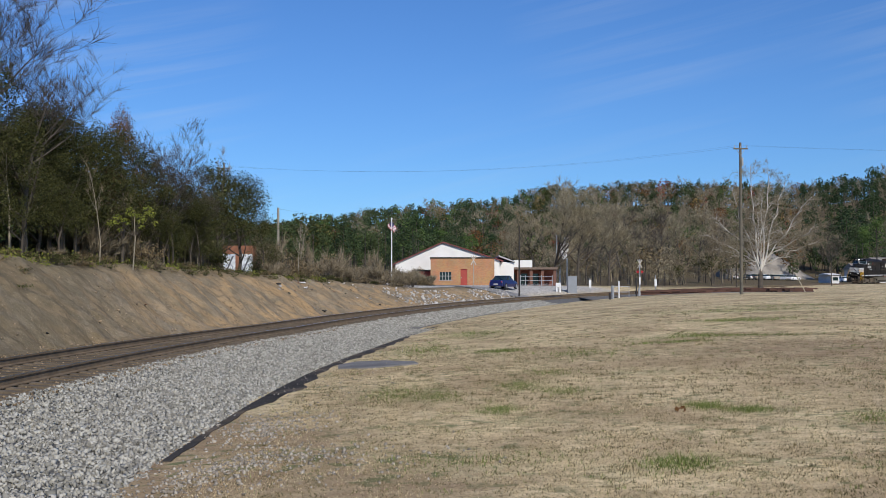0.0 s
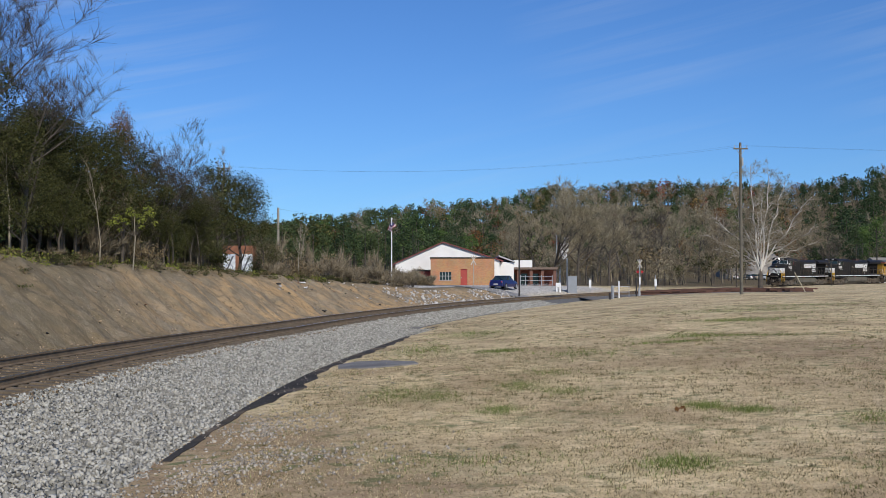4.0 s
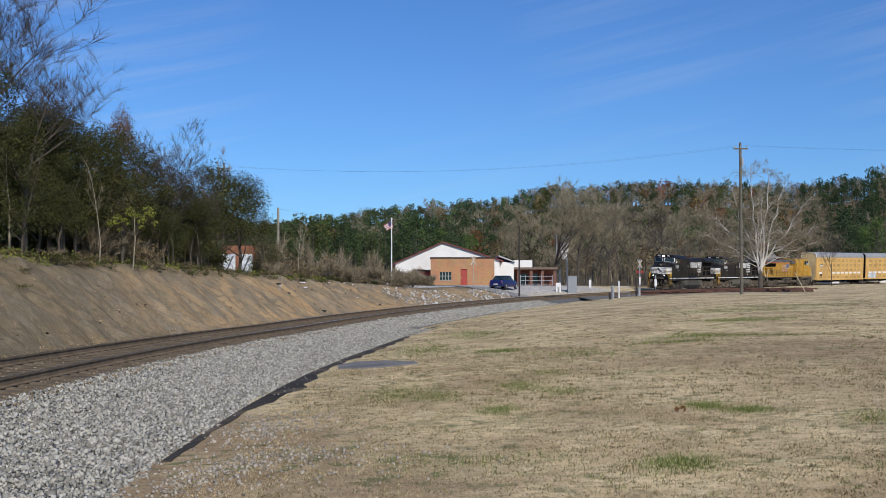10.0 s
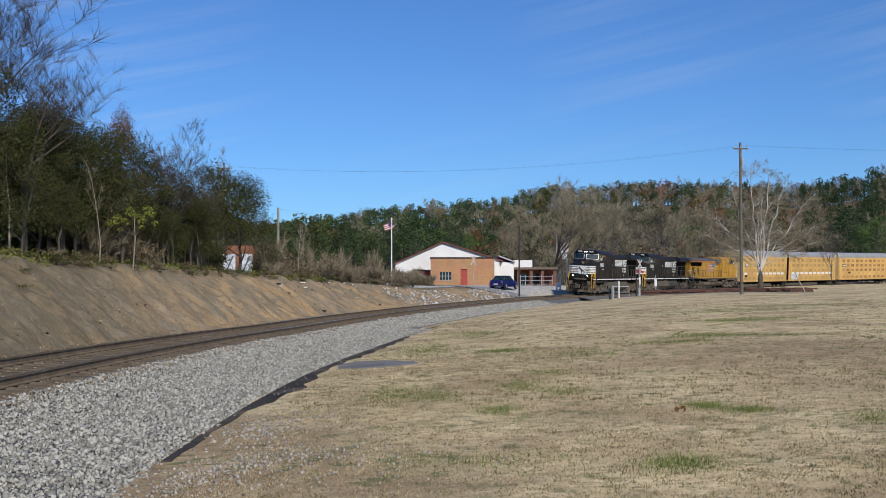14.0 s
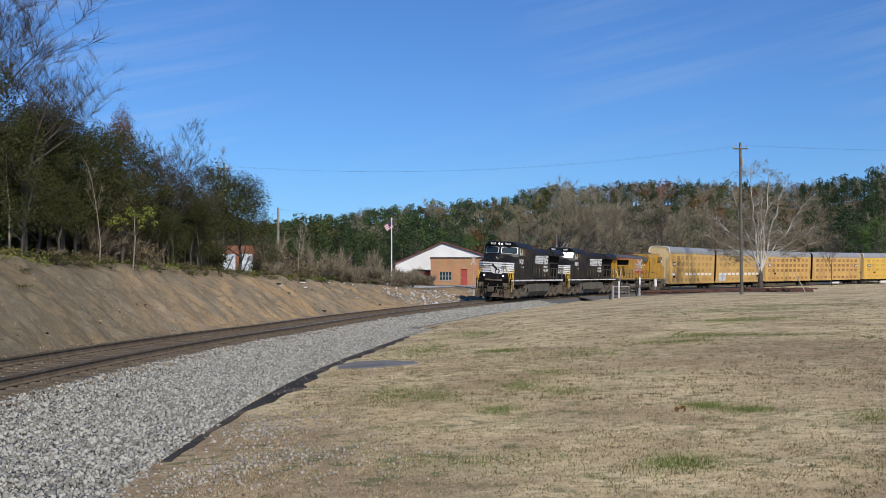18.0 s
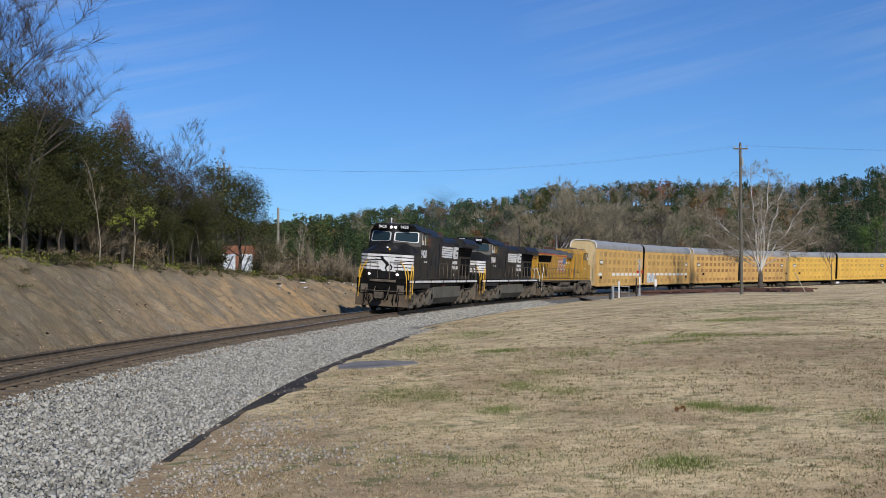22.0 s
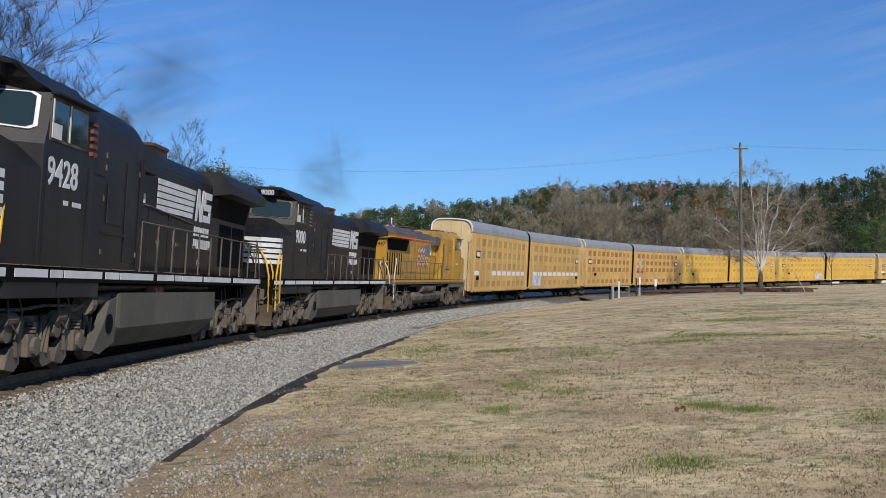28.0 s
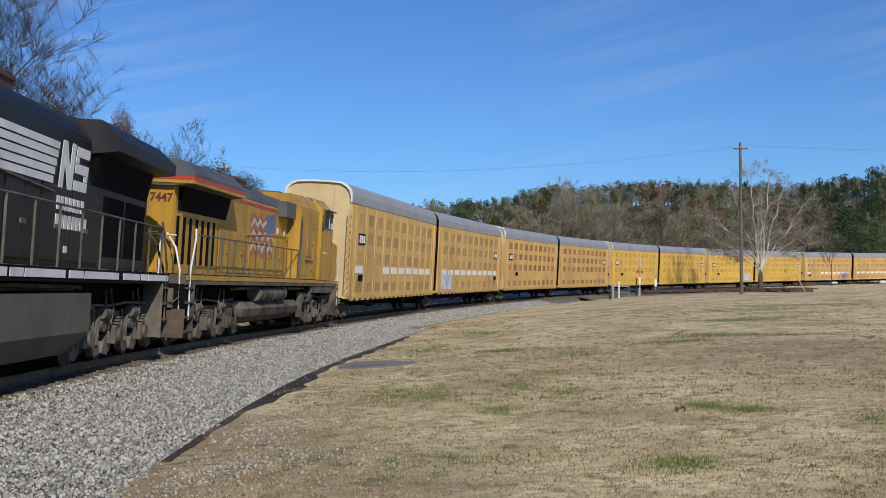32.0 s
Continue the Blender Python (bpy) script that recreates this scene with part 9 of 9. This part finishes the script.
# ---- exhaust haze over the leading engines ----
def smoke_material():
    m = bpy.data.materials.new("exhaust_haze")
    m.use_nodes = True
    nt = m.node_tree
    b = nt.nodes["Principled BSDF"]
    b.inputs["Base Color"].default_value = (0.06, 0.06, 0.065, 1)
    b.inputs["Roughness"].default_value = 1.0
    b.inputs["Specular IOR Level"].default_value = 0.0
    co = nt.nodes.new("ShaderNodeTexCoord")
    n = nt.nodes.new("ShaderNodeTexNoise")
    n.inputs["Scale"].default_value = 0.7
    r = nt.nodes.new("ShaderNodeMapRange")
    for k, q in (("From Min", 0.25), ("From Max", 0.8), ("To Min", 0.0), ("To Max", 0.30)):
        r.inputs[k].default_value = q
    nt.links.new(co.outputs["Object"], n.inputs["Vector"])
    nt.links.new(n.outputs["Fac"], r.inputs["Value"])
    # the puff thins out towards its rim
    mp = nt.nodes.new("ShaderNodeMapping")
    mp.inputs["Scale"].default_value = (0.55, 0.55, 0.5)
    ball = nt.nodes.new("ShaderNodeTexGradient")
    ball.gradient_type = "SPHERICAL"
    mul = nt.nodes.new("ShaderNodeMath")
    mul.operation = "MULTIPLY"
    nt.links.new(co.outputs["Object"], mp.inputs["Vector"])
    nt.links.new(mp.outputs["Vector"], ball.inputs["Vector"])
    nt.links.new(ball.outputs["Fac"], mul.inputs[0])
    nt.links.new(r.outputs["Result"], mul.inputs[1])
    nt.links.new(mul.outputs["Value"], b.inputs["Alpha"])
    return m


M_SMOKE = smoke_material()
SMOKE = []


def smoke_puff(seed, n, rx, rz):
    rng = np.random.default_rng(seed)
    c = rng.normal(0, 0.3, (n, 3)) * np.array([rx, rx, rz])
    v, f = quads_at(rng, c, 4.6, 0.0, 0.6)
    o = new("smoke_puff", mesh_from("smoke_puff", v.tolist(), f.tolist(), [M_SMOKE], smooth=False))
    return tagged(o, "thin dark exhaust smoke over the locomotive", "smoke", group="exhaust smoke", kind="stuff")


def build_smoke():
    for unit in (0, 1):
        for k in range(2):
            SMOKE.append((smoke_puff(300 + unit * 10 + k, 3, 0.5 + 0.25 * k, 0.35 + 0.15 * k), unit, k))


build_smoke()


def motions():
    times = [0.5 * k for k in range(65)]
    for ob, behind, half, turned in TRAIN_ORDER:
        walk(ob, [(t, vehicle_pose(front_s(t) + behind, half, turned)) for t in times])
    # every axle rolls with the train
    steps = [k / 15 for k in range(481)]
    for w, x, r, turned in WHEELSETS:
        sign = -1 if turned else 1
        walk(w, [(t, pose(x, 0, r, 0, math.degrees(sign * (front_s(0) - front_s(t)) / r) % 360, 0)) for t in steps])
    # smoke stands over the stacks and drifts back as the engines pull
    for o, unit, k in SMOKE:
        rows = []
        for t in times:
            m = vehicle_pose(front_s(t) + L_LOCO * (unit + 0.5), 7.25, False)
            rows.append((t, Matrix.Translation(m @ Vector((-2.4 - 0.9 * k, 0, 5.9 + 1.3 * k + 0.08 * math.sin(t * 2 + k)))) @ pose(0, 0, 0, 0, 0, 12 * math.sin(t * 0.7 + k))))
        walk(o, rows)
    for k, s in enumerate(FLAG_STRIPS):
        walk(s, flag_rows(k))


motions()
